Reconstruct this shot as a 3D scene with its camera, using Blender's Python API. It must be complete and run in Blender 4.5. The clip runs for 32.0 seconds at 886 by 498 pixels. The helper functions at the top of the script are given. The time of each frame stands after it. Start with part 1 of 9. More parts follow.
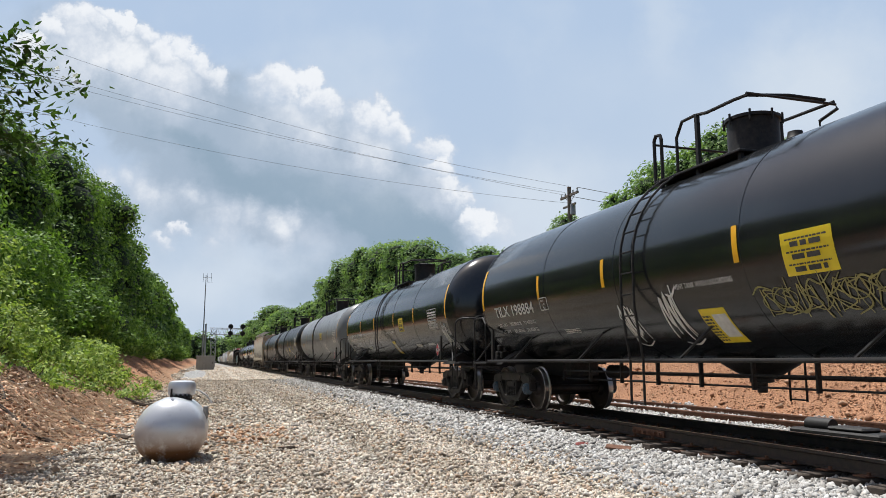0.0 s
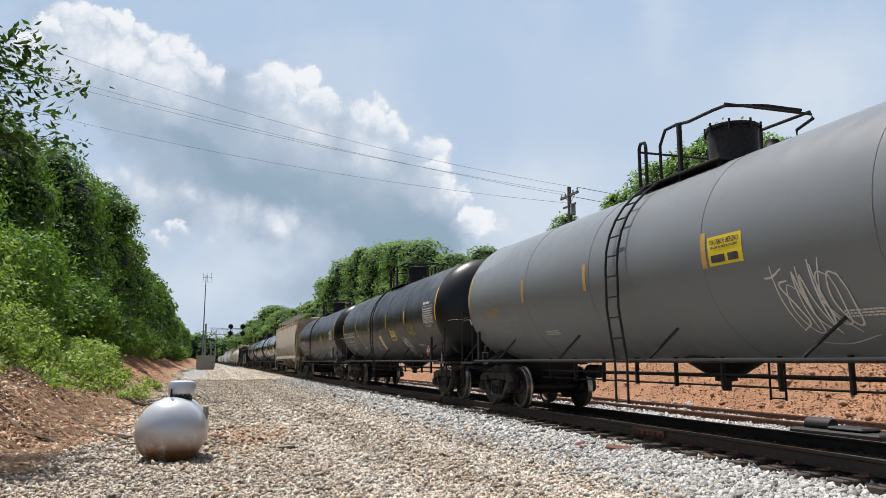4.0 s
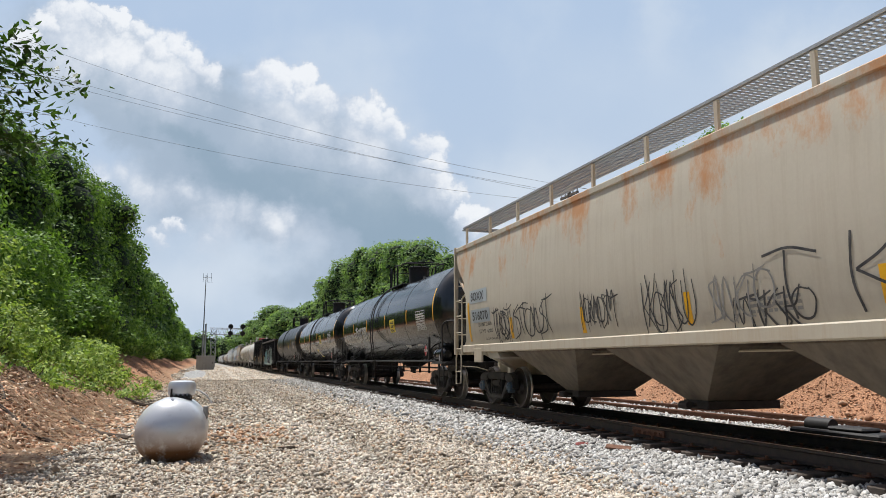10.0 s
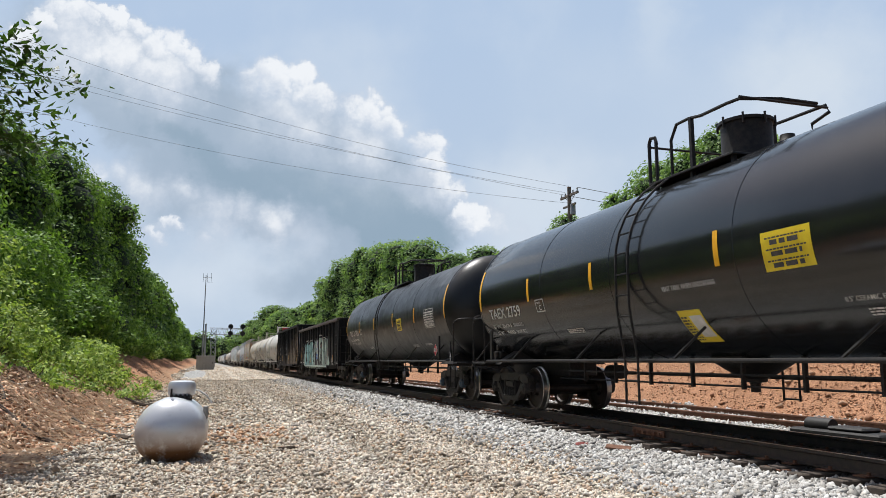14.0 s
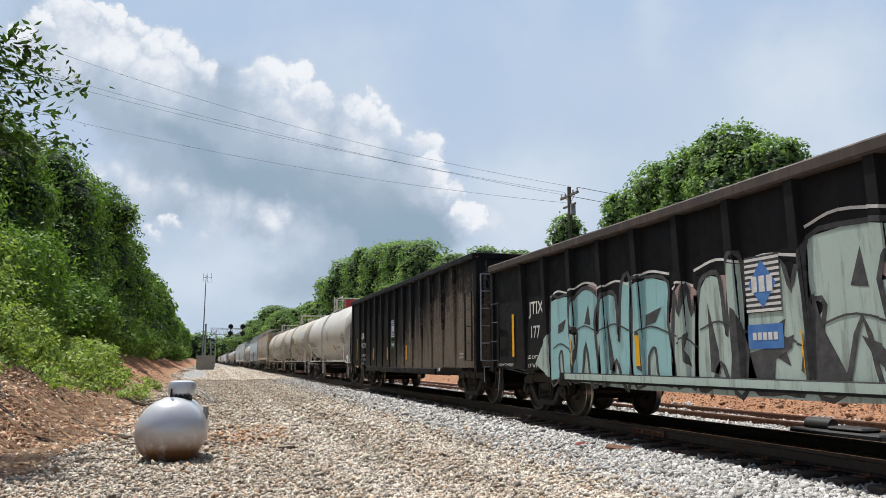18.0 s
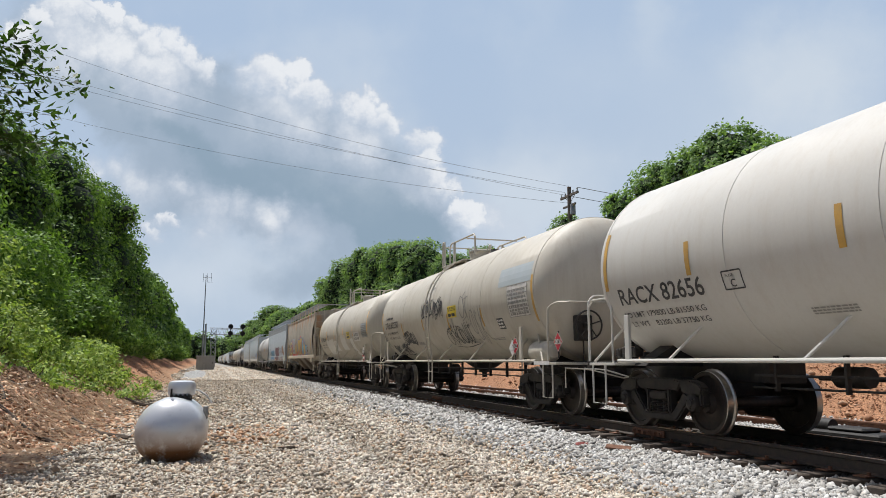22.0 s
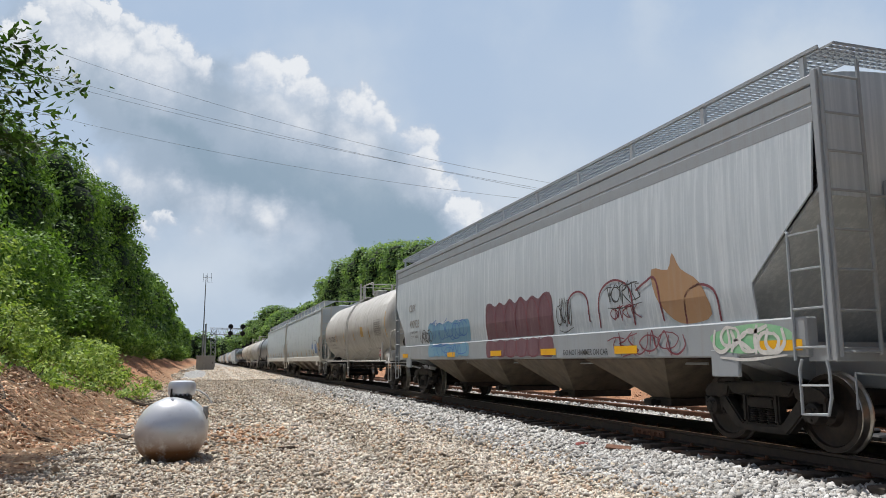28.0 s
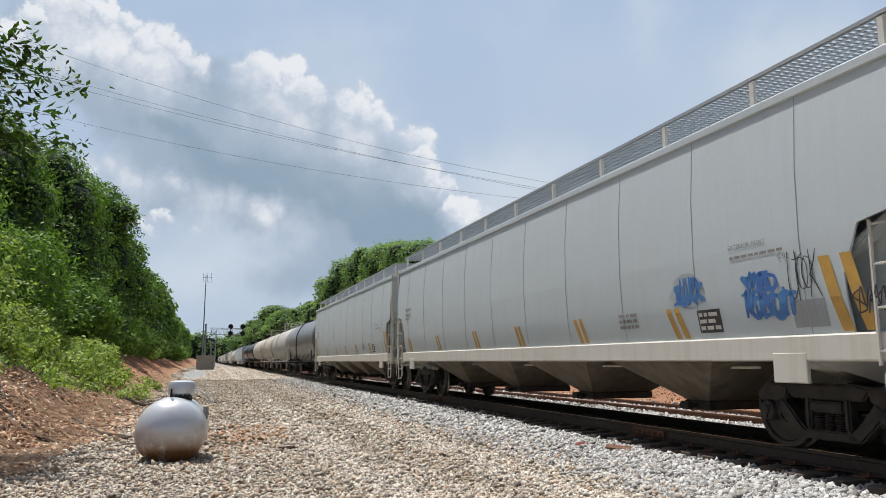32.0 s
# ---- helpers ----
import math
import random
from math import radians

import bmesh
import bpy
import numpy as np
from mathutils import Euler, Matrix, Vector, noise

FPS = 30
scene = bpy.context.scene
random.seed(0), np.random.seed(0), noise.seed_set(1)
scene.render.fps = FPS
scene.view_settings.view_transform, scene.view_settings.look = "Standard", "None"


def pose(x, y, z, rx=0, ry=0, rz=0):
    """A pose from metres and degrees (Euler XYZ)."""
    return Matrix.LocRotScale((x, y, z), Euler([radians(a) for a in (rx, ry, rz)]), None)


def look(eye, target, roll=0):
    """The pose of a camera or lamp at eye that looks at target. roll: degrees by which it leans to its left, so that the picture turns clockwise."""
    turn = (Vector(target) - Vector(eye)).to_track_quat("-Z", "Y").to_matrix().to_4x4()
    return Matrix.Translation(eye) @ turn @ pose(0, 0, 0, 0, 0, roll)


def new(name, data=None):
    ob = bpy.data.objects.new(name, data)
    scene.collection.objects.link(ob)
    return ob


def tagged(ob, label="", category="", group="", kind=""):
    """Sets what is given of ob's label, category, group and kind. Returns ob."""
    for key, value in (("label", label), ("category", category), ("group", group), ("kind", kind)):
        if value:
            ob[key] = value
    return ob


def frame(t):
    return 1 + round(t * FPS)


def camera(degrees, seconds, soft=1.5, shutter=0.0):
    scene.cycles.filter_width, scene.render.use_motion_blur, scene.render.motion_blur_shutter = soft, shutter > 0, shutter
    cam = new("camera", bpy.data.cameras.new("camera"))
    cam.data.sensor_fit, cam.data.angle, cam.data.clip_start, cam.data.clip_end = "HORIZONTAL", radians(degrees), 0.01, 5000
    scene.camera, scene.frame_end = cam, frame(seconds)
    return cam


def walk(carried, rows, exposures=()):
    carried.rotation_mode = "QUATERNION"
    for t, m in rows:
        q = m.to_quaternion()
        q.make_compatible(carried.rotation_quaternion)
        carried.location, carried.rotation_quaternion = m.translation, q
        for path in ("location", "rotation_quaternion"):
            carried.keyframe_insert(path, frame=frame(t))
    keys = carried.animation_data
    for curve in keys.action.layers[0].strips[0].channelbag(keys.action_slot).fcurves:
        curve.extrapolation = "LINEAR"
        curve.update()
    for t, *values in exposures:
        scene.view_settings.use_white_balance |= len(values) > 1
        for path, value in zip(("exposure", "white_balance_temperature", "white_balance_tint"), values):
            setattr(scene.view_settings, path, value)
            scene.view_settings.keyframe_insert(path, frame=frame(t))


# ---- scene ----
# The camera stands still beside the track; z = 0 is the gravel lane, y runs along the rails.
RAIL_Z = 0.35
TRACK_X = 7.75
EYE = (0.0, 0.0, 1.40)
cam = camera(61.82, 32.0, soft=0.5)
_view = pose(*EYE, 90 + 8.64, 0, -17.45)
walk(cam, [(0.0, _view), (32.0, _view)], exposures=[(0.0, 0.07), (19.5, 0.07), (21.5, -0.04), (32.0, -0.04)])

# Sun high ahead of the camera, a little to its left; hazy summer sky.
SUN_DIR = Vector((-0.17, 0.31, 0.935)).normalized()
world = bpy.data.worlds.new("summer_sky")
scene.world = world
world.use_nodes = True
wn = world.node_tree
wn.nodes.clear()
w_out = wn.nodes.new("ShaderNodeOutputWorld")
w_bg = wn.nodes.new("ShaderNodeBackground")
w_sky = wn.nodes.new("ShaderNodeTexSky")
w_sky.sky_type = "NISHITA"
w_sky.sun_disc = False
w_sky.sun_elevation = math.asin(SUN_DIR.z)
w_sky.sun_rotation = math.atan2(SUN_DIR.x, SUN_DIR.y)
w_sky.air_density, w_sky.dust_density, w_sky.ozone_density = 1.0, 3.0, 1.0
w_bg.inputs["Strength"].default_value = 0.104
wn.links.new(w_sky.outputs[0], w_bg.inputs["Color"])
wn.links.new(w_bg.outputs[0], w_out.inputs["Surface"])

sun_data = bpy.data.lights.new("sun", "SUN")
sun_data.energy, sun_data.angle, sun_data.color = 4.8, radians(0.6), (1.0, 0.985, 0.96)
sun = new("sun", sun_data)
sun.matrix_world = look(SUN_DIR * 60, (0, 0, 0))


def sky_backdrop():
    """Summer cumulus far behind everything: a plain glowing sheet, thirty hundred metres off, that drifts."""
    dist = 3000.0
    me = bpy.data.meshes.new("sky_backdrop")
    w, h0, h1 = 1.3, -0.16, 0.62
    me.from_pydata([(-w * dist, h0 * dist, 0), (w * dist, h0 * dist, 0), (w * dist, h1 * dist, 0), (-w * dist, h1 * dist, 0)], [], [(0, 1, 2, 3)])
    m = bpy.data.materials.new("cumulus_sky")
    m.use_nodes = True
    nt = m.node_tree
    nt.nodes.clear()
    link = nt.links.new

    def make(kind, **values):
        n = nt.nodes.new(kind)
        for key, value in values.items():
            n.inputs[int(key[1:]) if key[0] == "i" and key[1:].isdigit() else key].default_value = value
        return n

    def calc(op, a, b=None, clamp=False):
        n = nt.nodes.new("ShaderNodeMath")
        n.operation, n.use_clamp = op, clamp
        for k, q in enumerate((a, b)):
            if q is None:
                continue
            if isinstance(q, (int, float)):
                n.inputs[k].default_value = q
            else:
                link(q, n.inputs[k])
        return n.outputs[0]

    tc = nt.nodes.new("ShaderNodeTexCoord")
    mp = nt.nodes.new("ShaderNodeMapping")
    mp.inputs["Scale"].default_value = (13.1 / dist,) * 3
    link(tc.outputs["Object"], mp.inputs["Vector"])
    p = mp.outputs[0]

    def fbm(scale, detail, rough, shift=0.0, lean=(0.0, 0.0), of=None):
        n = make("ShaderNodeTexNoise", Scale=scale, Detail=detail, Roughness=rough)
        add = nt.nodes.new("ShaderNodeVectorMath")
        link(of or p, add.inputs[0])
        add.inputs[1].default_value = (shift + lean[0], shift * 0.7 + lean[1], shift * 1.3)
        link(add.outputs[0], n.inputs["Vector"])
        return n
    warp = fbm(0.9, 6.0, 0.6)
    sub = nt.nodes.new("ShaderNodeVectorMath")
    sub.operation = "SUBTRACT"
    link(warp.outputs["Color"], sub.inputs[0])
    sub.inputs[1].default_value = (0.5, 0.5, 0.5)
    mul = nt.nodes.new("ShaderNodeVectorMath")
    mul.operation = "MULTIPLY_ADD"
    link(sub.outputs[0], mul.inputs[0])
    mul.inputs[1].default_value = (1.5, 1.3, 0.0)
    link(p, mul.inputs[2])
    warped = mul.outputs[0]

    def blobs(rows):
        total = None
        for cx, cy, rx, ry, turn, weight in rows:
            q = nt.nodes.new("ShaderNodeMapping")
            q.vector_type = "TEXTURE"
            q.inputs["Location"].default_value = (cx, cy, 0)
            q.inputs["Rotation"].default_value = (0, 0, radians(turn))
            q.inputs["Scale"].default_value = (rx, ry, 1)
            link(warped, q.inputs["Vector"])
            ln = nt.nodes.new("ShaderNodeVectorMath")
            ln.operation = "LENGTH"
            link(q.outputs[0], ln.inputs[0])
            mr = nt.nodes.new("ShaderNodeMapRange")
            mr.interpolation_type = "SMOOTHSTEP"
            for key, value in (("From Min", 1.0), ("From Max", 0.0), ("To Min", 0.0), ("To Max", weight)):
                mr.inputs[key].default_value = value
            link(ln.outputs["Value"], mr.inputs["Value"])
            total = mr.outputs[0] if total is None else calc("ADD", total, mr.outputs[0])
        return total

    def over(fac, a, b):
        n = nt.nodes.new("ShaderNodeMix")
        n.data_type = "RGBA"
        link(fac, n.inputs[0])
        for q, k in ((a, 6), (b, 7)):
            if isinstance(q, tuple):
                n.inputs[k].default_value = (*q, 1)
            else:
                link(q, n.inputs[k])
        return n.outputs[2]

    def steps(fac, lo, hi):
        mr = nt.nodes.new("ShaderNodeMapRange")
        mr.interpolation_type = "SMOOTHSTEP"
        mr.inputs["From Min"].default_value, mr.inputs["From Max"].default_value = lo, hi
        link(fac, mr.inputs["Value"])
        return mr.outputs[0]
    sep = nt.nodes.new("ShaderNodeSeparateXYZ")
    link(p, sep.inputs[0])
    up = steps(sep.outputs["Y"], -2.0, 4.6)
    sky = over(up, SKY_LOW, SKY_HIGH)
    puff = fbm(1.4, 9.0, 0.62, 3.1).outputs["Fac"]
    soft = fbm(0.35, 5.0, 0.5, 7.7).outputs["Fac"]
    veil = calc("MULTIPLY", steps(soft, 0.42, 0.72), 0.55)
    veil = calc("ADD", veil, calc("MULTIPLY", blobs(VEILS), 0.7), True)
    sky = over(veil, sky, SKY_VEIL)
    grey = steps(calc("MULTIPLY", blobs(GREYS), calc("ADD", calc("MULTIPLY", puff, 0.7), 0.65)), 0.12, 0.75)
    col = over(grey, sky, CLOUD_GREY)
    deep = steps(calc("MULTIPLY", blobs(DEEPS), calc("ADD", puff, 0.5)), 0.2, 1.0)
    col = over(deep, col, CLOUD_DEEP)
    # heaped puffs along the cloud's edges: crisp outside, fading inwards, lit from above
    ragged = fbm(1.7, 9.0, 0.62, 5.3)
    sub2 = nt.nodes.new("ShaderNodeVectorMath")
    sub2.operation = "SUBTRACT"
    link(ragged.outputs["Color"], sub2.inputs[0])
    sub2.inputs[1].default_value = (0.5, 0.5, 0.5)
    mul2 = nt.nodes.new("ShaderNodeVectorMath")
    mul2.operation = "MULTIPLY_ADD"
    link(sub2.outputs[0], mul2.inputs[0])
    mul2.inputs[1].default_value = (0.95, 0.95, 0.0)
    link(p, mul2.inputs[2])

    def heaps(rows):
        total = None
        for cx, cy, r, weight, crisp in rows:
            q = nt.nodes.new("ShaderNodeMapping")
            q.vector_type = "TEXTURE"
            q.inputs["Location"].default_value = (cx, cy, 0)
            q.inputs["Scale"].default_value = (r, r, 1)
            link(mul2.outputs[0], q.inputs["Vector"])
            ln = nt.nodes.new("ShaderNodeVectorMath")
            ln.operation = "LENGTH"
            link(q.outputs[0], ln.inputs[0])
            face = nt.nodes.new("ShaderNodeVectorMath")
            face.operation = "DOT_PRODUCT"
            link(q.outputs[0], face.inputs[0])
            face.inputs[1].default_value = (0.42, 0.90, 0.0)
            rim = steps(ln.outputs["Value"], 1.0, 1.0 - crisp)
            up_ = nt.nodes.new("ShaderNodeMapRange")
            up_.interpolation_type = "SMOOTHSTEP"
            for key, value in (("From Min", -0.95), ("From Max", 0.80), ("To Min", 0.0), ("To Max", weight)):
                up_.inputs[key].default_value = value
            link(face.outputs["Value"], up_.inputs["Value"])
            a = calc("MULTIPLY", rim, up_.outputs[0])
            total = a if total is None else calc("MAXIMUM", total, a)
        return total
    lit = heaps(PUFFS)
    back = heaps(PUFF_BODIES)
    mottle = calc("ADD", calc("MULTIPLY", puff, 0.9), 0.55)
    col = over(calc("MULTIPLY", back, 0.75), col, over(steps(puff, 0.35, 0.68), CLOUD_GREY, CLOUD_BODY))
    lit = calc("MULTIPLY", lit, mottle, True)
    col = over(calc("MULTIPLY", steps(lit, 0.0, 0.85), 0.95), col, over(steps(calc("MULTIPLY", lit, calc("ADD", puff, 0.45)), 0.30, 0.95), CLOUD_MID, CLOUD_WHITE))
    em = nt.nodes.new("ShaderNodeEmission")
    link(col, em.inputs["Color"])
    em.inputs["Strength"].default_value = 1.0
    out = nt.nodes.new("ShaderNodeOutputMaterial")
    link(em.outputs[0], out.inputs["Surface"])
    me.materials.append(m)
    ob = tagged(new("sky_backdrop", me), "pale blue summer sky with bright cumulus clouds", "sky", kind="structure")
    base = _view @ Matrix.Translation((0, 0, -dist))
    side, rise = base.to_3x3() @ Vector((1, 0, 0)), base.to_3x3() @ Vector((0, 1, 0))
    away = lambda k: Matrix.Translation((side * -30.0 + rise * 22.0) * k * dist / 1310.0) @ base
    return ob, [(0.0, away(-0.5)), (16.0, away(0.0)), (32.0, away(0.5))]


# places on the sheet in units of a hundredth of the picture's width x 16: x to the right, y up from the view's centre
SKY_LOW, SKY_HIGH, SKY_VEIL = (0.49, 0.59, 0.72), (0.435, 0.555, 0.735), (0.61, 0.69, 0.79)
CLOUD_GREY, CLOUD_DEEP, CLOUD_BODY, CLOUD_MID, CLOUD_WHITE = (0.37, 0.46, 0.575), (0.285, 0.385, 0.49), (0.56, 0.63, 0.72), (0.58, 0.645, 0.75), (0.85, 0.875, 0.91)
VEILS = [(1.3, 0.7, 1.6, 1.2, 0, 1.0), (6.6, 3.4, 2.2, 1.2, 10, 0.8), (3.8, 4.2, 0.8, 1.6, 0, 0.7), (0.9, -0.6, 1.6, 0.9, 0, 1.1), (5.0, 1.0, 2.5, 0.8, 10, 0.5), (-4.0, -0.4, 3.4, 1.1, 5, 1.0), (3.0, 1.4, 3.0, 1.0, 0, 0.4), (6.0, 2.4, 3.2, 2.2, 0, 0.85), (2.8, 3.0, 2.6, 1.6, 0, 0.35)]
GREYS = [(-6.2, 3.4, 2.6, 1.5, -20, 1.1), (-4.2, 2.2, 3.4, 1.6, -22, 1.2), (-2.0, 1.2, 2.8, 1.6, -20, 1.2), (-0.8, 0.3, 1.7, 1.7, 0, 1.1), (-4.2, 0.9, 3.0, 1.0, -10, 0.8), (-2.2, -0.6, 2.2, 0.9, 0, 0.7)]
DEEPS = [(-6.0, 3.1, 1.2, 0.6, -25, 0.7), (-3.4, 1.3, 2.6, 0.7, -16, 1.1), (-1.2, 0.6, 1.9, 0.9, -25, 1.2), (-0.6, 0.2, 1.2, 1.0, 0, 0.8), (-4.9, 2.2, 1.5, 0.5, -30, 0.8)]
CLOUD_TOP = [(-7.9, 4.05), (-7.2, 4.40), (-6.5, 4.60), (-5.8, 4.45), (-5.15, 4.08), (-4.5, 3.80), (-4.05, 3.52), (-3.75, 3.22), (-3.45, 3.36), (-2.95, 3.52), (-2.3, 3.28), (-1.8, 2.92), (-1.25, 2.90), (-0.78, 2.62), (-0.5, 2.28), (-0.1, 2.24), (0.1, 1.95), (0.3, 1.4), (0.5, 1.0), (0.9, 0.8)]
CLOUD_LOW = [(-6.3, 1.80), (-5.2, 1.74), (-4.8, 1.58), (-4.2, 1.36), (-3.3, 1.08), (-2.65, 1.02), (-2.05, 0.66)]


def puff_row(line, n, r0, r1, sink, weight, crisp, seed):
    """Puffs strung along the upper edge of a cloud, their tops on the line."""
    rng = random.Random(seed)
    out = []
    seg = [math.dist(a, b) for a, b in zip(line, line[1:])]
    for k in range(n):
        f, i = (k + rng.uniform(0.25, 0.75)) / n * sum(seg), 0
        while f > seg[i] and i < len(seg) - 1:
            f -= seg[i]
            i += 1
        f /= seg[i]
        (x0, y0), (x1, y1) = line[i], line[i + 1]
        d = Vector((y0 - y1, x1 - x0)).normalized()
        r = rng.uniform(r0, r1)
        out.append((x0 + (x1 - x0) * f - d.x * (r + sink), y0 + (y1 - y0) * f - d.y * (r + sink), r, weight * rng.uniform(0.8, 1.1), crisp))
    return out


PUFFS = puff_row(CLOUD_TOP, 25, 0.36, 0.60, 0.0, 1.1, 0.52, 1) + puff_row(CLOUD_TOP[:7], 7, 0.85, 1.15, 0.08, 1.0, 0.7, 2) + puff_row(CLOUD_TOP[8:16], 7, 0.6, 0.9, 0.40, 0.8, 0.8, 3) + puff_row(CLOUD_LOW, 10, 0.5, 0.85, 0.0, 0.88, 0.95, 4)
PUFFS += [(-4.82, 0.40, 0.28, 1.2, 0.5), (-5.1, 0.22, 0.28, 0.9, 0.6), (-4.3, 0.10, 0.5, 0.8, 0.9), (0.75, 0.3, 0.7, 0.8, 0.8), (1.3, 0.2, 0.5, 0.5, 0.8)]
PUFF_BODIES = puff_row(CLOUD_TOP[:17], 8, 1.1, 1.5, 0.05, 1.1, 0.8, 7) + puff_row(CLOUD_LOW, 3, 1.0, 1.4, 0.0, 0.9, 1.0, 8)
BACKDROP = sky_backdrop()


# ---- materials ----
def material(name):
    m = bpy.data.materials.new(name)
    m.use_nodes = True
    nt = m.node_tree
    return m, nt, nt.nodes["Principled BSDF"]


def node(nt, kind, **values):
    n = nt.nodes.new(kind)
    for key, value in values.items():
        if key in n.inputs:
            n.inputs[key].default_value = value
    return n


def coords(nt, scale=(1, 1, 1), space="Object"):
    tc = nt.nodes.new("ShaderNodeTexCoord")
    mp = nt.nodes.new("ShaderNodeMapping")
    mp.inputs["Scale"].default_value = scale
    nt.links.new(tc.outputs[space], mp.inputs["Vector"])
    return mp.outputs[0]


def noise_of(nt, scale, detail=4, rough=0.6, stretch=(1, 1, 1)):
    n = node(nt, "ShaderNodeTexNoise", Scale=scale, Detail=detail, Roughness=rough)
    nt.links.new(coords(nt, stretch), n.inputs["Vector"])
    return n.outputs["Fac"]


def ramp(nt, fac, lo, hi, a=(0, 0, 0, 1), b=(1, 1, 1, 1)):
    r = nt.nodes.new("ShaderNodeValToRGB")
    r.color_ramp.elements[0].position, r.color_ramp.elements[1].position = lo, hi
    r.color_ramp.elements[0].color, r.color_ramp.elements[1].color = a, b
    nt.links.new(fac, r.inputs["Fac"])
    return r.outputs["Color"]


def blend(nt, fac, a, b, mode="MIX"):
    n = nt.nodes.new("ShaderNodeMix")
    n.data_type, n.blend_type = "RGBA", mode
    for value, key in ((fac, 0), (a, 6), (b, 7)):
        if isinstance(value, (int, float)):
            n.inputs[key].default_value = value
        elif isinstance(value, tuple):
            n.inputs[key].default_value = (*value[:3], 1)
        else:
            nt.links.new(value, n.inputs[key])
    return n.outputs[2]


def bumped(nt, shader, height, strength=0.3, distance=0.01):
    b = node(nt, "ShaderNodeBump", Strength=strength, Distance=distance)
    nt.links.new(height, b.inputs["Height"])
    nt.links.new(b.outputs[0], shader.inputs["Normal"])


def painted(name, base, dirt, rough=0.35, metal=0.0, dirt_amount=0.5, streak=True, rust=None, bump=0.06, grain=22.0, run_scale=(7, 7, 0.35), run_range=(0.48, 0.78)):
    """Weathered paint: broad patches, vertical dirt streaks, fine grain, optional rust stains."""
    m, nt, sh = material(name)
    patch = ramp(nt, noise_of(nt, 0.9, 5), 0.35, 0.75)
    col = blend(nt, patch, base, tuple(c * 0.82 + d * 0.18 for c, d in zip(base, dirt)))
    if streak:
        run = ramp(nt, noise_of(nt, 1.0, 6, 0.65, run_scale), *run_range)
        amt = node(nt, "ShaderNodeMath")
        amt.operation = "MULTIPLY"
        amt.inputs[1].default_value = dirt_amount
        nt.links.new(run, amt.inputs[0])
        col = blend(nt, amt.outputs[0], col, dirt)
    fine = noise_of(nt, grain, 6, 0.7)
    col = blend(nt, 0.25, col, blend(nt, fine, tuple(c * 0.7 for c in base), tuple(min(1, c * 1.25) for c in base)))
    if rust:
        tc = nt.nodes.new("ShaderNodeTexCoord")
        sep = nt.nodes.new("ShaderNodeSeparateXYZ")
        nt.links.new(tc.outputs["Object"], sep.inputs[0])
        high = nt.nodes.new("ShaderNodeMapRange")
        for key, value in (("From Min", 2.2), ("From Max", 3.7), ("To Min", -0.11), ("To Max", 0.10)):
            high.inputs[key].default_value = value
        nt.links.new(sep.outputs["Z"], high.inputs["Value"])
        add = nt.nodes.new("ShaderNodeMath")
        nt.links.new(noise_of(nt, 1.0, 8, 0.72, (1, 1, 0.55)), add.inputs[0])
        nt.links.new(high.outputs[0], add.inputs[1])
        spot = ramp(nt, add.outputs[0], 0.56, 0.70, (0, 0, 0, 1), (0.85, 0.85, 0.85, 1))
        col = blend(nt, spot, col, rust)
    nt.links.new(col, sh.inputs["Base Color"])
    rr = ramp(nt, noise_of(nt, 3.0, 5), 0.3, 0.8, (rough * 0.8,) * 3 + (1,), (min(1, rough * 1.4),) * 3 + (1,))
    nt.links.new(rr, sh.inputs["Roughness"])
    sh.inputs["Metallic"].default_value = metal
    bumped(nt, sh, fine, bump, 0.004)
    return m


def plain(name, base, rough=0.6, metal=0.0, wear=None, scale=14.0):
    m, nt, sh = material(name)
    fac = noise_of(nt, scale, 5, 0.7)
    col = blend(nt, ramp(nt, fac, 0.35, 0.75), base, wear or tuple(c * 0.7 for c in base))
    nt.links.new(col, sh.inputs["Base Color"])
    sh.inputs["Roughness"].default_value = rough
    sh.inputs["Metallic"].default_value = metal
    bumped(nt, sh, fac, 0.12, 0.004)
    return m


BLACK_GLOSS = painted("black_gloss_tank_paint", (0.010, 0.0115, 0.013), (0.07, 0.07, 0.066), 0.15, dirt_amount=0.10, bump=0.015)
BLACK_GLOSS.node_tree.nodes["Principled BSDF"].inputs["Specular IOR Level"].default_value = 0.72
BLACK_SATIN = painted("black_satin_tank_paint", (0.009, 0.0095, 0.0105), (0.06, 0.06, 0.058), 0.34, dirt_amount=0.08, bump=0.02)
BLACK_SATIN.node_tree.nodes["Principled BSDF"].inputs["Specular IOR Level"].default_value = 0.42
GREY_TANK = painted("dark_grey_tank_paint", (0.175, 0.19, 0.20), (0.20, 0.18, 0.15), 0.36, dirt_amount=0.45)
WHITE_TANK = painted("white_tank_paint", (0.58, 0.565, 0.52), (0.46, 0.40, 0.32), 0.42, dirt_amount=0.45)
CREAM_TANK = painted("cream_tank_paint", (0.51, 0.475, 0.40), (0.33, 0.26, 0.18), 0.5, dirt_amount=0.6, run_scale=(5, 5, 0.3))
DIRTY_WHITE = painted("dirty_white_tank_paint", (0.50, 0.49, 0.46), (0.25, 0.225, 0.19), 0.6, dirt_amount=0.8, run_scale=(6, 6, 0.5), run_range=(0.44, 0.74))
TAN_HOPPER = painted("tan_hopper_paint", (0.53, 0.485, 0.39), (0.34, 0.27, 0.18), 0.6, dirt_amount=0.5, rust=(0.50, 0.22, 0.07))
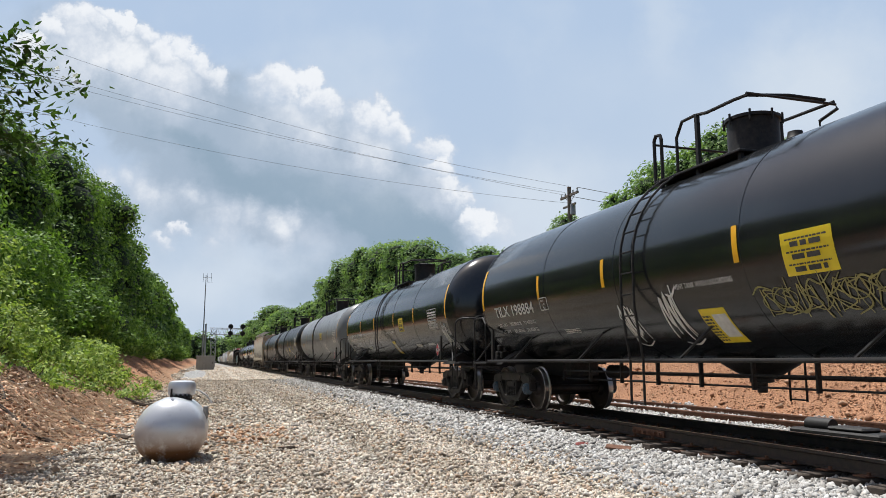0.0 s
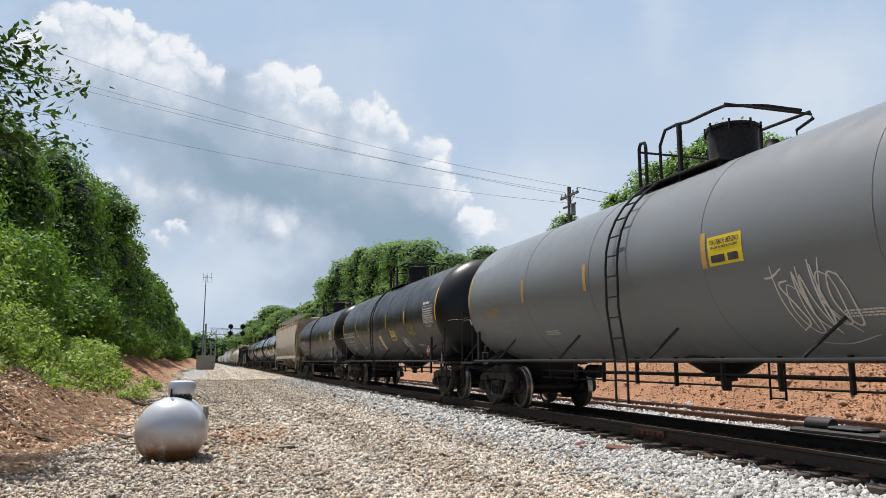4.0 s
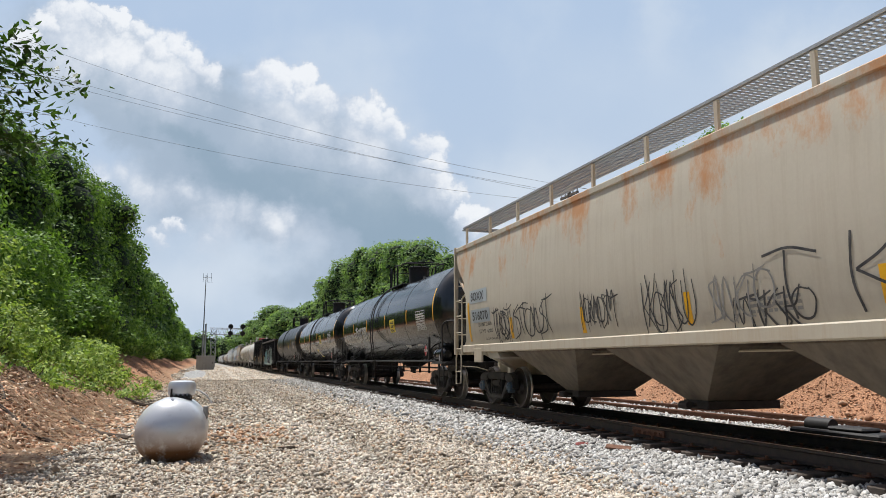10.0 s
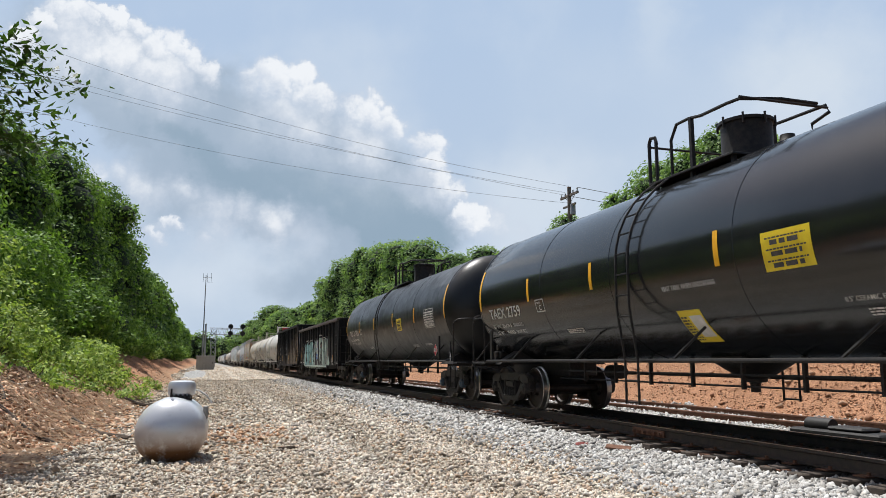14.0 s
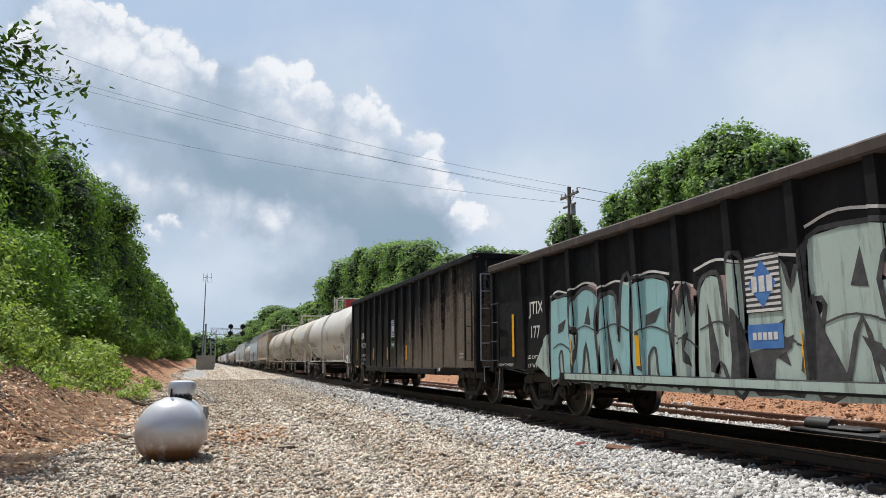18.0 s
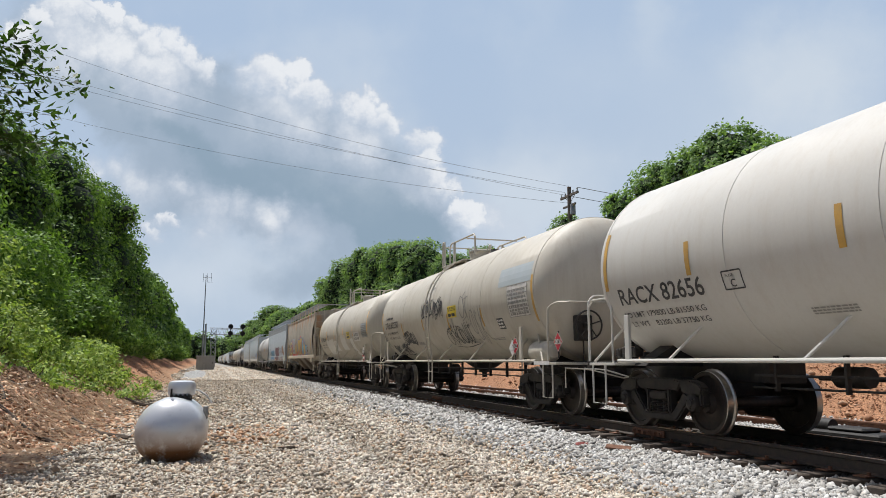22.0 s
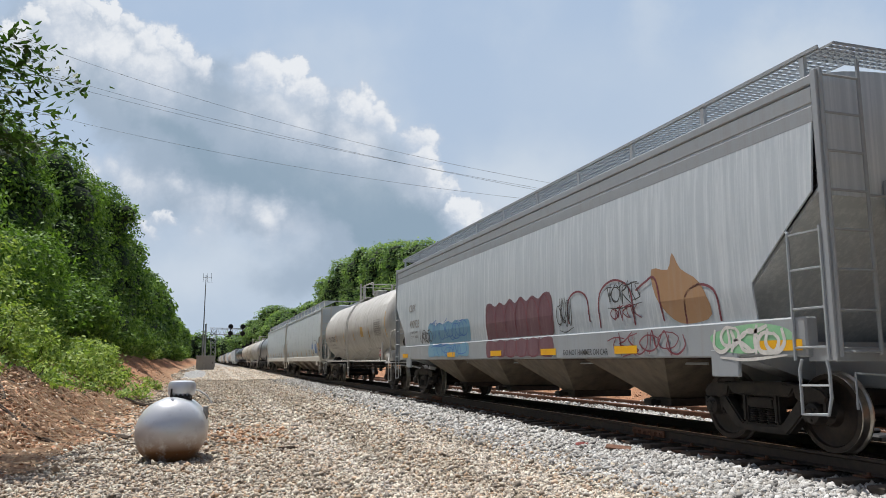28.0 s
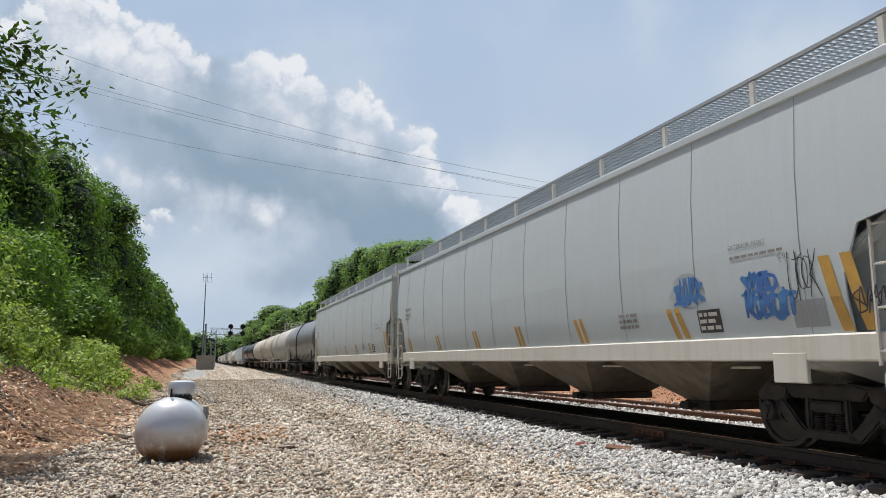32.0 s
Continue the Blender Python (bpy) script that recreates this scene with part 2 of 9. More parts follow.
GREY_HOPPER = painted("grey_hopper_paint", (0.45, 0.505, 0.54), (0.78, 0.81, 0.82), 0.5, dirt_amount=0.8, run_scale=(13, 13, 0.22), run_range=(0.45, 0.72))
PALE_HOPPER = painted("pale_grey_hopper_paint", (0.52, 0.58, 0.60), (0.44, 0.44, 0.40), 0.5, dirt_amount=0.3)
PALE_TRIM = painted("off_white_sill_paint", (0.60, 0.58, 0.52), (0.40, 0.30, 0.20), 0.55, dirt_amount=0.5)
GREY_TRIM = painted("grey_trim_paint", (0.33, 0.36, 0.38), (0.25, 0.2, 0.15), 0.5, dirt_amount=0.4)
STREAKED_HOPPER = painted("dark_streaked_tan_hopper_paint", (0.46, 0.42, 0.345), (0.12, 0.11, 0.10), 0.6, dirt_amount=0.75, run_scale=(2.6, 2.6, 0.16), run_range=(0.46, 0.68), rust=(0.46, 0.22, 0.08))
TAN_TRIM = painted("tan_trim_paint", (0.50, 0.45, 0.35), (0.36, 0.22, 0.12), 0.6, dirt_amount=0.6)
BLACK_GON = painted("black_gondola_paint", (0.008, 0.008, 0.009), (0.035, 0.029, 0.024), 0.62, dirt_amount=0.5)
BLACK_GON.node_tree.nodes["Principled BSDF"].inputs["Specular IOR Level"].default_value = 0.2
RUSTY_CHORD = painted("rust_worn_black_paint", (0.045, 0.034, 0.028), (0.15, 0.10, 0.07), 0.7, dirt_amount=0.7)


def muddy_paint():
    """Black paint with crusts of dried mud, thickest on the leading panels and low down."""
    m, nt, sh = material("mud_crusted_gondola_paint")
    tc = nt.nodes.new("ShaderNodeTexCoord")
    sep = nt.nodes.new("ShaderNodeSeparateXYZ")
    nt.links.new(tc.outputs["Object"], sep.inputs[0])
    run = blend(nt, 0.42, noise_of(nt, 1.0, 8, 0.7, (9, 9, 0.7)), noise_of(nt, 9.0, 6, 0.75))
    along = nt.nodes.new("ShaderNodeMapRange")
    for key, value in (("From Min", 5.6), ("From Max", -6.2), ("To Min", -0.19), ("To Max", 0.12)):
        along.inputs[key].default_value = value
    nt.links.new(sep.outputs["Y"], along.inputs["Value"])
    low = nt.nodes.new("ShaderNodeMapRange")
    for key, value in (("From Min", 3.4), ("From Max", 0.7), ("To Min", -0.10), ("To Max", 0.13)):
        low.inputs[key].default_value = value
    nt.links.new(sep.outputs["Z"], low.inputs["Value"])
    total = run
    for q in (along.outputs[0], low.outputs[0]):
        add = nt.nodes.new("ShaderNodeMath")
        nt.links.new(total, add.inputs[0])
        nt.links.new(q, add.inputs[1])
        total = add.outputs[0]
    sh.inputs["Specular IOR Level"].default_value = 0.18
    mud = ramp(nt, total, 0.525, 0.60)
    fine = noise_of(nt, 30.0, 5, 0.7)
    earth = blend(nt, ramp(nt, fine, 0.35, 0.65), (0.045, 0.037, 0.029), (0.24, 0.19, 0.14))
    nt.links.new(blend(nt, mud, (0.009, 0.009, 0.010), earth), sh.inputs["Base Color"])
    nt.links.new(ramp(nt, mud, 0, 1, (0.55, 0.55, 0.55, 1), (0.9, 0.9, 0.9, 1)), sh.inputs["Roughness"])
    bumped(nt, sh, total, 0.3, 0.01)
    return m


MUD_GON = muddy_paint()
# bay dirt, its colour also darkened to carry the shade under the body
DUSTY_SHADED_BAY = painted("dusty_shaded_bay_paint", (0.20, 0.165, 0.125), (0.07, 0.058, 0.046), 0.75, dirt_amount=0.8, run_scale=(4, 4, 0.8), run_range=(0.4, 0.65))
SEAM_PAINT = plain("shaded_seam_paint", (0.43, 0.47, 0.485), 0.6)
PATCH_GREY = painted("pale_blue_grey_patch_paint", (0.40, 0.45, 0.47), (0.4, 0.38, 0.33), 0.5, dirt_amount=0.3)
BLACK_IRON = plain("black_ironwork", (0.010, 0.010, 0.011), 0.55, 0.0, (0.035, 0.029, 0.024))
BLACK_IRON.node_tree.nodes["Principled BSDF"].inputs["Specular IOR Level"].default_value = 0.3
TRUCK_IRON = plain("dusty_cast_steel", (0.010, 0.009, 0.008), 0.62, 0.0, (0.042, 0.032, 0.025), 6.0)
WHEEL_IRON = plain("dark_wheel_steel", (0.022, 0.018, 0.016), 0.5, 0.2, (0.055, 0.038, 0.029))
TREAD_STEEL = plain("bright_worn_steel", (0.45, 0.43, 0.40), 0.28, 0.9, (0.30, 0.26, 0.22))
RUST_STEEL = plain("rusty_rail_steel", (0.13, 0.06, 0.035), 0.75, 0.2, (0.20, 0.10, 0.06), 9.0)
RAIL_WEB = plain("oily_rail_web", (0.028, 0.022, 0.018), 0.65, 0.0, (0.065, 0.045, 0.032), 9.0)
TIE_WOOD = plain("creosoted_tie_wood", (0.05, 0.038, 0.03), 0.9, 0.0, (0.11, 0.085, 0.065), 7.0)
YELLOW = plain("yellow_reflective_tape", (0.85, 0.46, 0.015), 0.4, 0.0, (0.75, 0.36, 0.02), 5.0)
YELLOW_FADED = plain("faded_yellow_tape", (0.58, 0.34, 0.07), 0.55, 0.0, (0.42, 0.26, 0.09), 5.0)
SIGN_YELLOW = plain("yellow_sign_film", (0.80, 0.62, 0.03), 0.4, 0.0, (0.72, 0.52, 0.03), 5.0)
WHITE_INK = plain("white_stencil_paint", (0.72, 0.70, 0.66), 0.6, 0.0, (0.50, 0.48, 0.44), 9.0)
GREY_INK = plain("grey_stencil_paint", (0.30, 0.29, 0.27), 0.6, 0.0, (0.22, 0.21, 0.19), 9.0)
BLACK_INK = plain("black_stencil_paint", (0.035, 0.035, 0.037), 0.6, 0.0, (0.10, 0.095, 0.09), 9.0)
RED_SIGN = plain("red_placard_film", (0.52, 0.03, 0.045), 0.45, 0.0, (0.40, 0.03, 0.04))
RED_DOME = plain("red_dome_paint", (0.42, 0.03, 0.04), 0.5, 0.0, (0.30, 0.05, 0.04))
MAROON = plain("maroon_spray_paint", (0.17, 0.03, 0.045), 0.6, 0.0, (0.26, 0.10, 0.11), 4.0)
BLUE_SPRAY = plain("blue_spray_paint", (0.05, 0.14, 0.42), 0.55, 0.0, (0.09, 0.26, 0.50), 4.0)
CYAN_SPRAY = plain("cyan_spray_paint", (0.13, 0.42, 0.60), 0.55, 0.0, (0.22, 0.50, 0.62), 4.0)
AQUA_SPRAY = painted("aqua_spray_paint", (0.30, 0.53, 0.53), (0.10, 0.10, 0.085), 0.55, dirt_amount=0.85, run_scale=(7, 7, 0.8), run_range=(0.54, 0.70))
MINT_SPRAY = painted("weathered_mint_spray_paint", (0.43, 0.53, 0.47), (0.07, 0.06, 0.045), 0.6, dirt_amount=0.9, run_scale=(7, 7, 0.8), run_range=(0.52, 0.68))
MAROON_FILL = painted("thin_maroon_spray_paint", (0.16, 0.075, 0.09), (0.30, 0.22, 0.23), 0.6, dirt_amount=0.6, run_scale=(11, 11, 0.4))
BLUE_FILL = painted("thin_blue_spray_paint", (0.17, 0.35, 0.48), (0.36, 0.44, 0.48), 0.6, dirt_amount=0.6, run_scale=(11, 11, 0.4))
ORANGE_SPRAY = painted("orange_brown_spray_paint", (0.40, 0.235, 0.12), (0.40, 0.33, 0.26), 0.6, dirt_amount=0.6, run_scale=(11, 11, 0.4))
GREEN_SPRAY = plain("green_spray_paint", (0.18, 0.50, 0.25), 0.55, 0.0, (0.40, 0.58, 0.38), 3.0)
RED_SPRAY = plain("red_spray_paint", (0.55, 0.05, 0.05), 0.5, 0.0, (0.62, 0.12, 0.10), 3.0)
GOLD_SPRAY = plain("gold_spray_paint", (0.54, 0.38, 0.08), 0.5, 0.0, (0.58, 0.36, 0.08), 3.0)
PINK_SPRAY = plain("pink_spray_paint", (0.44, 0.30, 0.27), 0.55, 0.0, (0.28, 0.20, 0.18), 3.0)


# ---- mesh tools ----
def mesh_of(bm, name, smooth=False, angle=None):
    me = bpy.data.meshes.new(name)
    if smooth:
        for f in bm.faces:
            f.smooth = True
    bm.to_mesh(me)
    bm.free()
    if angle and smooth:
        me.set_sharp_from_angle(angle=radians(angle))
    return me


def thing(name, label, category, m=None, group="", kind=""):
    ob = new(name)
    if m is not None:
        ob.matrix_world = m
    return tagged(ob, label, category, group, kind)


def part(name, bm, mat, parent, label="", smooth=False, angle=35):
    """Links a bmesh, or a mesh that is made already, as one part of a thing."""
    me = bm if isinstance(bm, bpy.types.Mesh) else mesh_of(bm, name, smooth, angle)
    if mat is not None and not me.materials:
        me.materials.append(mat)
    ob = new(name, me)
    ob.parent = parent
    return tagged(ob, label)


def quad_box(bm, lo, hi, turn=None, bevel=0.0):
    (x0, y0, z0), (x1, y1, z1) = lo, hi
    r = bmesh.ops.create_cube(bm, size=1.0)
    vs = r["verts"]
    for v in vs:
        v.co = Vector((x0 + (v.co.x + 0.5) * (x1 - x0), y0 + (v.co.y + 0.5) * (y1 - y0), z0 + (v.co.z + 0.5) * (z1 - z0)))
    if turn is not None:
        bmesh.ops.transform(bm, matrix=turn, verts=vs)
    if bevel > 0:
        es = list({e for v in vs for e in v.link_edges})
        bmesh.ops.bevel(bm, geom=es, offset=bevel, segments=1, affect="EDGES")
    return bm


def box(lo, hi, bevel=0.0, turn=None):
    return quad_box(bmesh.new(), lo, hi, turn, bevel)


def tube(bm, points, r, n=6, closed=False):
    """Round bar along a polyline."""
    pts = [Vector(p) for p in points]
    rings = []
    side = None
    for i, p in enumerate(pts):
        a = pts[i - 1] if i else (pts[-1] if closed else p)
        b = pts[i + 1] if i + 1 < len(pts) else (pts[0] if closed else p)
        d = (b - a).normalized() if (b - a).length > 1e-6 else Vector((0, 0, 1))
        if side is None:
            ref = Vector((0, 0, 1)) if abs(d.z) < 0.9 else Vector((1, 0, 0))
            side = d.cross(ref).normalized()
        else:
            side = (side - d * side.dot(d)).normalized()
        up = d.cross(side)
        rings.append([bm.verts.new(p + (side * math.cos(k * math.tau / n) + up * math.sin(k * math.tau / n)) * r) for k in range(n)])
    pairs = list(zip(rings, rings[1:])) + ([(rings[-1], rings[0])] if closed else [])
    for a, b in pairs:
        for k in range(n):
            bm.faces.new((a[k], a[(k + 1) % n], b[(k + 1) % n], b[k]))
    if not closed:
        bm.faces.new(rings[0][::-1])
        bm.faces.new(rings[-1])
    return bm


def bar(points, r, n=6, closed=False):
    return tube(bmesh.new(), points, r, n, closed)


def arc(c, r, a0, a1, n, plane):
    """Points of an arc; plane maps (u, v) to a place."""
    return [plane(c[0] + r * math.cos(radians(a0 + (a1 - a0) * i / n)), c[1] + r * math.sin(radians(a0 + (a1 - a0) * i / n))) for i in range(n + 1)]


def prism(bm, outline, place, a, b):
    """A flat outline of (u, v) between depths a and b; place(u, v, w) gives the point."""
    lo = [bm.verts.new(place(u, v, a)) for u, v in outline]
    hi = [bm.verts.new(place(u, v, b)) for u, v in outline]
    n = len(outline)
    bm.faces.new(lo[::-1])
    bm.faces.new(hi)
    for i in range(n):
        bm.faces.new((lo[i], lo[(i + 1) % n], hi[(i + 1) % n], hi[i]))
    bmesh.ops.recalc_face_normals(bm, faces=bm.faces[:])
    return bm


def lathe(bm, profile, place, n=24, cap=True):
    """Spins (radius, along) about an axis; place(u, v, w) with w along the axis."""
    rings = []
    for r, w in profile:
        if r < 1e-5:
            rings.append([bm.verts.new(place(0, 0, w))])
        else:
            rings.append([bm.verts.new(place(r * math.cos(k * math.tau / n), r * math.sin(k * math.tau / n), w)) for k in range(n)])
    for a, b in zip(rings, rings[1:]):
        for k in range(n):
            if len(a) == 1 and len(b) == 1:
                continue
            if len(a) == 1:
                bm.faces.new((a[0], b[(k + 1) % n], b[k]))
            elif len(b) == 1:
                bm.faces.new((a[k], a[(k + 1) % n], b[0]))
            else:
                bm.faces.new((a[k], a[(k + 1) % n], b[(k + 1) % n], b[k]))
    if cap:
        for ring in (rings[0], rings[-1]):
            if len(ring) > 1:
                bm.faces.new(ring)
    bmesh.ops.recalc_face_normals(bm, faces=bm.faces[:])
    return bm


XYZ = lambda u, v, w: (u, v, w)
ALONG_Y = lambda u, v, w: (u, w, v)
ALONG_X = lambda u, v, w: (w, u, v)

MADE = {}


def once(key, build):
    """The mesh under this key, built at its first use and shared after that."""
    if key not in MADE:
        MADE[key] = build()
    return MADE[key]


# ---- land ----
def smooth(a, b, t):
    t = max(0.0, min(1.0, (t - a) / (b - a)))
    return t * t * (3 - 2 * t)


BANK_TOE = -1.95
RAIL2_Z = 0.10
TRACK2_X = 13.1


def ground_z(x, y):
    n = noise.noise(Vector((x * 0.35, y * 0.35, 0.0)))
    n2 = noise.noise(Vector((x * 1.3, y * 1.3, 5.0)))
    z = 0.03 * n + 0.012 * n2
    rut = 0.03 * math.exp(-((x - 0.2 - 0.01 * y) / 0.35) ** 2) + 0.03 * math.exp(-((x - 2.0 - 0.012 * y) / 0.35) ** 2)
    z -= rut
    z += 0.05 * smooth(5.0, 6.2, x) + 0.07 * smooth(6.9, 7.2, x) - 0.22 * smooth(9.3, 11.2, x)
    toe = 14.9 + 0.3 * n
    if x > toe:
        z += 4.6 * smooth(toe - 1.5, toe + 6.5, x) - 4.6 * smooth(toe - 1.5, toe + 6.5, toe) + 0.25 * n * smooth(toe, toe + 2, x) + 0.10 * n2 * smooth(toe, toe + 1, x)
    left = BANK_TOE + 0.35 * n - max(0.0, (15.5 - y) * 0.3)
    if x < left:
        d = left - x
        z += 0.52 * min(d, 5.5) + 0.10 * max(0.0, d - 5.5) * (1 if d < 25 else 25 / d) + 0.18 * n * min(1, d) + 0.10 * n2 * min(1, d)
    return z


def lane_material():
    m, nt, sh = material("gravel_clay_and_soil")
    tc = nt.nodes.new("ShaderNodeTexCoord")
    sep = nt.nodes.new("ShaderNodeSeparateXYZ")
    nt.links.new(tc.outputs["Object"], sep.inputs[0])
    wob = node(nt, "ShaderNodeTexNoise", Scale=0.9, Detail=6.0, Roughness=0.65)
    nt.links.new(tc.outputs["Object"], wob.inputs["Vector"])
    shift = nt.nodes.new("ShaderNodeMath")
    shift.operation = "MULTIPLY_ADD"
    shift.inputs[1].default_value = 1.6
    nt.links.new(wob.outputs["Fac"], shift.inputs[0])
    nt.links.new(sep.outputs["X"], shift.inputs[2])
    zone = nt.nodes.new("ShaderNodeMapRange")
    zone.inputs["From Min"].default_value, zone.inputs["From Max"].default_value = -8.0, 24.0
    nt.links.new(shift.outputs[0], zone.inputs["Value"])
    cr = nt.nodes.new("ShaderNodeValToRGB")
    cr.color_ramp.interpolation = "LINEAR"
    stops = [(-8.0, (0.10, 0.085, 0.04)), (-4.6, (0.32, 0.175, 0.09)), (-3.4, (0.42, 0.19, 0.09)), (-1.6, (0.42, 0.26, 0.155)), (-1.0, (0.36, 0.30, 0.225)),
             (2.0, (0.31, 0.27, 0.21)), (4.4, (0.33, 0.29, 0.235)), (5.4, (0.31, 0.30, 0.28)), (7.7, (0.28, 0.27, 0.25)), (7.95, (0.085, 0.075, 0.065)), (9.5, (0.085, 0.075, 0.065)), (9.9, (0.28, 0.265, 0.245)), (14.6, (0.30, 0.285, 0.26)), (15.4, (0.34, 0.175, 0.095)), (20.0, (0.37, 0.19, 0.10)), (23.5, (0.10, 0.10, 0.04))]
    els = cr.color_ramp.elements
    while len(els) < len(stops):
        els.new(0.5)
    for e, (x, c) in zip(els, stops):
        e.position, e.color = (x + 8.0) / 32.0, (*c, 1)
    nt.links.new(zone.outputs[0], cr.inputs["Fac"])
    vor = node(nt, "ShaderNodeTexVoronoi", Scale=26.0)
    nt.links.new(tc.outputs["Object"], vor.inputs["Vector"])
    tone = ramp(nt, vor.outputs["Color"], 0.1, 0.9, (0.55, 0.55, 0.55, 1), (1.4, 1.38, 1.34, 1))
    col = blend(nt, 0.75, cr.outputs["Color"], tone, "MULTIPLY")
    big = noise_of(nt, 0.45, 6, 0.65)
    col = blend(nt, 0.6, col, ramp(nt, big, 0.3, 0.75, (0.72, 0.68, 0.62, 1), (1.18, 1.16, 1.12, 1)), "MULTIPLY")
    nt.links.new(col, sh.inputs["Base Color"])
    sh.inputs["Roughness"].default_value = 0.92
    bumped(nt, sh, vor.outputs["Distance"], 0.9, 0.03)
    return m


GROUND = lane_material()


def spaced(a, fine0, fine1, b, step):
    """Grid lines: fine between fine0 and fine1, ever wider outside."""
    xs = list(np.arange(fine0, fine1 + 1e-6, step))
    d, x = step, fine0
    low = []
    while x > a:
        d *= 1.35
        x -= d
        low.append(max(x, a))
    d, x = step, xs[-1]
    high = []
    while x < b:
        d *= 1.35
        x += d
        high.append(min(x, b))
    return low[::-1] + xs + high


def make_ground():
    xs = spaced(-2500, -14, 26, 2500, 0.35)
    ys = spaced(-400, 2, 70, 3500, 0.45)
    verts = [(x, y, ground_z(x, y)) for y in ys for x in xs]
    nx = len(xs)
    faces = [(j * nx + i, j * nx + i + 1, (j + 1) * nx + i + 1, (j + 1) * nx + i) for j in range(len(ys) - 1) for i in range(nx - 1)]
    me = bpy.data.meshes.new("ground")
    me.from_pydata(verts, [], faces)
    me.materials.append(GROUND)
    for p in me.polygons:
        p.use_smooth = True
    return tagged(new("ground", me), "tan gravel lane, pale ballast and red clay banks", "ground", kind="structure")


make_ground()


# ---- tracks ----
RAIL_OUT = [(-0.07, 0.0), (0.07, 0.0), (0.07, 0.012), (0.012, 0.03), (0.010, 0.13), (0.036, 0.145), (0.036, 0.175), (0.028, 0.182), (-0.028, 0.182), (-0.036, 0.175), (-0.036, 0.145), (-0.010, 0.13), (-0.012, 0.03), (-0.07, 0.012)]


def rail(x, top, web, crown):
    bm = bmesh.new()
    prism(bm, RAIL_OUT, lambda u, v, w: (x + u, w, top - 0.182 + v), -120, 1500)
    me = mesh_of(bm, "rail")
    me.materials.append(web)
    me.materials.append(crown)
    for p in me.polygons:
        if p.normal.z > 0.9 and p.center.z > top - 0.01:
            p.material_index = 1
    return tagged(new("rail", me), "steel rail with a worn head" if crown is TREAD_STEEL else "rusty brown steel rail", "rail", group="rails", kind="structure")


for gx in (-0.7535, 0.7535):
    rail(TRACK_X + gx, RAIL_Z, RAIL_WEB, TREAD_STEEL)
    rail(TRACK2_X + gx, RAIL2_Z, RUST_STEEL, RUST_STEEL)


# ---- paint and lettering on curved sides ----
def tank_side(r, cz):
    return lambda y, a, off: (-(r + off) * math.cos(a / r), y, cz + (r + off) * math.sin(a / r))


def profile_side(profile):
    """A side given by (z, half width) points."""
    def surface(y, z, off):
        for (z0, w0), (z1, w1) in zip(profile, profile[1:]):
            if z <= z1 or (z1, w1) == profile[-1]:
                k = (z - z0) / (z1 - z0)
                return (-(w0 + (w1 - w0) * k + off), y, z)
    return surface


def laid(bm, surface, y, v, off=0.006, cuts=(), step=0.12):
    """Maps a flat bmesh (u to the reader's right, v up) on to a side at (y, v)."""
    vs = [q.co.y for q in bm.verts]
    if not vs:
        return bm
    k = math.floor(min(vs) / step) + 1
    while k * step < max(vs):
        bmesh.ops.bisect_plane(bm, geom=bm.verts[:] + bm.edges[:] + bm.faces[:], plane_co=(0, k * step, 0), plane_no=(0, 1, 0))
        k += 1
    for c in cuts:
        u = y - c
        bmesh.ops.bisect_plane(bm, geom=bm.verts[:] + bm.edges[:] + bm.faces[:], plane_co=(u, 0, 0), plane_no=(1, 0, 0))
    for q in bm.verts:
        q.co = surface(y - q.co.x, v + q.co.y, off + q.co.z)
    bmesh.ops.recalc_face_normals(bm, faces=bm.faces[:])
    return bm


def words(text, height, bold=0.0):
    """Flat lettering, lower left at the origin, capitals of that height."""
    key = ("words", text, height, bold)
    if key not in MADE:
        cu = bpy.data.curves.new("letters", "FONT")
        cu.body, cu.size, cu.offset, cu.resolution_u = text, height / 0.70, bold, 3
        ob = bpy.data.objects.new("letters", cu)
        me = bpy.data.meshes.new_from_object(ob)
        bpy.data.objects.remove(ob)
        MADE[key] = me
    bm = bmesh.new()
    bm.from_mesh(MADE[key])
    return bm


def flat_rect(bm, u0, v0, u1, v1, lean=0.0):
    h = (v1 - v0) * lean
    bm.faces.new([bm.verts.new(p) for p in ((u0, v0, 0), (u1, v0, 0), (u1 + h, v1, 0), (u0 + h, v1, 0))])
    return bm


def rect(w, h):
    return flat_rect(bmesh.new(), 0, 0, w, h)


def text_bars(rows, seed=1):
    """Writing too small to read: rows of (width, height) broken into word-long bars."""
    rng = random.Random(seed)
    bm = bmesh.new()
    v = 0.0
    for w, h in rows[::-1]:
        u = 0.0
        while u < w:
            k = min(rng.uniform(1.2, 3.6) * h, w - u)
            if k > h * 0.4:
                flat_rect(bm, u, v, u + k, v + h)
            u += k + h * 0.6
        v += h * 1.75
    return bm


def grid_frame(w, h, cols, rows, t=0.012):
    bm = bmesh.new()
    for i in range(cols + 1):
        flat_rect(bm, i * w / cols - t / 2, 0, i * w / cols + t / 2, h)
    for j in range(rows + 1):
        flat_rect(bm, 0, j * h / rows - t / 2, w, j * h / rows + t / 2)
    return bm


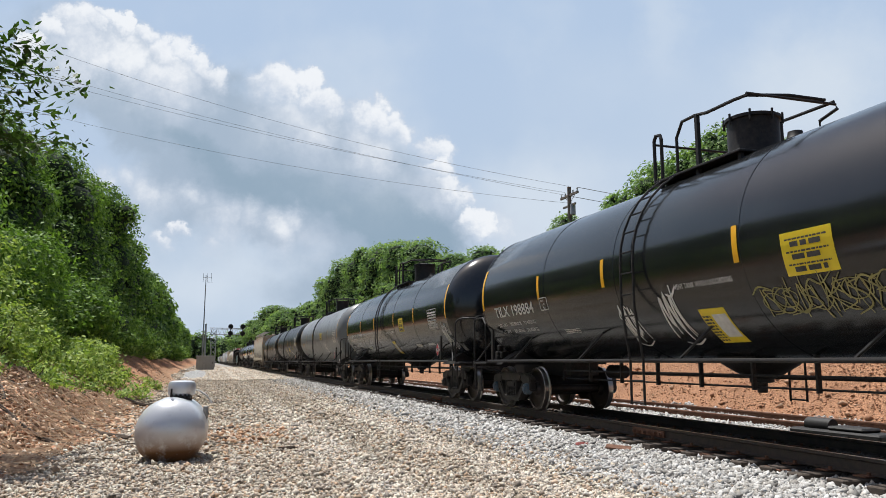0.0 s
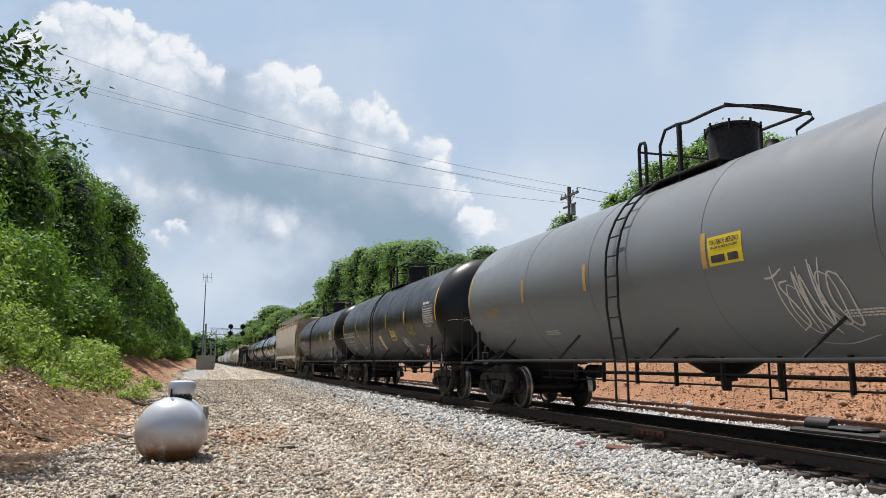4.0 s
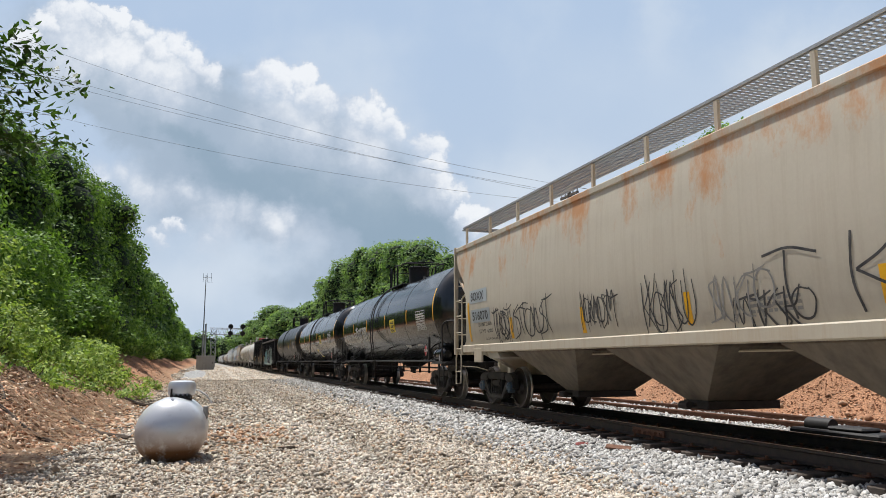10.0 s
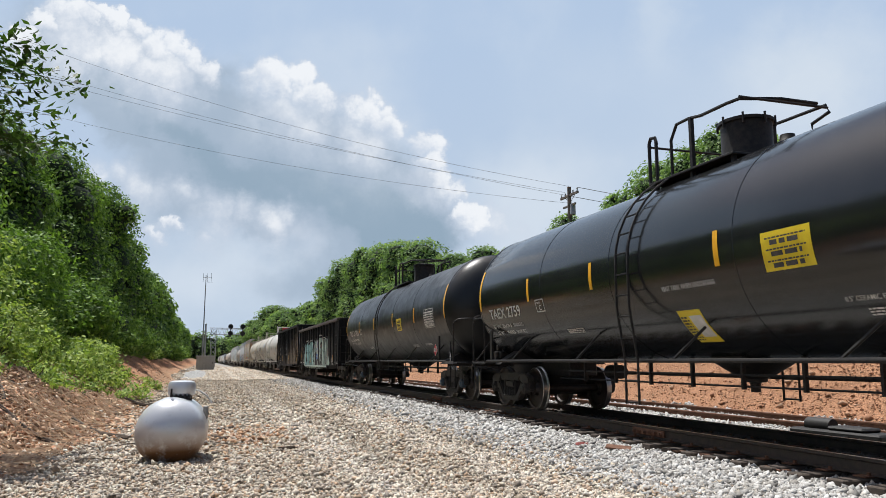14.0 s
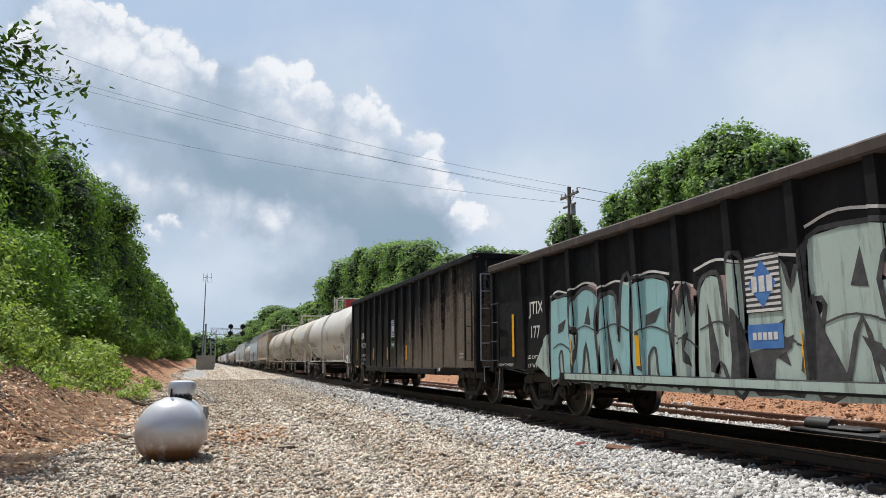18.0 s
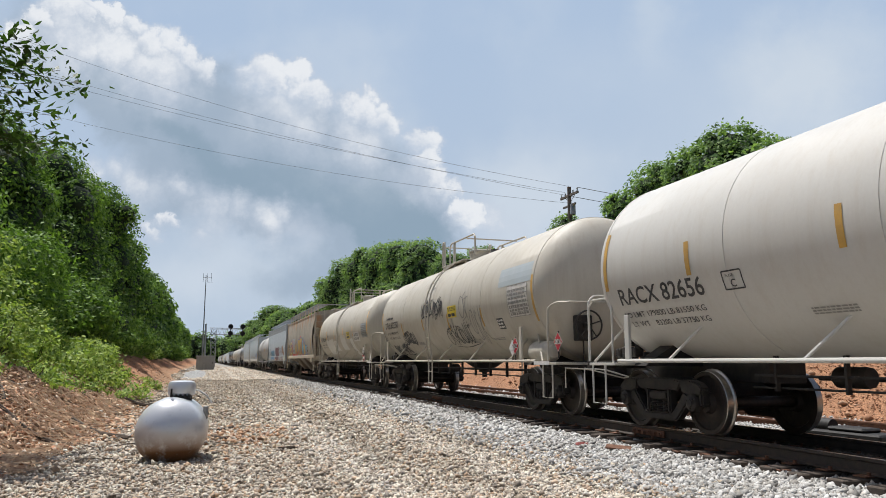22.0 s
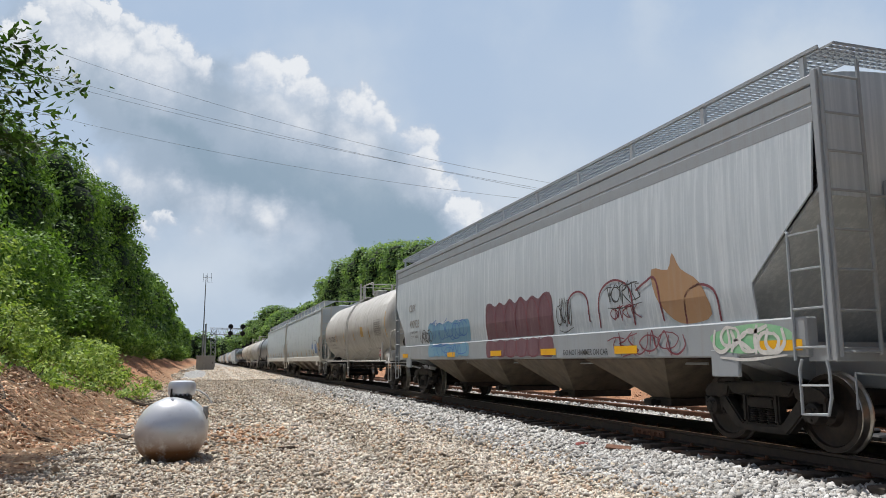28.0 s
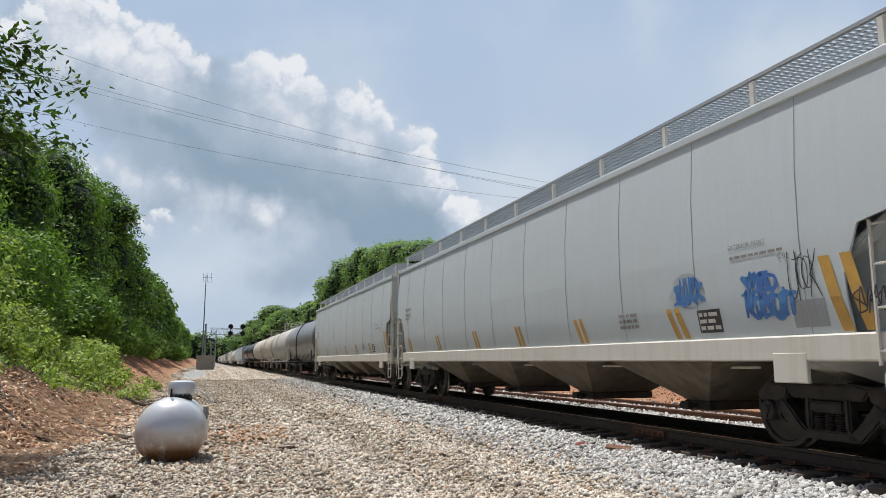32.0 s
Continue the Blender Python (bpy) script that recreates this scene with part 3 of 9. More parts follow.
def ribbon(bm, pts, width, taper=0.0):
    prev = None
    for i, p in enumerate(pts):
        a, b = pts[max(0, i - 1)], pts[min(len(pts) - 1, i + 1)]
        d = Vector((b[0] - a[0], b[1] - a[1], 0))
        if d.length < 1e-6:
            continue
        n = Vector((-d.y, d.x, 0)).normalized() * width * 0.5 * (1 - taper + taper * math.sin(math.pi * (0.08 + 0.84 * i / max(1, len(pts) - 1))))
        cur = (bm.verts.new((p[0] + n.x, p[1] + n.y, 0)), bm.verts.new((p[0] - n.x, p[1] - n.y, 0)))
        if prev:
            bm.faces.new((prev[0], prev[1], cur[1], cur[0]))
        prev = cur
    return bm


def smooth_line(knots, n=6, closed=False):
    ks = [Vector((*k, 0)) for k in knots]
    if closed:
        ks = [ks[-1]] + ks + ks[:2]
    else:
        ks = [ks[0] * 2 - ks[1]] + ks + [ks[-1] * 2 - ks[-2]]
    out = []
    for a, b, c, d in zip(ks, ks[1:], ks[2:], ks[3:]):
        for i in range(n):
            t = i / n
            p = 0.5 * (2 * b + (c - a) * t + (2 * a - 5 * b + 4 * c - d) * t * t + (3 * b - a - 3 * c + d) * t ** 3)
            out.append((p.x, p.y))
    if not closed:
        out.append((ks[-2].x, ks[-2].y))
    return out


def scrawl(w, h, letters, width, seed):
    """A spray-can tag: fast overlapping strokes with thin ends, no readable word."""
    rng = random.Random(seed)
    bm = bmesh.new()
    letters = round(letters * 1.7)
    step = 2.1 * w / (letters + 1.1)
    j = lambda a: rng.uniform(-a, a)
    for i in range(letters):
        u, top, foot = i * step / 2.1, h * (0.92 + j(0.16)), h * (0.04 + j(0.12))
        kind = rng.choice("loop zig slash hook bowl cross".split())
        strokes = []
        if kind == "loop":
            c = (u + step * (0.55 + j(0.1)), h * (0.5 + j(0.15)))
            strokes.append([(c[0] + step * 0.52 * math.cos(a + j(0.2)), c[1] + h * 0.36 * math.sin(a)) for a in (0.9, 2.0, 3.1, 4.2, 5.3, 6.5, 7.4)])
        elif kind == "zig":
            strokes.append([(u + step * (0.0 + j(0.1)), foot), (u + step * (0.28 + j(0.08)), top), (u + step * (0.5 + j(0.1)), h * (0.3 + j(0.2))), (u + step * (0.8 + j(0.1)), top * 0.95), (u + step * (1.1 + j(0.1)), foot - h * 0.08)])
        elif kind == "slash":
            strokes.append([(u + step * (0.3 + j(0.2)), top), (u + step * (0.35 + j(0.1)), h * 0.5), (u + step * (0.2 + j(0.2)), foot)])
            strokes.append([(u + step * 0.25, h * (0.5 + j(0.1))), (u + step * (0.7 + j(0.1)), h * (0.7 + j(0.1))), (u + step * 1.05, top)])
            strokes.append([(u + step * 0.3, h * 0.5), (u + step * 0.75, h * (0.25 + j(0.1))), (u + step * 1.25, foot)])
        elif kind == "hook":
            strokes.append([(u + step * 0.85, top), (u + step * (0.3 + j(0.1)), h * (0.75 + j(0.1))), (u + step * (0.75 + j(0.1)), h * (0.45 + j(0.1))), (u + step * (0.9 + j(0.1)), h * 0.2), (u + step * (0.1 + j(0.1)), foot)])
        elif kind == "bowl":
            strokes.append([(u + step * 0.15, top), (u + step * (0.1 + j(0.1)), h * 0.3), (u + step * 0.5, foot), (u + step * (0.95 + j(0.1)), h * 0.35), (u + step * (0.9 + j(0.1)), top)])
        else:
            strokes.append([(u + step * (0.05 + j(0.1)), top * 0.9), (u + step * 0.5, h * (0.85 + j(0.1))), (u + step * (1.1 + j(0.1)), top)])
            strokes.append([(u + step * (0.55 + j(0.1)), top * 1.05), (u + step * (0.5 + j(0.1)), h * 0.5), (u + step * (0.65 + j(0.2)), foot)])
        for ks in strokes:
            before = len(bm.verts)
            ribbon(bm, smooth_line(ks, 5), width * rng.uniform(0.8, 1.2), 0.5)
            bm.verts.ensure_lookup_table()
            for q in bm.verts[before:]:
                q.co.z = 0.0006 * i
    if rng.random() < 0.3:
        ribbon(bm, smooth_line([(w * 0.1, -0.12 * h), (w * 0.5, -0.2 * h), (w * 1.0, -0.05 * h)]), width * 0.8, 0.6)
    return bm


def blot(w, h, seed, lumps=9):
    """A filled, uneven spray patch."""
    rng = random.Random(seed)
    pts = [(w * (0.5 + rng.uniform(0.40, 0.52) * math.cos(a)), h * (0.5 + rng.uniform(0.40, 0.52) * math.sin(a))) for a in [k * math.tau / lumps for k in range(lumps)]]
    bm = bmesh.new()
    bm.faces.new([bm.verts.new((*p, 0)) for p in smooth_line(pts, 4, True)])
    bmesh.ops.triangulate(bm, faces=bm.faces[:])
    return bm


def fat_strokes(strokes, width):
    """Thick rounded graffiti strokes along smooth lines."""
    bm = bmesh.new()
    for i, knots in enumerate(strokes):
        line = smooth_line(knots, 8)
        before = len(bm.verts)
        ribbon(bm, line, width)
        bm.verts.ensure_lookup_table()
        for q in bm.verts[before:]:
            q.co.z = 0.0015 * i
        for c in (line[0], line[-1]):
            ring = [bm.verts.new((c[0] + width * 0.5 * math.cos(k * math.tau / 12), c[1] + width * 0.5 * math.sin(k * math.tau / 12), 0.0015 * i + 0.0007)) for k in range(12)]
            bm.faces.new(ring)
    return bm


# ---- rolling gear ----
WHEEL_R = 0.457
AXLE_HALF = 0.889
PROFILE_WHEEL = [(0.0, -0.04), (0.085, -0.04), (0.13, -0.03), (0.145, 0.0), (0.16, 0.045), (0.28, 0.062), (0.375, 0.03), (0.392, 0.0), (0.448, 0.0), (0.457, 0.008),
                 (0.461, 0.10), (0.488, 0.118), (0.486, 0.14), (0.40, 0.14), (0.37, 0.10), (0.17, 0.09), (0.13, 0.15), (0.09, 0.15)]


def wheelset_mesh():
    bm = bmesh.new()
    for s in (-1, 1):
        lathe(bm, PROFILE_WHEEL, lambda u, v, w, s=s: (s * (0.83 - w), u, v), 32)
    tube(bm, [(-0.70, 0, 0), (0.70, 0, 0)], 0.085, 12)
    tube(bm, [(-1.02, 0, 0), (-0.80, 0, 0)], 0.07, 10)
    tube(bm, [(0.80, 0, 0), (1.02, 0, 0)], 0.07, 10)
    me = mesh_of(bm, "wheelset", True, 40)
    me.materials.append(WHEEL_IRON)
    me.materials.append(TREAD_STEEL)
    for p in me.polygons:
        c = p.center
        d = math.hypot(c.y, c.z)
        if d > 0.443:
            p.material_index = 1
    return me


def side_frame_mesh():
    bm = bmesh.new()
    cut = lambda o: prism(bm, o, ALONG_X, -0.075, 0.075)
    cut([(-0.52, 0.62), (0.52, 0.62), (0.62, 0.76), (0.40, 0.80), (-0.40, 0.80), (-0.62, 0.76)])
    for s in (-1, 1):
        cut([(s * 0.55, 0.77), (s * 0.60, 0.60), (s * 0.74, 0.56), (s * 1.06, 0.57), (s * 1.10, 0.66), (s * 1.02, 0.74), (s * 0.80, 0.79)])
        cut([(s * 0.70, 0.58), (s * 0.68, 0.38), (s * 0.76, 0.34), (s * 0.80, 0.58)])
        cut([(s * 1.00, 0.58), (s * 1.02, 0.40), (s * 1.10, 0.42), (s * 1.09, 0.62)])
        cut([(s * 0.66, 0.62), (s * 0.82, 0.52), (s * 0.45, 0.17), (s * 0.30, 0.17), (s * 0.30, 0.27), (s * 0.36, 0.30)])
        cut([(s * 0.235, 0.28), (s * 0.235, 0.64), (s * 0.325, 0.66), (s * 0.325, 0.28)])
    cut([(-0.47, 0.17), (0.47, 0.17), (0.36, 0.28), (-0.36, 0.28)])
    cut([(-0.24, 0.47), (0.24, 0.47), (0.24, 0.60), (-0.24, 0.60)])
    bmesh.ops.bevel(bm, geom=bm.edges[:], offset=0.024, segments=2, affect="EDGES")
    return mesh_of(bm, "side_frame", True, 50)


def spring_mesh():
    prof = [(0.0, 0.28)]
    for k in range(7):
        prof += [(0.050, 0.285 + k * 0.027), (0.068, 0.298 + k * 0.027)]
    return mesh_of(lathe(bmesh.new(), prof + [(0.0, 0.475)], XYZ, 10, False), "spring", True, 60)


def cap_mesh():
    bm = lathe(bmesh.new(), [(0.0, -0.12), (0.055, -0.12), (0.065, -0.10), (0.115, -0.085), (0.125, -0.05), (0.125, 0.05)], ALONG_X, 16)
    for k in range(3):
        a = k * math.tau / 3 + 0.4
        tube(bm, [(-0.115, 0.08 * math.cos(a), 0.08 * math.sin(a)), (-0.08, 0.08 * math.cos(a), 0.08 * math.sin(a))], 0.018, 6)
    return mesh_of(bm, "bearing_cap", True, 40)


CAP_BLUE = plain("faded_blue_bearing_cap", (0.05, 0.10, 0.15), 0.5, 0.2, (0.09, 0.08, 0.07))
WHEELSETS = []


def truck(car, y, caps=None):
    bolster = once("bolster", lambda: mesh_of(prism(bmesh.new(), [(-0.95, 0.50), (0.95, 0.50), (0.95, 0.62), (0.5, 0.80), (-0.5, 0.80), (-0.95, 0.62)], ALONG_Y, -0.2, 0.2), "truck"))
    tr = part("truck", bolster, TRUCK_IRON, car)
    tr.location = (0, y, 0)
    for s in (-1, 1):
        o = part("side_frame", once("side_frame", side_frame_mesh), TRUCK_IRON, tr)
        o.location.x = s * 0.99
        for k in (-0.148, 0.0, 0.148):
            o = part("spring", once("spring", spring_mesh), TRUCK_IRON, tr)
            o.location = (s * 1.01, k, 0)
        for e in (-1, 1):
            o = part("bearing_cap", once(("cap", caps), cap_mesh) if caps is None else once(("cap", "blue"), cap_mesh), caps or TRUCK_IRON, tr)
            o.location = (s * 1.02, e * AXLE_HALF, WHEEL_R)
            if s > 0:
                o.rotation_euler.z = math.pi
    for e in (-1, 1):
        w = part("wheelset", once("wheelset", wheelset_mesh), None, tr)
        w.location = (0, e * AXLE_HALF, WHEEL_R)
        WHEELSETS.append((w, e * AXLE_HALF))
    beam = once("brake_beam", lambda: mesh_of(quad_box(quad_box(bmesh.new(), (-0.8, -0.42, 0.30), (0.8, -0.36, 0.38)), (-0.8, 0.36, 0.30), (0.8, 0.42, 0.38)), "brake_beam"))
    part("brake_beam", beam, TRUCK_IRON, tr)
    return tr


def coupler_mesh(iron):
    bm = quad_box(bmesh.new(), (-0.07, -0.75, 0.80), (0.07, -0.18, 0.96), bevel=0.012)
    prism(bm, [(-0.16, -0.22), (-0.10, 0.02), (-0.03, 0.06), (0.02, -0.03), (0.10, 0.03), (0.16, -0.02), (0.15, -0.16), (0.08, -0.24)], XYZ, 0.74, 1.02)
    return mesh_of(bm, "coupler")


def coupling(car, s, reach, iron):
    o = part("coupler", once(("coupler", iron.name), lambda: coupler_mesh(iron)), TRUCK_IRON, car)
    o.location.y = s * reach
    o.rotation_euler.z = 0 if s > 0 else math.pi
    part("uncoupling_lever", bar([(-1.36, s * (reach - 0.42), 0.56), (-1.36, s * (reach - 0.42), 0.93), (-0.9, s * (reach - 0.35), 0.90), (-0.25, s * (reach - 0.22), 0.74), (0.1, s * (reach - 0.1), 0.80)], 0.014), iron, car)
    hose = bar([(0.28, s * (reach - 0.2), 0.82), (0.34, s * (reach - 0.02), 0.62), (0.22, s * (reach + 0.15), 0.40)], 0.024)
    part("air_hose", hose, BLACK_IRON, car)


def ladder(car, stiles, rungs, iron, r=0.016, name="ladder"):
    """stiles: two polylines; rungs: pairs of points."""
    bm = bmesh.new()
    for s in stiles:
        tube(bm, s, r * 1.25, 6)
    for a, b in rungs:
        tube(bm, [a, b], r * 0.9, 5)
    return part(name, bm, iron, car)


def hand_brake(car, x, y, z, iron, s):
    bm = bmesh.new()
    ring = [(x + 0.28 * math.cos(k * math.tau / 20), y, z + 0.28 * math.sin(k * math.tau / 20)) for k in range(20)]
    tube(bm, ring, 0.018, 6, True)
    for k in range(5):
        a = k * math.tau / 5 + 0.3
        tube(bm, [(x, y, z), (x + 0.27 * math.cos(a), y, z + 0.27 * math.sin(a))], 0.013, 5)
    lathe(bm, [(0.0, -0.05), (0.05, -0.05), (0.06, 0.0), (0.06, 0.12)], lambda u, v, w: (x + u, y - s * w, z + v), 10)
    part("brake_wheel", bm, iron, car)
    part("brake_gear_box", box((x - 0.16, min(y - s * 0.14, y - s * 0.36), z - 0.3), (x + 0.16, max(y - s * 0.14, y - s * 0.36), z + 0.2), 0.02), iron, car)
    part("brake_chain_rod", bar([(x, y - s * 0.24, z - 0.28), (x, y - s * 0.24, 0.95)], 0.016), iron, car)


def sill_step(car, x, y, w, iron, top=1.02, low=0.36):
    part("sill_step", bar([(x, y - w / 2, top), (x, y - w / 2, low), (x, y + w / 2, low), (x, y + w / 2, top)], 0.017), iron, car)


def placard(car, y, z, number, white=False, x=1.42):
    """Diamond hazard placard on an upright plate."""
    hang = lambda u, v, off: (-(x + off), u, z + v)
    pl = part("placard", box((-x, y - 0.02, z - 0.30), (-x + 0.012, y + 0.02, z + 0.2)), BLACK_IRON, car)
    for size, off, mat, name in ((0.19, 0.004, WHITE_INK, "placard_rim"), (0.172, 0.008, WHITE_INK if white else RED_SIGN, "placard_face")):
        bm = bmesh.new()
        bm.faces.new([bm.verts.new(p) for p in ((0, -size, 0), (size, 0, 0), (0, size, 0), (-size, 0, 0))])
        part(name, laid(bm, hang, y, 0, off), mat, pl)
    part("number_band", laid(flat_rect(bmesh.new(), -0.12, -0.045, 0.12, 0.05), hang, y, 0, 0.012), WHITE_INK, pl)
    if number:
        bm = words(number, 0.075, 0.002)
        bmesh.ops.translate(bm, verts=bm.verts, vec=(-0.105, -0.03, 0))
        part("placard_number", laid(bm, hang, y, 0, 0.016), BLACK_INK, pl)


# ---- tank car ----
def tank_shell_mesh(r, half, head, key):
    prof = [(0.0, -half - head)]
    for k in range(1, 10):
        a = radians(k * 10)
        prof.append((r * math.sin(a), -half - head * math.cos(a)))
    prof += [(r, -half + half * 2 * k / 8) for k in range(9)]
    prof += [(q, -w) for q, w in prof[9::-1]]
    bm = lathe(bmesh.new(), prof, ALONG_Y, 72, False)
    return mesh_of(bm, "tank", True, 60)


def tank_car(name, label, half_tc, paint, iron, r=1.52, cz=2.55, seams=(-0.55, -0.2, 0.2, 0.55), ladder_y=0.75, dome=None, drop=0.0, stripes=(), stripe_mat=None,
             reservoir=None, hand_wheel=False, tag=None, head=0.72, rail_mat=None, reach_k=1.0):
    rail_mat = rail_mat or iron
    dome_y = ladder_y - (1.08 if rail_mat is BLACK_IRON else 0.42)
    stripe_mat = stripe_mat or YELLOW
    car = thing(name, label, "tank car", group="train cars")
    half = half_tc + 0.62 * reach_k + (0.08 if reach_k > 1.04 else 0.0)
    reach = half_tc + 2.08 * reach_k
    surface = tank_side(r, cz)
    shell = part("tank", once(("shell", r, round(half, 2), head, paint.name), lambda: tank_shell_mesh(r, half, head, 0)), paint, car)
    shell.location.z = cz
    for q in (*seams, -1.0, 1.0):
        y = q * half
        bm = lathe(bmesh.new(), [(r - 0.01, y - 0.022), (r + 0.006, y - 0.014), (r + 0.006, y + 0.014), (r - 0.01, y + 0.022)], lambda u, v, w: (u, w, v + cz), 72, False)
        part("weld_seam", bm, paint, car, smooth=True, angle=50)
    # conspicuity stripes
    for y in stripes:
        part("reflective_stripe", laid(rect(0.10, 0.47), surface, y + 0.05, -0.28 + drop), stripe_mat, car, "yellow reflective stripe")
    for s in (-1, 1):
        part("reflective_stripe", laid(rect(0.10, 0.97), surface, s * (half - 0.06) + 0.05, -0.31 + drop), stripe_mat, car, "yellow reflective stripe")
    # running rail, its struts and the body bolsters
    for side in (-1, 1):
        x = side * 1.40
        bm = tube(bmesh.new(), [(x, -half_tc - 0.55, 1.06), (x, half_tc + 0.55, 1.06)], 0.030, 8)
        part("running_rail", bm, rail_mat, car)
        n = max(4, round(half_tc * 2 / 2.6))
        for k in range(n):
            y = -half_tc * 0.86 + half_tc * 1.72 * k / (n - 1)
            lean = -0.42
            z_hit = cz - math.sqrt(max(0.0, r * r - 1.12 ** 2))
            part("rail_strut", bar([(x, y, 1.07), (side * 1.12, y + lean, z_hit + 0.02)], 0.022), rail_mat, car)
        for s in (-1, 1):
            y = s * (half_tc + (0.32 if s > 0 else -0.12))
            part("corner_plate", box((x - 0.02, min(y, y - s * 0.13), 1.03), (x + 0.03, max(y, y - s * 0.13), 1.78), 0.008), rail_mat, car)
            part("corner_brace", bar([(x, y + s * 1.0, 1.05), (side * 1.12, y + s * 0.15, 1.78)], 0.02), rail_mat, car)
    for s in (-1, 1):
        y = s * half_tc
        part("bolster", prism(bmesh.new(), [(-1.36, 0.98), (1.36, 0.98), (1.30, 1.04), (0.85, 1.30), (-0.85, 1.30), (-1.30, 1.04)], ALONG_Y, y - 0.18, y + 0.18), BLACK_IRON, car)
        ys = sorted((s * (half_tc - 1.6), s * (reach - 0.42)))
        part("stub_sill", box((-0.33, ys[0], 0.74), (0.33, ys[1], 1.06), 0.02), iron, car)
        coupling(car, s, reach, rail_mat)
        # end platform, its rail, steps
        y0, y1 = sorted((s * (half_tc + 0.62), s * (half_tc + 1.55)))
        part("end_platform", box((-1.43, y0, 0.985), (-0.75, y1, 1.03), 0.006), rail_mat, car)
        part("end_platform", box((0.75, y0, 0.985), (1.43, y1, 1.03), 0.006), rail_mat, car)
        ye = s * (half_tc + (1.5 if s > 0 else 1.14))
        part("end_beam", box((-1.43, ye - 0.05, 0.93), (1.43, ye + 0.05, 1.06), 0.01), iron, car)
        pl = lambda u, v: (u, ye, v)
        yo = s * max(abs(ye), half + head + 0.06)
        out = lambda p: (p[0], ye + (yo - ye) * min(1.0, max(0.0, (1.40 - abs(p[0])) / 0.30)), p[2])
        pts = [(-1.40, ye, 1.0), (-1.40, ye, 2.02)] + arc((-1.22, 2.02), 0.18, 180, 90, 4, pl) + [(-1.1, ye, 2.2), (1.1, ye, 2.2)] + arc((1.22, 2.02), 0.18, 90, 0, 4, pl) + [(1.40, ye, 1.0)]
        pts = [out(p) for p in pts]
        part("end_rail", bar(pts, 0.022), rail_mat, car)
        pts = [(-1.40, s * (half_tc + 0.72), 1.0), (-1.40, s * (half_tc + 0.72), 1.95), (-1.40, s * (half_tc + 0.9), 2.1), (-1.40, s * (half_tc + 1.35), 2.1), (-1.40, ye, 1.98)]
        if s > 0:
            part("grab_rail", bar(pts, 0.018), rail_mat, car)
        for side in (-1, 1):
            sill_step(car, side * 1.42, s * (half_tc + 1.15), 0.42, rail_mat)
    # brake rigging hung below
    z0, z1 = 0.86, 0.70
    part("brake_pipe", bar([(-0.55, -half_tc + 1.6, z0), (-0.55, half_tc - 1.6, z0)], 0.02), iron, car)
    part("brake_pipe", bar([(-0.50, -half_tc + 2.2, z1), (-0.50, half_tc - 1.5, z1)], 0.016), iron, car)
    part("brake_pipe", bar([(0.55, -half_tc + 1.6, z0 - 0.05), (0.55, half_tc - 1.6, z0 - 0.05)], 0.03), iron, car)
    k = -half_tc + 1.9
    while k < half_tc - 1.6:
        part("pipe_hanger", box((-0.58, k - 0.02, z1 - 0.04), (-0.52, k + 0.02, 1.12)), iron, car)
        k += 1.15
    part("brake_cylinder", lathe(bmesh.new(), [(0.0, 0.0), (0.13, 0.0), (0.14, 0.05), (0.14, 0.5), (0.05, 0.6), (0.0, 0.6)], lambda u, v, w: (0.3 + u, half_tc - 2.7 + w, 0.84 + v), 16), iron, car, smooth=True)
    part("bottom_outlet", lathe(bmesh.new(), [(0.0, 0.60), (0.07, 0.60), (0.08, 0.74), (0.17, 0.75), (0.17, 0.80), (0.30, 0.86), (0.55, 1.02), (0.62, 1.12)], XYZ, 20), iron, car, smooth=True)
    # side ladder over the shell to the top
    yl = ladder_y
    for side in (-1, 1):
        stiles, rungs = [], []
        path = [(side * 1.50, 0.40), (side * 1.50, 1.06), (side * (r + 0.10), 1.9), (side * (r + 0.10), cz)]
        path += [(side * (r + 0.10) * math.cos(radians(a)), cz + (r + 0.10) * math.sin(radians(a))) for a in (10, 20, 30, 40, 50, 58, 64)]
        for dy in (-0.18, 0.18):
            stiles.append([(px, yl + dy, pz) for px, pz in path])
        z = 0.42
        seg = [math.dist(a, b) for a, b in zip(path, path[1:])]
        total = sum(seg)
        d = 0.03
        while d < total:
            q, i = d, 0
            while q > seg[i]:
                q -= seg[i]
                i += 1
            t = q / seg[i]
            px, pz = (path[i][0] + (path[i + 1][0] - path[i][0]) * t, path[i][1] + (path[i + 1][1] - path[i][1]) * t)
            rungs.append(((px, yl - 0.18, pz), (px, yl + 0.18, pz)))
            d += 0.33
        ladder(car, stiles, rungs, rail_mat)
    # top platform, rails and manway
    top = cz + r
    pz = top - 0.10
    d0, d1 = dome_y - 0.66, yl + (0.36 if rail_mat is BLACK_IRON else 1.05)
    for side in (-1, 1):
        part("top_walkway", box((side * 0.66 - 0.16, d0, pz - 0.015), (side * 0.66 + 0.16, d1, pz + 0.02), 0.006), rail_mat, car)
        for y in (d0 + 0.1, (d0 + d1) / 2, d1 - 0.1):
            part("walkway_bracket", box((side * 0.72 - 0.03, y - 0.03, cz + math.sqrt(r * r - 0.72 ** 2) - 0.05), (side * 0.72 + 0.03, y + 0.03, pz)), rail_mat, car)
    h = 0.82 if rail_mat is BLACK_IRON else 0.64
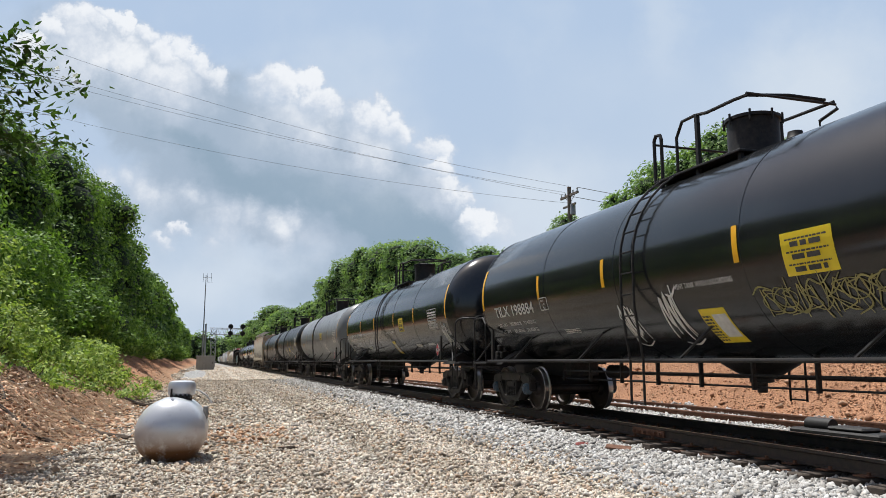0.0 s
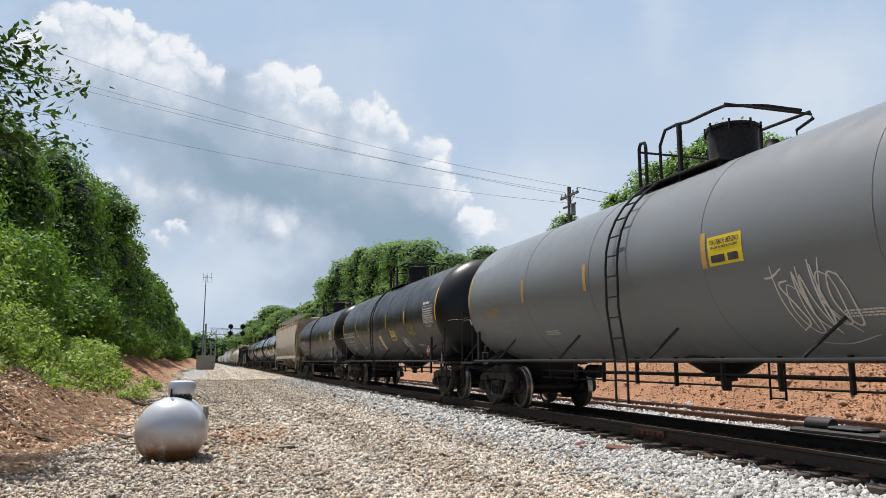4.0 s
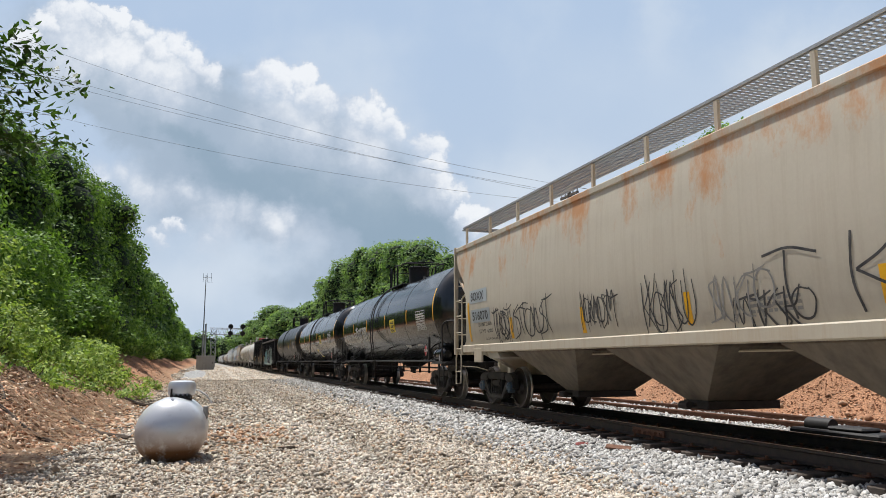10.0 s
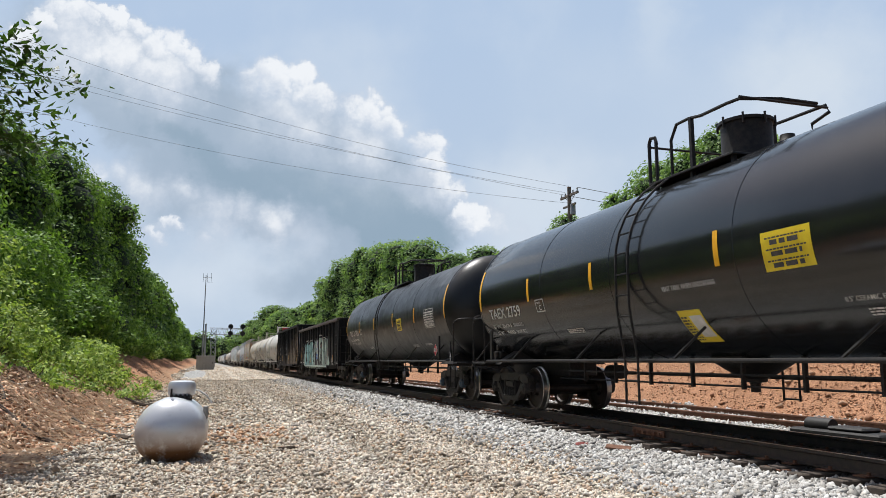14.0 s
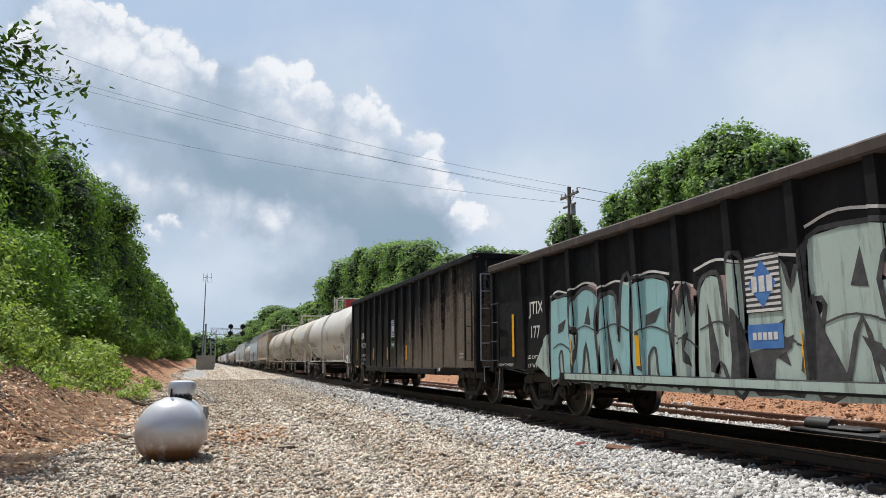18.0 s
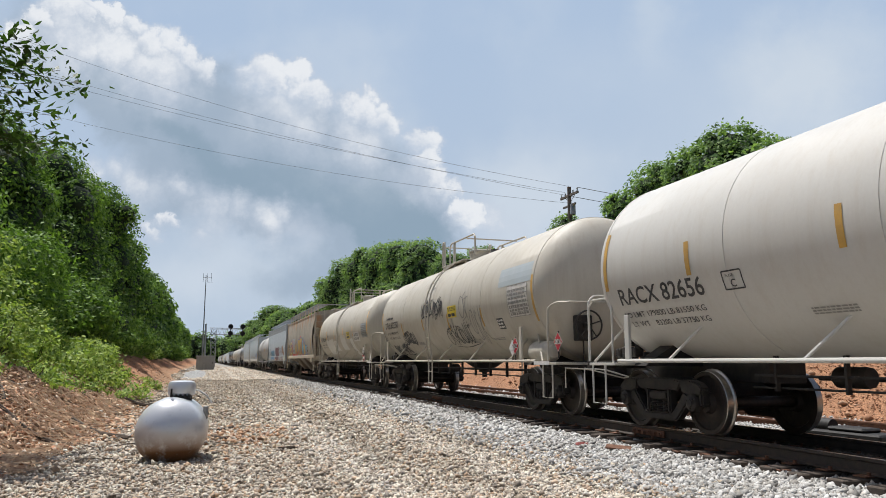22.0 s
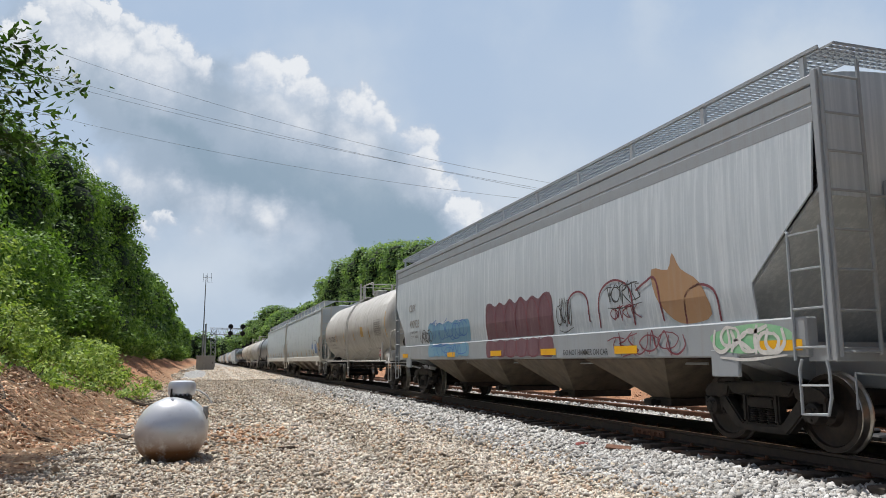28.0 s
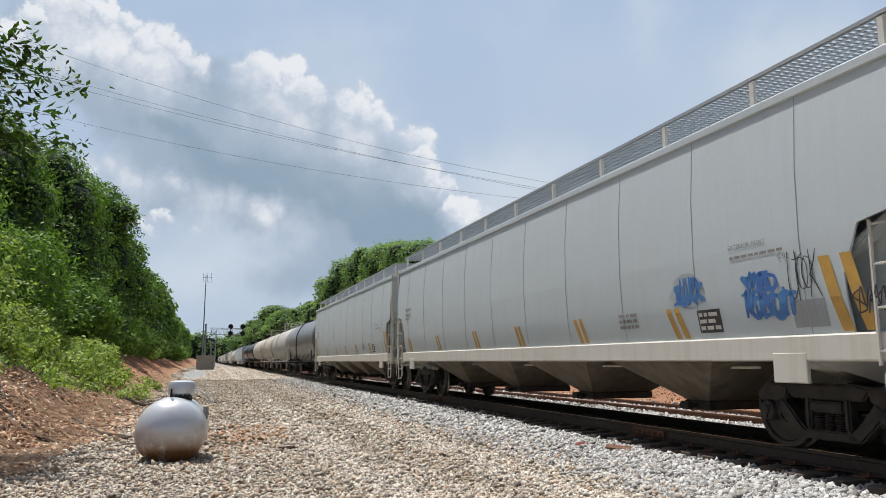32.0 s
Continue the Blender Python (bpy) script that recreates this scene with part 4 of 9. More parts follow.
    for side in (-1, 1):
        x = side * 0.78
        pts = [(x, d1 - 0.62, pz), (x, d1 - 0.62, pz + h - 0.22), (x, d1 - 0.78, pz + h), (x, dome_y + 0.35, pz + h), (x, dome_y + 0.25, pz + h + 0.03), (x, d0 - 0.12, pz + h), (x, d0 - 0.18, pz + h - 0.12),
               (x, d0 + 0.16, pz + h - 0.20), (x, d0 + 0.16, pz + h - 0.34), (x, d0 - 0.12, pz + h - 0.46), (x, d0 - 0.12, pz + 0.1)]
        if rail_mat is BLACK_IRON and side < 0:
            pts = pts[:4] + [(x, dome_y + 0.05, pz + h - 0.05), (x, d0 + 0.12, pz + h - 0.06), (x + 0.12, d0 - 0.02, pz + h - 0.02), (0.0, d0 - 0.10, pz + h + 0.02), (0.6, d0 - 0.14, pz + h)]
        if rail_mat is not BLACK_IRON:
            pts = [(x, d1 - 0.72, pz), (x, d1 - 0.72, pz + h - 0.16), (x, d1 - 0.80, pz + h - 0.03), (x, d1 - 0.95, pz + h), (x, d0 - 0.75, pz + h - 0.02), (x, d0 - 0.85, pz + h - 0.10), (x, d0 - 0.86, pz + 0.02)]
        part("safety_rail", bar(pts, 0.026, 7), rail_mat, car)
        for y in (d1 - 1.15,):
            part("rail_post", box((x - 0.03, y - 0.03, pz), (x + 0.03, y + 0.03, pz + h)), rail_mat, car)
        pts = [(x, d1, pz), (x, d1, pz + 0.72), (x, d1 - 0.05, pz + 0.80), (x, d1 - 0.17, pz + 0.78), (x, d1 - 0.20, pz + 0.7), (x, d1 - 0.20, pz)]
        part("gate_loop", bar(pts, 0.03, 7), rail_mat, car)
    part("cross_rail", bar([(-0.78, d1, pz + 0.66), (0.78, d1, pz + 0.66)], 0.02), rail_mat, car)
    part("cross_rail", bar([(-0.78, d0 - 0.15, pz + h - 0.05), (0.78, d0 - 0.15, pz + h - 0.05)], 0.02), rail_mat, car)
    dm = dome or rail_mat
    lid = 0.64 if rail_mat is BLACK_IRON else (0.46 if dome else 0.27)
    mw = part("manway", lathe(bmesh.new(), [(0.0, top + lid), (0.37, top + lid), (0.41, top + lid - 0.015), (0.41, top + lid - 0.06), (0.375, top + lid - 0.07), (0.375, top + 0.10), (0.38, top + 0.08), (0.38, top - 0.12), (0.0, top - 0.12)],
              lambda u, v, w: (u, dome_y + v, w), 28), dm, car, "red valve housing" if dome is RED_DOME else "", smooth=True)
    for k in range(8):
        a = k * math.tau / 8
        cx, cy = 0.415 * math.cos(a), dome_y + 0.415 * math.sin(a)
        part("eye_bolt", bar([(cx, cy, top + lid - 0.14), (cx, cy, top + lid + 0.03)], 0.018, 6), dm, mw)
    part("safety_valve", lathe(bmesh.new(), [(0.0, top + 0.22), (0.10, top + 0.22), (0.12, top + 0.12), (0.16, top + 0.08), (0.16, top - 0.05), (0.0, top - 0.05)], lambda u, v, w: (u + 0.1, dome_y - 0.72 + v, w), 14), iron, car, smooth=True)
    if reservoir:
        bm = lathe(bmesh.new(), [(0.0, -0.48), (0.12, -0.46), (0.2, -0.38), (0.22, -0.3), (0.22, 0.3), (0.2, 0.38), (0.12, 0.46), (0.0, 0.48)], lambda u, v, w: (-1.12 + u, -half_tc - 0.35 + w - 0.02, 1.25 + v), 18, False)
        part("air_reservoir", bm, reservoir, car, smooth=True)
    if hand_wheel:
        hand_brake(car, -0.75, -half_tc - 1.62, 1.75, iron, -1)
    vb = bmesh.new()
    rng = random.Random(7)
    for k in range(9):
        u, w, z = rng.uniform(-0.95, -0.45), half_tc + 1.0 + rng.uniform(-0.25, 0.3), 1.12 + rng.uniform(0, 0.28)
        quad_box(vb, (u - 0.09, w - 0.07, z - 0.08), (u + 0.09, w + 0.07, z + 0.07), bevel=0.02)
    part("brake_valve", vb, BLACK_IRON if iron is BLACK_IRON else TRUCK_IRON, car)
    for y in (-half_tc, half_tc):
        truck(car, y, tag)
    return car, surface, half


# ---- covered hopper ----
def hopper(name, label, half_tc, paint, trim, profile, roof_top, sill, bays, end_style, board, ribs=0, iron=None, overhang=1.62, hand_wheel=False, bands=0, board_z=4.58, reach_k=1.0):
    """profile: (z, half width) from sill to eave; sill: its (bottom, top)."""
    iron = iron or trim
    car = thing(name, label, "hopper car", group="train cars")
    end = half_tc + overhang * reach_k
    reach = half_tc + 2.08 * reach_k
    surface = profile_side(profile)
    (z_lo, w_lo), (z_hi, w_hi) = profile[0], profile[-1]
    # sheets whose ends are cut back below, where the slope sheet begins
    if end_style == "round":
        cutback = [(z_lo, 0.55), (z_lo + 0.12, 0.75), (z_lo + 0.6, 0.95), (z_lo + 1.1, 0.98), (z_lo + 1.6, 0.80), (z_lo + 1.95, 0.35), (z_lo + 2.25, 0.12), (z_hi, 0.05)]
    elif end_style == "angled":
        cutback = [(z_lo, 1.15), (z_lo + 0.45, 1.15), (z_lo + 1.35, 0.12), (z_hi, 0.05)]
    else:
        cutback = [(z_lo, 0.85), (z_lo + 0.6, 0.85), (z_lo + 1.1, 0.62), (z_lo + 1.2, 0.10), (z_hi, 0.05)]

    def inset(z):
        for (a, p), (b, q) in zip(cutback, cutback[1:]):
            if z <= b + 1e-6:
                return p + (q - p) * (z - a) / (b - a)
        return cutback[-1][1]
    levels = sorted({round(z, 3) for z, _ in profile} | {round(z, 3) for z, _ in cutback})
    for side in (-1, 1):
        bm = bmesh.new()
        skins = []
        for inward in (0.0, 0.025):
            rows = []
            for z in levels:
                x = -surface(0, z, -inward)[0] * side
                e = end - inset(z)
                rows.append([bm.verts.new((x, -e + 2 * e * k / 16, z)) for k in range(17)])
            for a, b in zip(rows, rows[1:]):
                for k in range(16):
                    bm.faces.new((a[k], a[k + 1], b[k + 1], b[k]))
            skins.append(rows)
        outer, inner = skins
        for k in (0, 16):
            for i in range(len(outer) - 1):
                bm.faces.new((outer[i][k], outer[i + 1][k], inner[i + 1][k], inner[i][k]))
        for i in (0, -1):
            for k in range(16):
                bm.faces.new((outer[i][k], outer[i][k + 1], inner[i][k + 1], inner[i][k]))
        bmesh.ops.recalc_face_normals(bm, faces=bm.faces[:])
        part("side_sheet", bm, paint, car, smooth=True, angle=25)
        for k in range(ribs):
            y = -end + 1.4 + (2 * end - 2.8) * k / max(1, ribs - 1)
            pts = [surface(y, z, 0.002) for z in levels]
            part("side_seam", bar([(-p[0] * side, p[1], p[2]) for p in pts], 0.005, 5), SEAM_PAINT, car)
        # sill, eave
        x0, x1 = sorted((side * (w_lo + 0.05), side * (w_lo - 0.12)))
        part("side_sill", box((x0, -end + 0.35, sill[0]), (x1, end - 0.35, sill[1]), 0.02), trim, car)
        x0, x1 = sorted((side * (w_hi + 0.035), side * (w_hi - 0.08)))
        part("eave_rail", box((x0, -end + 0.03, z_hi - 0.05), (x1, end - 0.03, z_hi + 0.07), 0.015), paint if not bands else trim, car)
        for k in range(bands):
            z = z_hi - 0.05 - 0.22 * (k + 1)
            x0, x1 = sorted((side * (w_hi + 0.030), side * (w_hi - 0.02)))
            part("eave_band", box((x0, -end + 0.05, z + 0.012), (x1, end - 0.05, z + 0.205), 0.012), trim, car)
    # roof
    bm = bmesh.new()
    outline = [(-w_hi, z_hi)] + [(w_hi * math.sin(radians(a)), z_hi + (roof_top - z_hi) * math.cos(radians(a))) for a in range(-75, 76, 15)] + [(w_hi, z_hi)]
    prism(bm, outline, ALONG_Y, -end + 0.05, end - 0.05)
    part("roof", bm, paint, car)
    part("hatch_trough", box((-0.28, -end + 0.9, roof_top - 0.02), (0.28, end - 0.9, roof_top + 0.12), 0.03), paint, car)
    for s in (-1, 1):
        y = s * (end - 0.06)
        z_mid = z_lo + (1.75 if end_style == "round" else 1.3)
        part("end_sheet", prism(bmesh.new(), [(-w_hi + 0.03, z_mid), (w_hi - 0.03, z_mid)] + outline[::-1], ALONG_Y, y - 0.02, y + 0.02), paint, car)
        bm = bmesh.new()
        q = s * (half_tc - 1.3)
        if end_style == "angled":
            z_mid = z_lo + 1.40
            q = s * (end - 1.18 - (z_lo + 0.45 - 1.12) * 1.03 / 0.9)
        prism(bm, [(y, z_mid + 0.02), (q, 1.15), (q, 1.10), (y, z_mid - 0.04)], ALONG_X, -w_lo + 0.005, w_lo - 0.005)
        part("slope_sheet", bm, paint, car)
        for side in () if end_style == "angled" else (-1, 1):
            x0, x1 = sorted((side * (w_lo - 0.05), side * (w_lo - 0.03)))
            part("end_gusset", prism(bmesh.new(), [(y, z_mid), (q, 1.12), (s * (half_tc - 0.6), 1.12), (s * (end - 0.5), z_mid - 0.25)], ALONG_X, x0, x1), paint, car)
        # inner plate seen in the cut-away corner
        for side in () if end_style == "angled" else (-1, 1):
            x0, x1 = sorted((side * (w_lo - 0.24), side * (w_lo - 0.22)))
            part("corner_panel", prism(bmesh.new(), [(s * (end - 0.10), z_lo + 2.3), (s * (end - 1.35), z_lo + 2.3), (s * (end - 1.35), z_lo - 0.15), (s * (end - 0.75), z_lo - 0.15), (s * (end - 0.10), z_lo + 0.9)], ALONG_X, x0, x1), paint, car)
        # sill casting, bolster plate, end platform
        part("center_sill", box((-0.33, min(s * (half_tc - 1.6), s * (reach - 0.42)), 0.74), (0.33, max(s * (half_tc - 1.6), s * (reach - 0.42)), 1.08), 0.02), iron, car)
        part("bolster", prism(bmesh.new(), [(-1.45, sill[0] + 0.02), (-0.4, 0.8), (0.4, 0.8), (1.45, sill[0] + 0.02), (1.45, sill[0] + 0.2), (-1.45, sill[0] + 0.2)], ALONG_Y, s * half_tc - 0.2, s * half_tc + 0.2), iron, car)
        part("jack_plate", box((-w_lo - 0.055, s * half_tc - 0.26, sill[0] - 0.24), (-w_lo + 0.0, s * half_tc + 0.26, sill[0] + 0.1), 0.012), trim, car)
        part("end_sill", box((-w_lo + 0.02, min(s * (end - 0.42), s * end), sill[0] - 0.05), (w_lo - 0.02, max(s * (end - 0.42), s * end), sill[0] + 0.10), 0.01), trim, car)
        coupling(car, s, reach, trim)
        for side in (-1, 1):
            x = side * (w_hi + 0.01)
            part("corner_post", box((x - 0.05, s * (end + 0.01) - 0.045, sill[0] - 0.05), (x + 0.05, s * (end + 0.01) + 0.045, z_hi + 0.1), 0.01), trim, car)
            # ladder on the end, beside the corner
            yy = s * (end + 0.07)
            xi = side * (w_hi - 0.52)
            rungs = []
            z = sill[0] + 0.05
            while z < z_hi + 0.05:
                rungs.append(((x, yy, z), (xi, yy, z)))
                z += 0.43
            ladder(car, [[(x, yy, sill[0]), (x, yy, z_hi + 0.1)], [(xi, yy, sill[0] + 0.02), (xi, yy, z_hi + 0.25)]], rungs, trim, 0.018)
            # short ladder on the side with its step
            ys = s * (end - 0.05)
            yi = s * (end - 0.52)
            xs = side * (w_lo + 0.06)
            rungs = [((xs, ys, zz), (xs, yi, zz)) for zz in (sill[0] + 0.1, sill[0] + 0.52, sill[0] + 0.95, sill[0] + 1.35)]
            ladder(car, [[(xs, ys, sill[0] - 0.04), (xs, ys, sill[0] + 1.40)], [(xs, yi, sill[0] - 0.04), (xs, yi, sill[0] + 1.38), (side * w_lo, yi - s * 0.12, sill[0] + 1.5)]], rungs, trim, 0.017, "side_ladder")
            ym, z0 = s * (end - 0.26), sill[0]
            part("sill_step", bar([(xs, ym - 0.17, z0 - 0.03), (xs, ym - 0.20, z0 - 0.14), (xs, ym - 0.20, z0 - 0.42), (xs, ym - 0.15, 0.50), (xs, ym + 0.21, 0.48), (xs, ym + 0.21, z0 - 0.14), (xs, ym + 0.17, z0 - 0.03)], 0.019), trim, car)
            part("step_rung", bar([(xs, ym - 0.19, 0.80), (xs, ym + 0.20, 0.79)], 0.015), trim, car)
        part("end_grab", bar([(-w_hi + 0.55, s * (end + 0.06), z_lo + 1.3), (w_hi - 0.2, s * (end + 0.06), z_lo + 1.3)], 0.016), trim, car)
        for x in (-0.62, -0.30, 0.30, 0.62):
            part("end_post", box((x - 0.04, s * end - 0.05, sill[0]), (x + 0.04, s * end + 0.02, z_mid + 0.1), 0.008), trim, car)
        # roof end walkway
        bm = bmesh.new()
        y0, y1 = sorted((s * (end - 0.35), s * (end + 0.08)))
        for k in range(6):
            y = y0 + (y1 - y0) * k / 5
            quad_box(bm, (-w_hi + 0.2, y - 0.008, board_z - 0.03), (w_hi - 0.2, y + 0.008, board_z))
        for k in range(28):
            x = -w_hi + 0.2 + (2 * w_hi - 0.4) * k / 27
            quad_box(bm, (x - 0.008, y0, board_z - 0.028), (x + 0.008, y1, board_z - 0.004))
        part("end_walkway", bm, board, car)
    # running boards of open grating
    for side in (-1, 1):
        xa, xb = side * 0.70, side * 1.32
        zt = board_z
        bm = bmesh.new()
        for k in range(6):
            x = xa + (xb - xa) * k / 5
            quad_box(bm, (x - 0.008, -end + 0.1, zt - 0.03), (x + 0.008, end - 0.1, zt))
        y = -end + 0.12
        while y < end - 0.1:
            quad_box(bm, (min(xa, xb), y - 0.006, zt - 0.026), (max(xa, xb), y + 0.006, zt - 0.004))
            y += 0.085
        part("running_board", bm, board, car)
        n = 11
        for k in range(n):
            y = -end + 0.35 + (2 * end - 0.7) * k / (n - 1)
            part("board_bracket", box((xb - 0.025, y - 0.035, z_hi - 0.02), (xb + 0.025, y + 0.035, zt - 0.028)), trim, car)
        # upright grating edge seen from the side
        bm = bmesh.new()
        quad_box(bm, (xb - 0.01 + side * 0.02, -end + 0.1, zt - 0.01), (xb + 0.01 + side * 0.02, end - 0.1, zt + 0.03))
        part("board_edge", bm, board, car)
    # discharge bays
    span = 2 * half_tc - 2.3
    n = bays
    for k in range(n):
        y = -span / 2 + span * (k + 0.5) / n
        w = span / n * 0.40
        bm = bmesh.new()
        top = [(-w_lo + 0.16, y - w * 0.9), (w_lo - 0.16, y - w * 0.9), (w_lo - 0.16, y + w * 0.9), (-w_lo + 0.16, y + w * 0.9)]
        low = [(-0.62, y - 0.24), (0.62, y - 0.24), (0.62, y + 0.24), (-0.62, y + 0.24)]
        tv = [bm.verts.new((*p, sill[0] + 0.12)) for p in top]
        tu = [bm.verts.new((*p, sill[0] - 0.02)) for p in top]
        lv = [bm.verts.new((*p, 0.46)) for p in low]
        for i in range(4):
            bm.faces.new((tv[i], tv[(i + 1) % 4], tu[(i + 1) % 4], tu[i]))
            bm.faces.new((tu[i], tu[(i + 1) % 4], lv[(i + 1) % 4], lv[i]))
        bm.faces.new(lv)
        bmesh.ops.recalc_face_normals(bm, faces=bm.faces[:])
        bay = part("hopper_bay", bm, DUSTY_SHADED_BAY, car, "dusty brown discharge bay, darkened for shade")
        bm = quad_box(bmesh.new(), (-0.66, y - 0.30, 0.34), (0.66, y + 0.30, 0.47), bevel=0.015)
        tube(bm, [(-0.86, y, 0.40), (-0.62, y, 0.40)], 0.035, 8)
        tube(bm, [(-0.84, y - 0.10, 0.40), (-0.84, y + 0.10, 0.40)], 0.06, 8)
        part("outlet_gate", bm, TRUCK_IRON, bay)
    part("train_line", bar([(-0.9, -half_tc + 1.2, sill[0] - 0.08), (-0.9, half_tc - 1.2, sill[0] - 0.08)], 0.02), trim, car)
    if hand_wheel:
        hand_brake(car, -0.35, -end - 0.12, 2.15, TRUCK_IRON, -1)
        part("brake_platform", box((-0.9, -end - 0.42, 1.18), (0.9, -end + 0.05, 1.22), 0.005), trim, car)
    for y in (-half_tc, half_tc):
        truck(car, y, CAP_BLUE if hand_wheel else None)
    return car, surface, end


# ---- gondola ----
def gondola(name, label, half_tc, paint, height, low, ribs, panel_paint=None, rib_w=0.13, reach_k=1.0):
    car = thing(name, label, "gondola car", group="train cars")
    end = half_tc + 1.62 * reach_k
    reach = half_tc + 2.08 * reach_k
    span = half_tc - 0.02
    w = 1.50
    # side with the cut-up ends
    for side in (-1, 1):
        outline = [(-end, height), (-end, low + 0.17), (-half_tc + 1.15, low + 0.17), (-half_tc + 1.75, low), (half_tc - 1.75, low), (half_tc - 1.15, low + 0.17), (end, low + 0.17), (end, height)]
        part("side_sheet", prism(bmesh.new(), outline, ALONG_X, side * w - 0.01, side * w + 0.01), paint, car)
        x0, x1 = sorted((side * (w - 0.06), side * (w + 0.15)))
        part("top_chord", box((x0, -end - 0.03, height - 0.06), (x1, end + 0.03, height + 0.10), 0.025), BLACK_GON if paint is MUD_GON else RUSTY_CHORD, car)
        x0, x1 = sorted((side * w, side * (w + 0.07)))
        part("side_sill", box((x0, -half_tc + 1.7, low - 0.02), (x1, half_tc - 1.7, low + 0.13), 0.012), BLACK_GON, car)
    edges = []
    for k in range(ribs):
        y = -span + 2 * span * k / (ribs - 1)
        zl = low + 0.17 if abs(y) > half_tc - 1.4 else low
        for side in (-1, 1):
            outline = [(y - rib_w * 0.75, 0.0), (y - rib_w * 0.5, 0.11), (y + rib_w * 0.5, 0.11), (y + rib_w * 0.75, 0.0)]
            bm = bmesh.new()
            prism(bm, outline, lambda u, v, z, side=side: (side * (w + 0.008 + v * (0.25 if z < 1.5 and z < height - 1 else 1.0)), u, z), zl + 0.02, height - 0.05)
            part("side_post", bm, paint, car)
        edges += [y - rib_w * 0.76, y - rib_w * 0.5, y + rib_w * 0.5, y + rib_w * 0.76]

    def surface(y, z, off):
        depth = 0.0
        for k in range(ribs):
            c = -span + 2 * span * k / (ribs - 1)
            d = abs(y - c)
            if d < rib_w * 0.75:
                depth = 0.11 * min(1.0, (rib_w * 0.75 - d) / (rib_w * 0.25))
                f = 0.25 + 0.75 * max(0.0, min(1.0, (z - low) / (height - low)))
                depth *= f
        return (-(w + 0.011 + depth + off), y, z)
    part("floor_plate", box((-w, -end, low + 0.2), (w, end, low + 0.3)), paint, car)
    for s in (-1, 1):
        y = s * end
        part("end_sheet", box((-w, y - 0.03, low + 0.17), (w, y + 0.03, height), 0.008), paint, car)
        part("end_chord", box((-w, y - 0.08, height - 0.06), (w, y + 0.10, height + 0.10), 0.02), BLACK_GON, car)
        for z in (low + 0.5, (low + height) / 2, height - 0.55):
            part("end_beam", box((-w + 0.5, min(y, y + s * 0.14), z), (w, max(y, y + s * 0.14), z + 0.16), 0.02), paint, car)
        for side in (-1, 1):
            part("corner_post", box((side * w - 0.07, y - 0.08, low + 0.1), (side * w + 0.07, y + 0.10, height), 0.015), BLACK_GON, car)
            x = side * (w + 0.13)
            rungs = [((x, s * (end - 0.08), z), (x, s * (end - 0.58), z)) for z in [low + 0.35 + 0.42 * k for k in range(5 if height > 3.3 else 4)]]
            ladder(car, [[a for a, _ in rungs[:1]] + [rungs[-1][0]], [rungs[0][1], rungs[-1][1]]], rungs, BLACK_IRON, 0.016, "side_ladder")
            yy = s * (end + 0.17)
            rungs = [((side * (w - 0.02), yy, z), (side * (w - 0.55), yy, z)) for z in [low + 0.35 + 0.42 * k for k in range(6 if height > 3.3 else 5)]]
            ladder(car, [[rungs[0][0], rungs[-1][0]], [rungs[0][1], rungs[-1][1]]], rungs, GREY_TRIM if height > 3.3 else BLACK_IRON, 0.016)
            sill_step(car, side * (w + 0.03), s * (end - 0.33), 0.42, BLACK_IRON, low + 0.2, 0.42)
        part("center_sill", box((-0.33, min(s * (half_tc - 1.6), s * (reach - 0.42)), 0.74), (0.33, max(s * (half_tc - 1.6), s * (reach - 0.42)), 1.08), 0.02), BLACK_IRON, car)
        part("bolster", box((-1.4, s * half_tc - 0.22, 0.82), (1.4, s * half_tc + 0.22, 1.0), 0.02), BLACK_IRON, car)
        coupling(car, s, reach, GREY_TRIM)
    part("center_sill", box((-0.3, -half_tc + 1.6, 0.62), (0.3, half_tc - 1.6, low + 0.2), 0.02), BLACK_IRON, car)
    part("brake_pipe", bar([(-1.0, -half_tc + 2.0, low - 0.06), (-1.0, half_tc - 2.0, low - 0.06)], 0.02), BLACK_IRON, car)
    for y in (-half_tc, half_tc):
        truck(car, y)
    return car, surface, end, edges


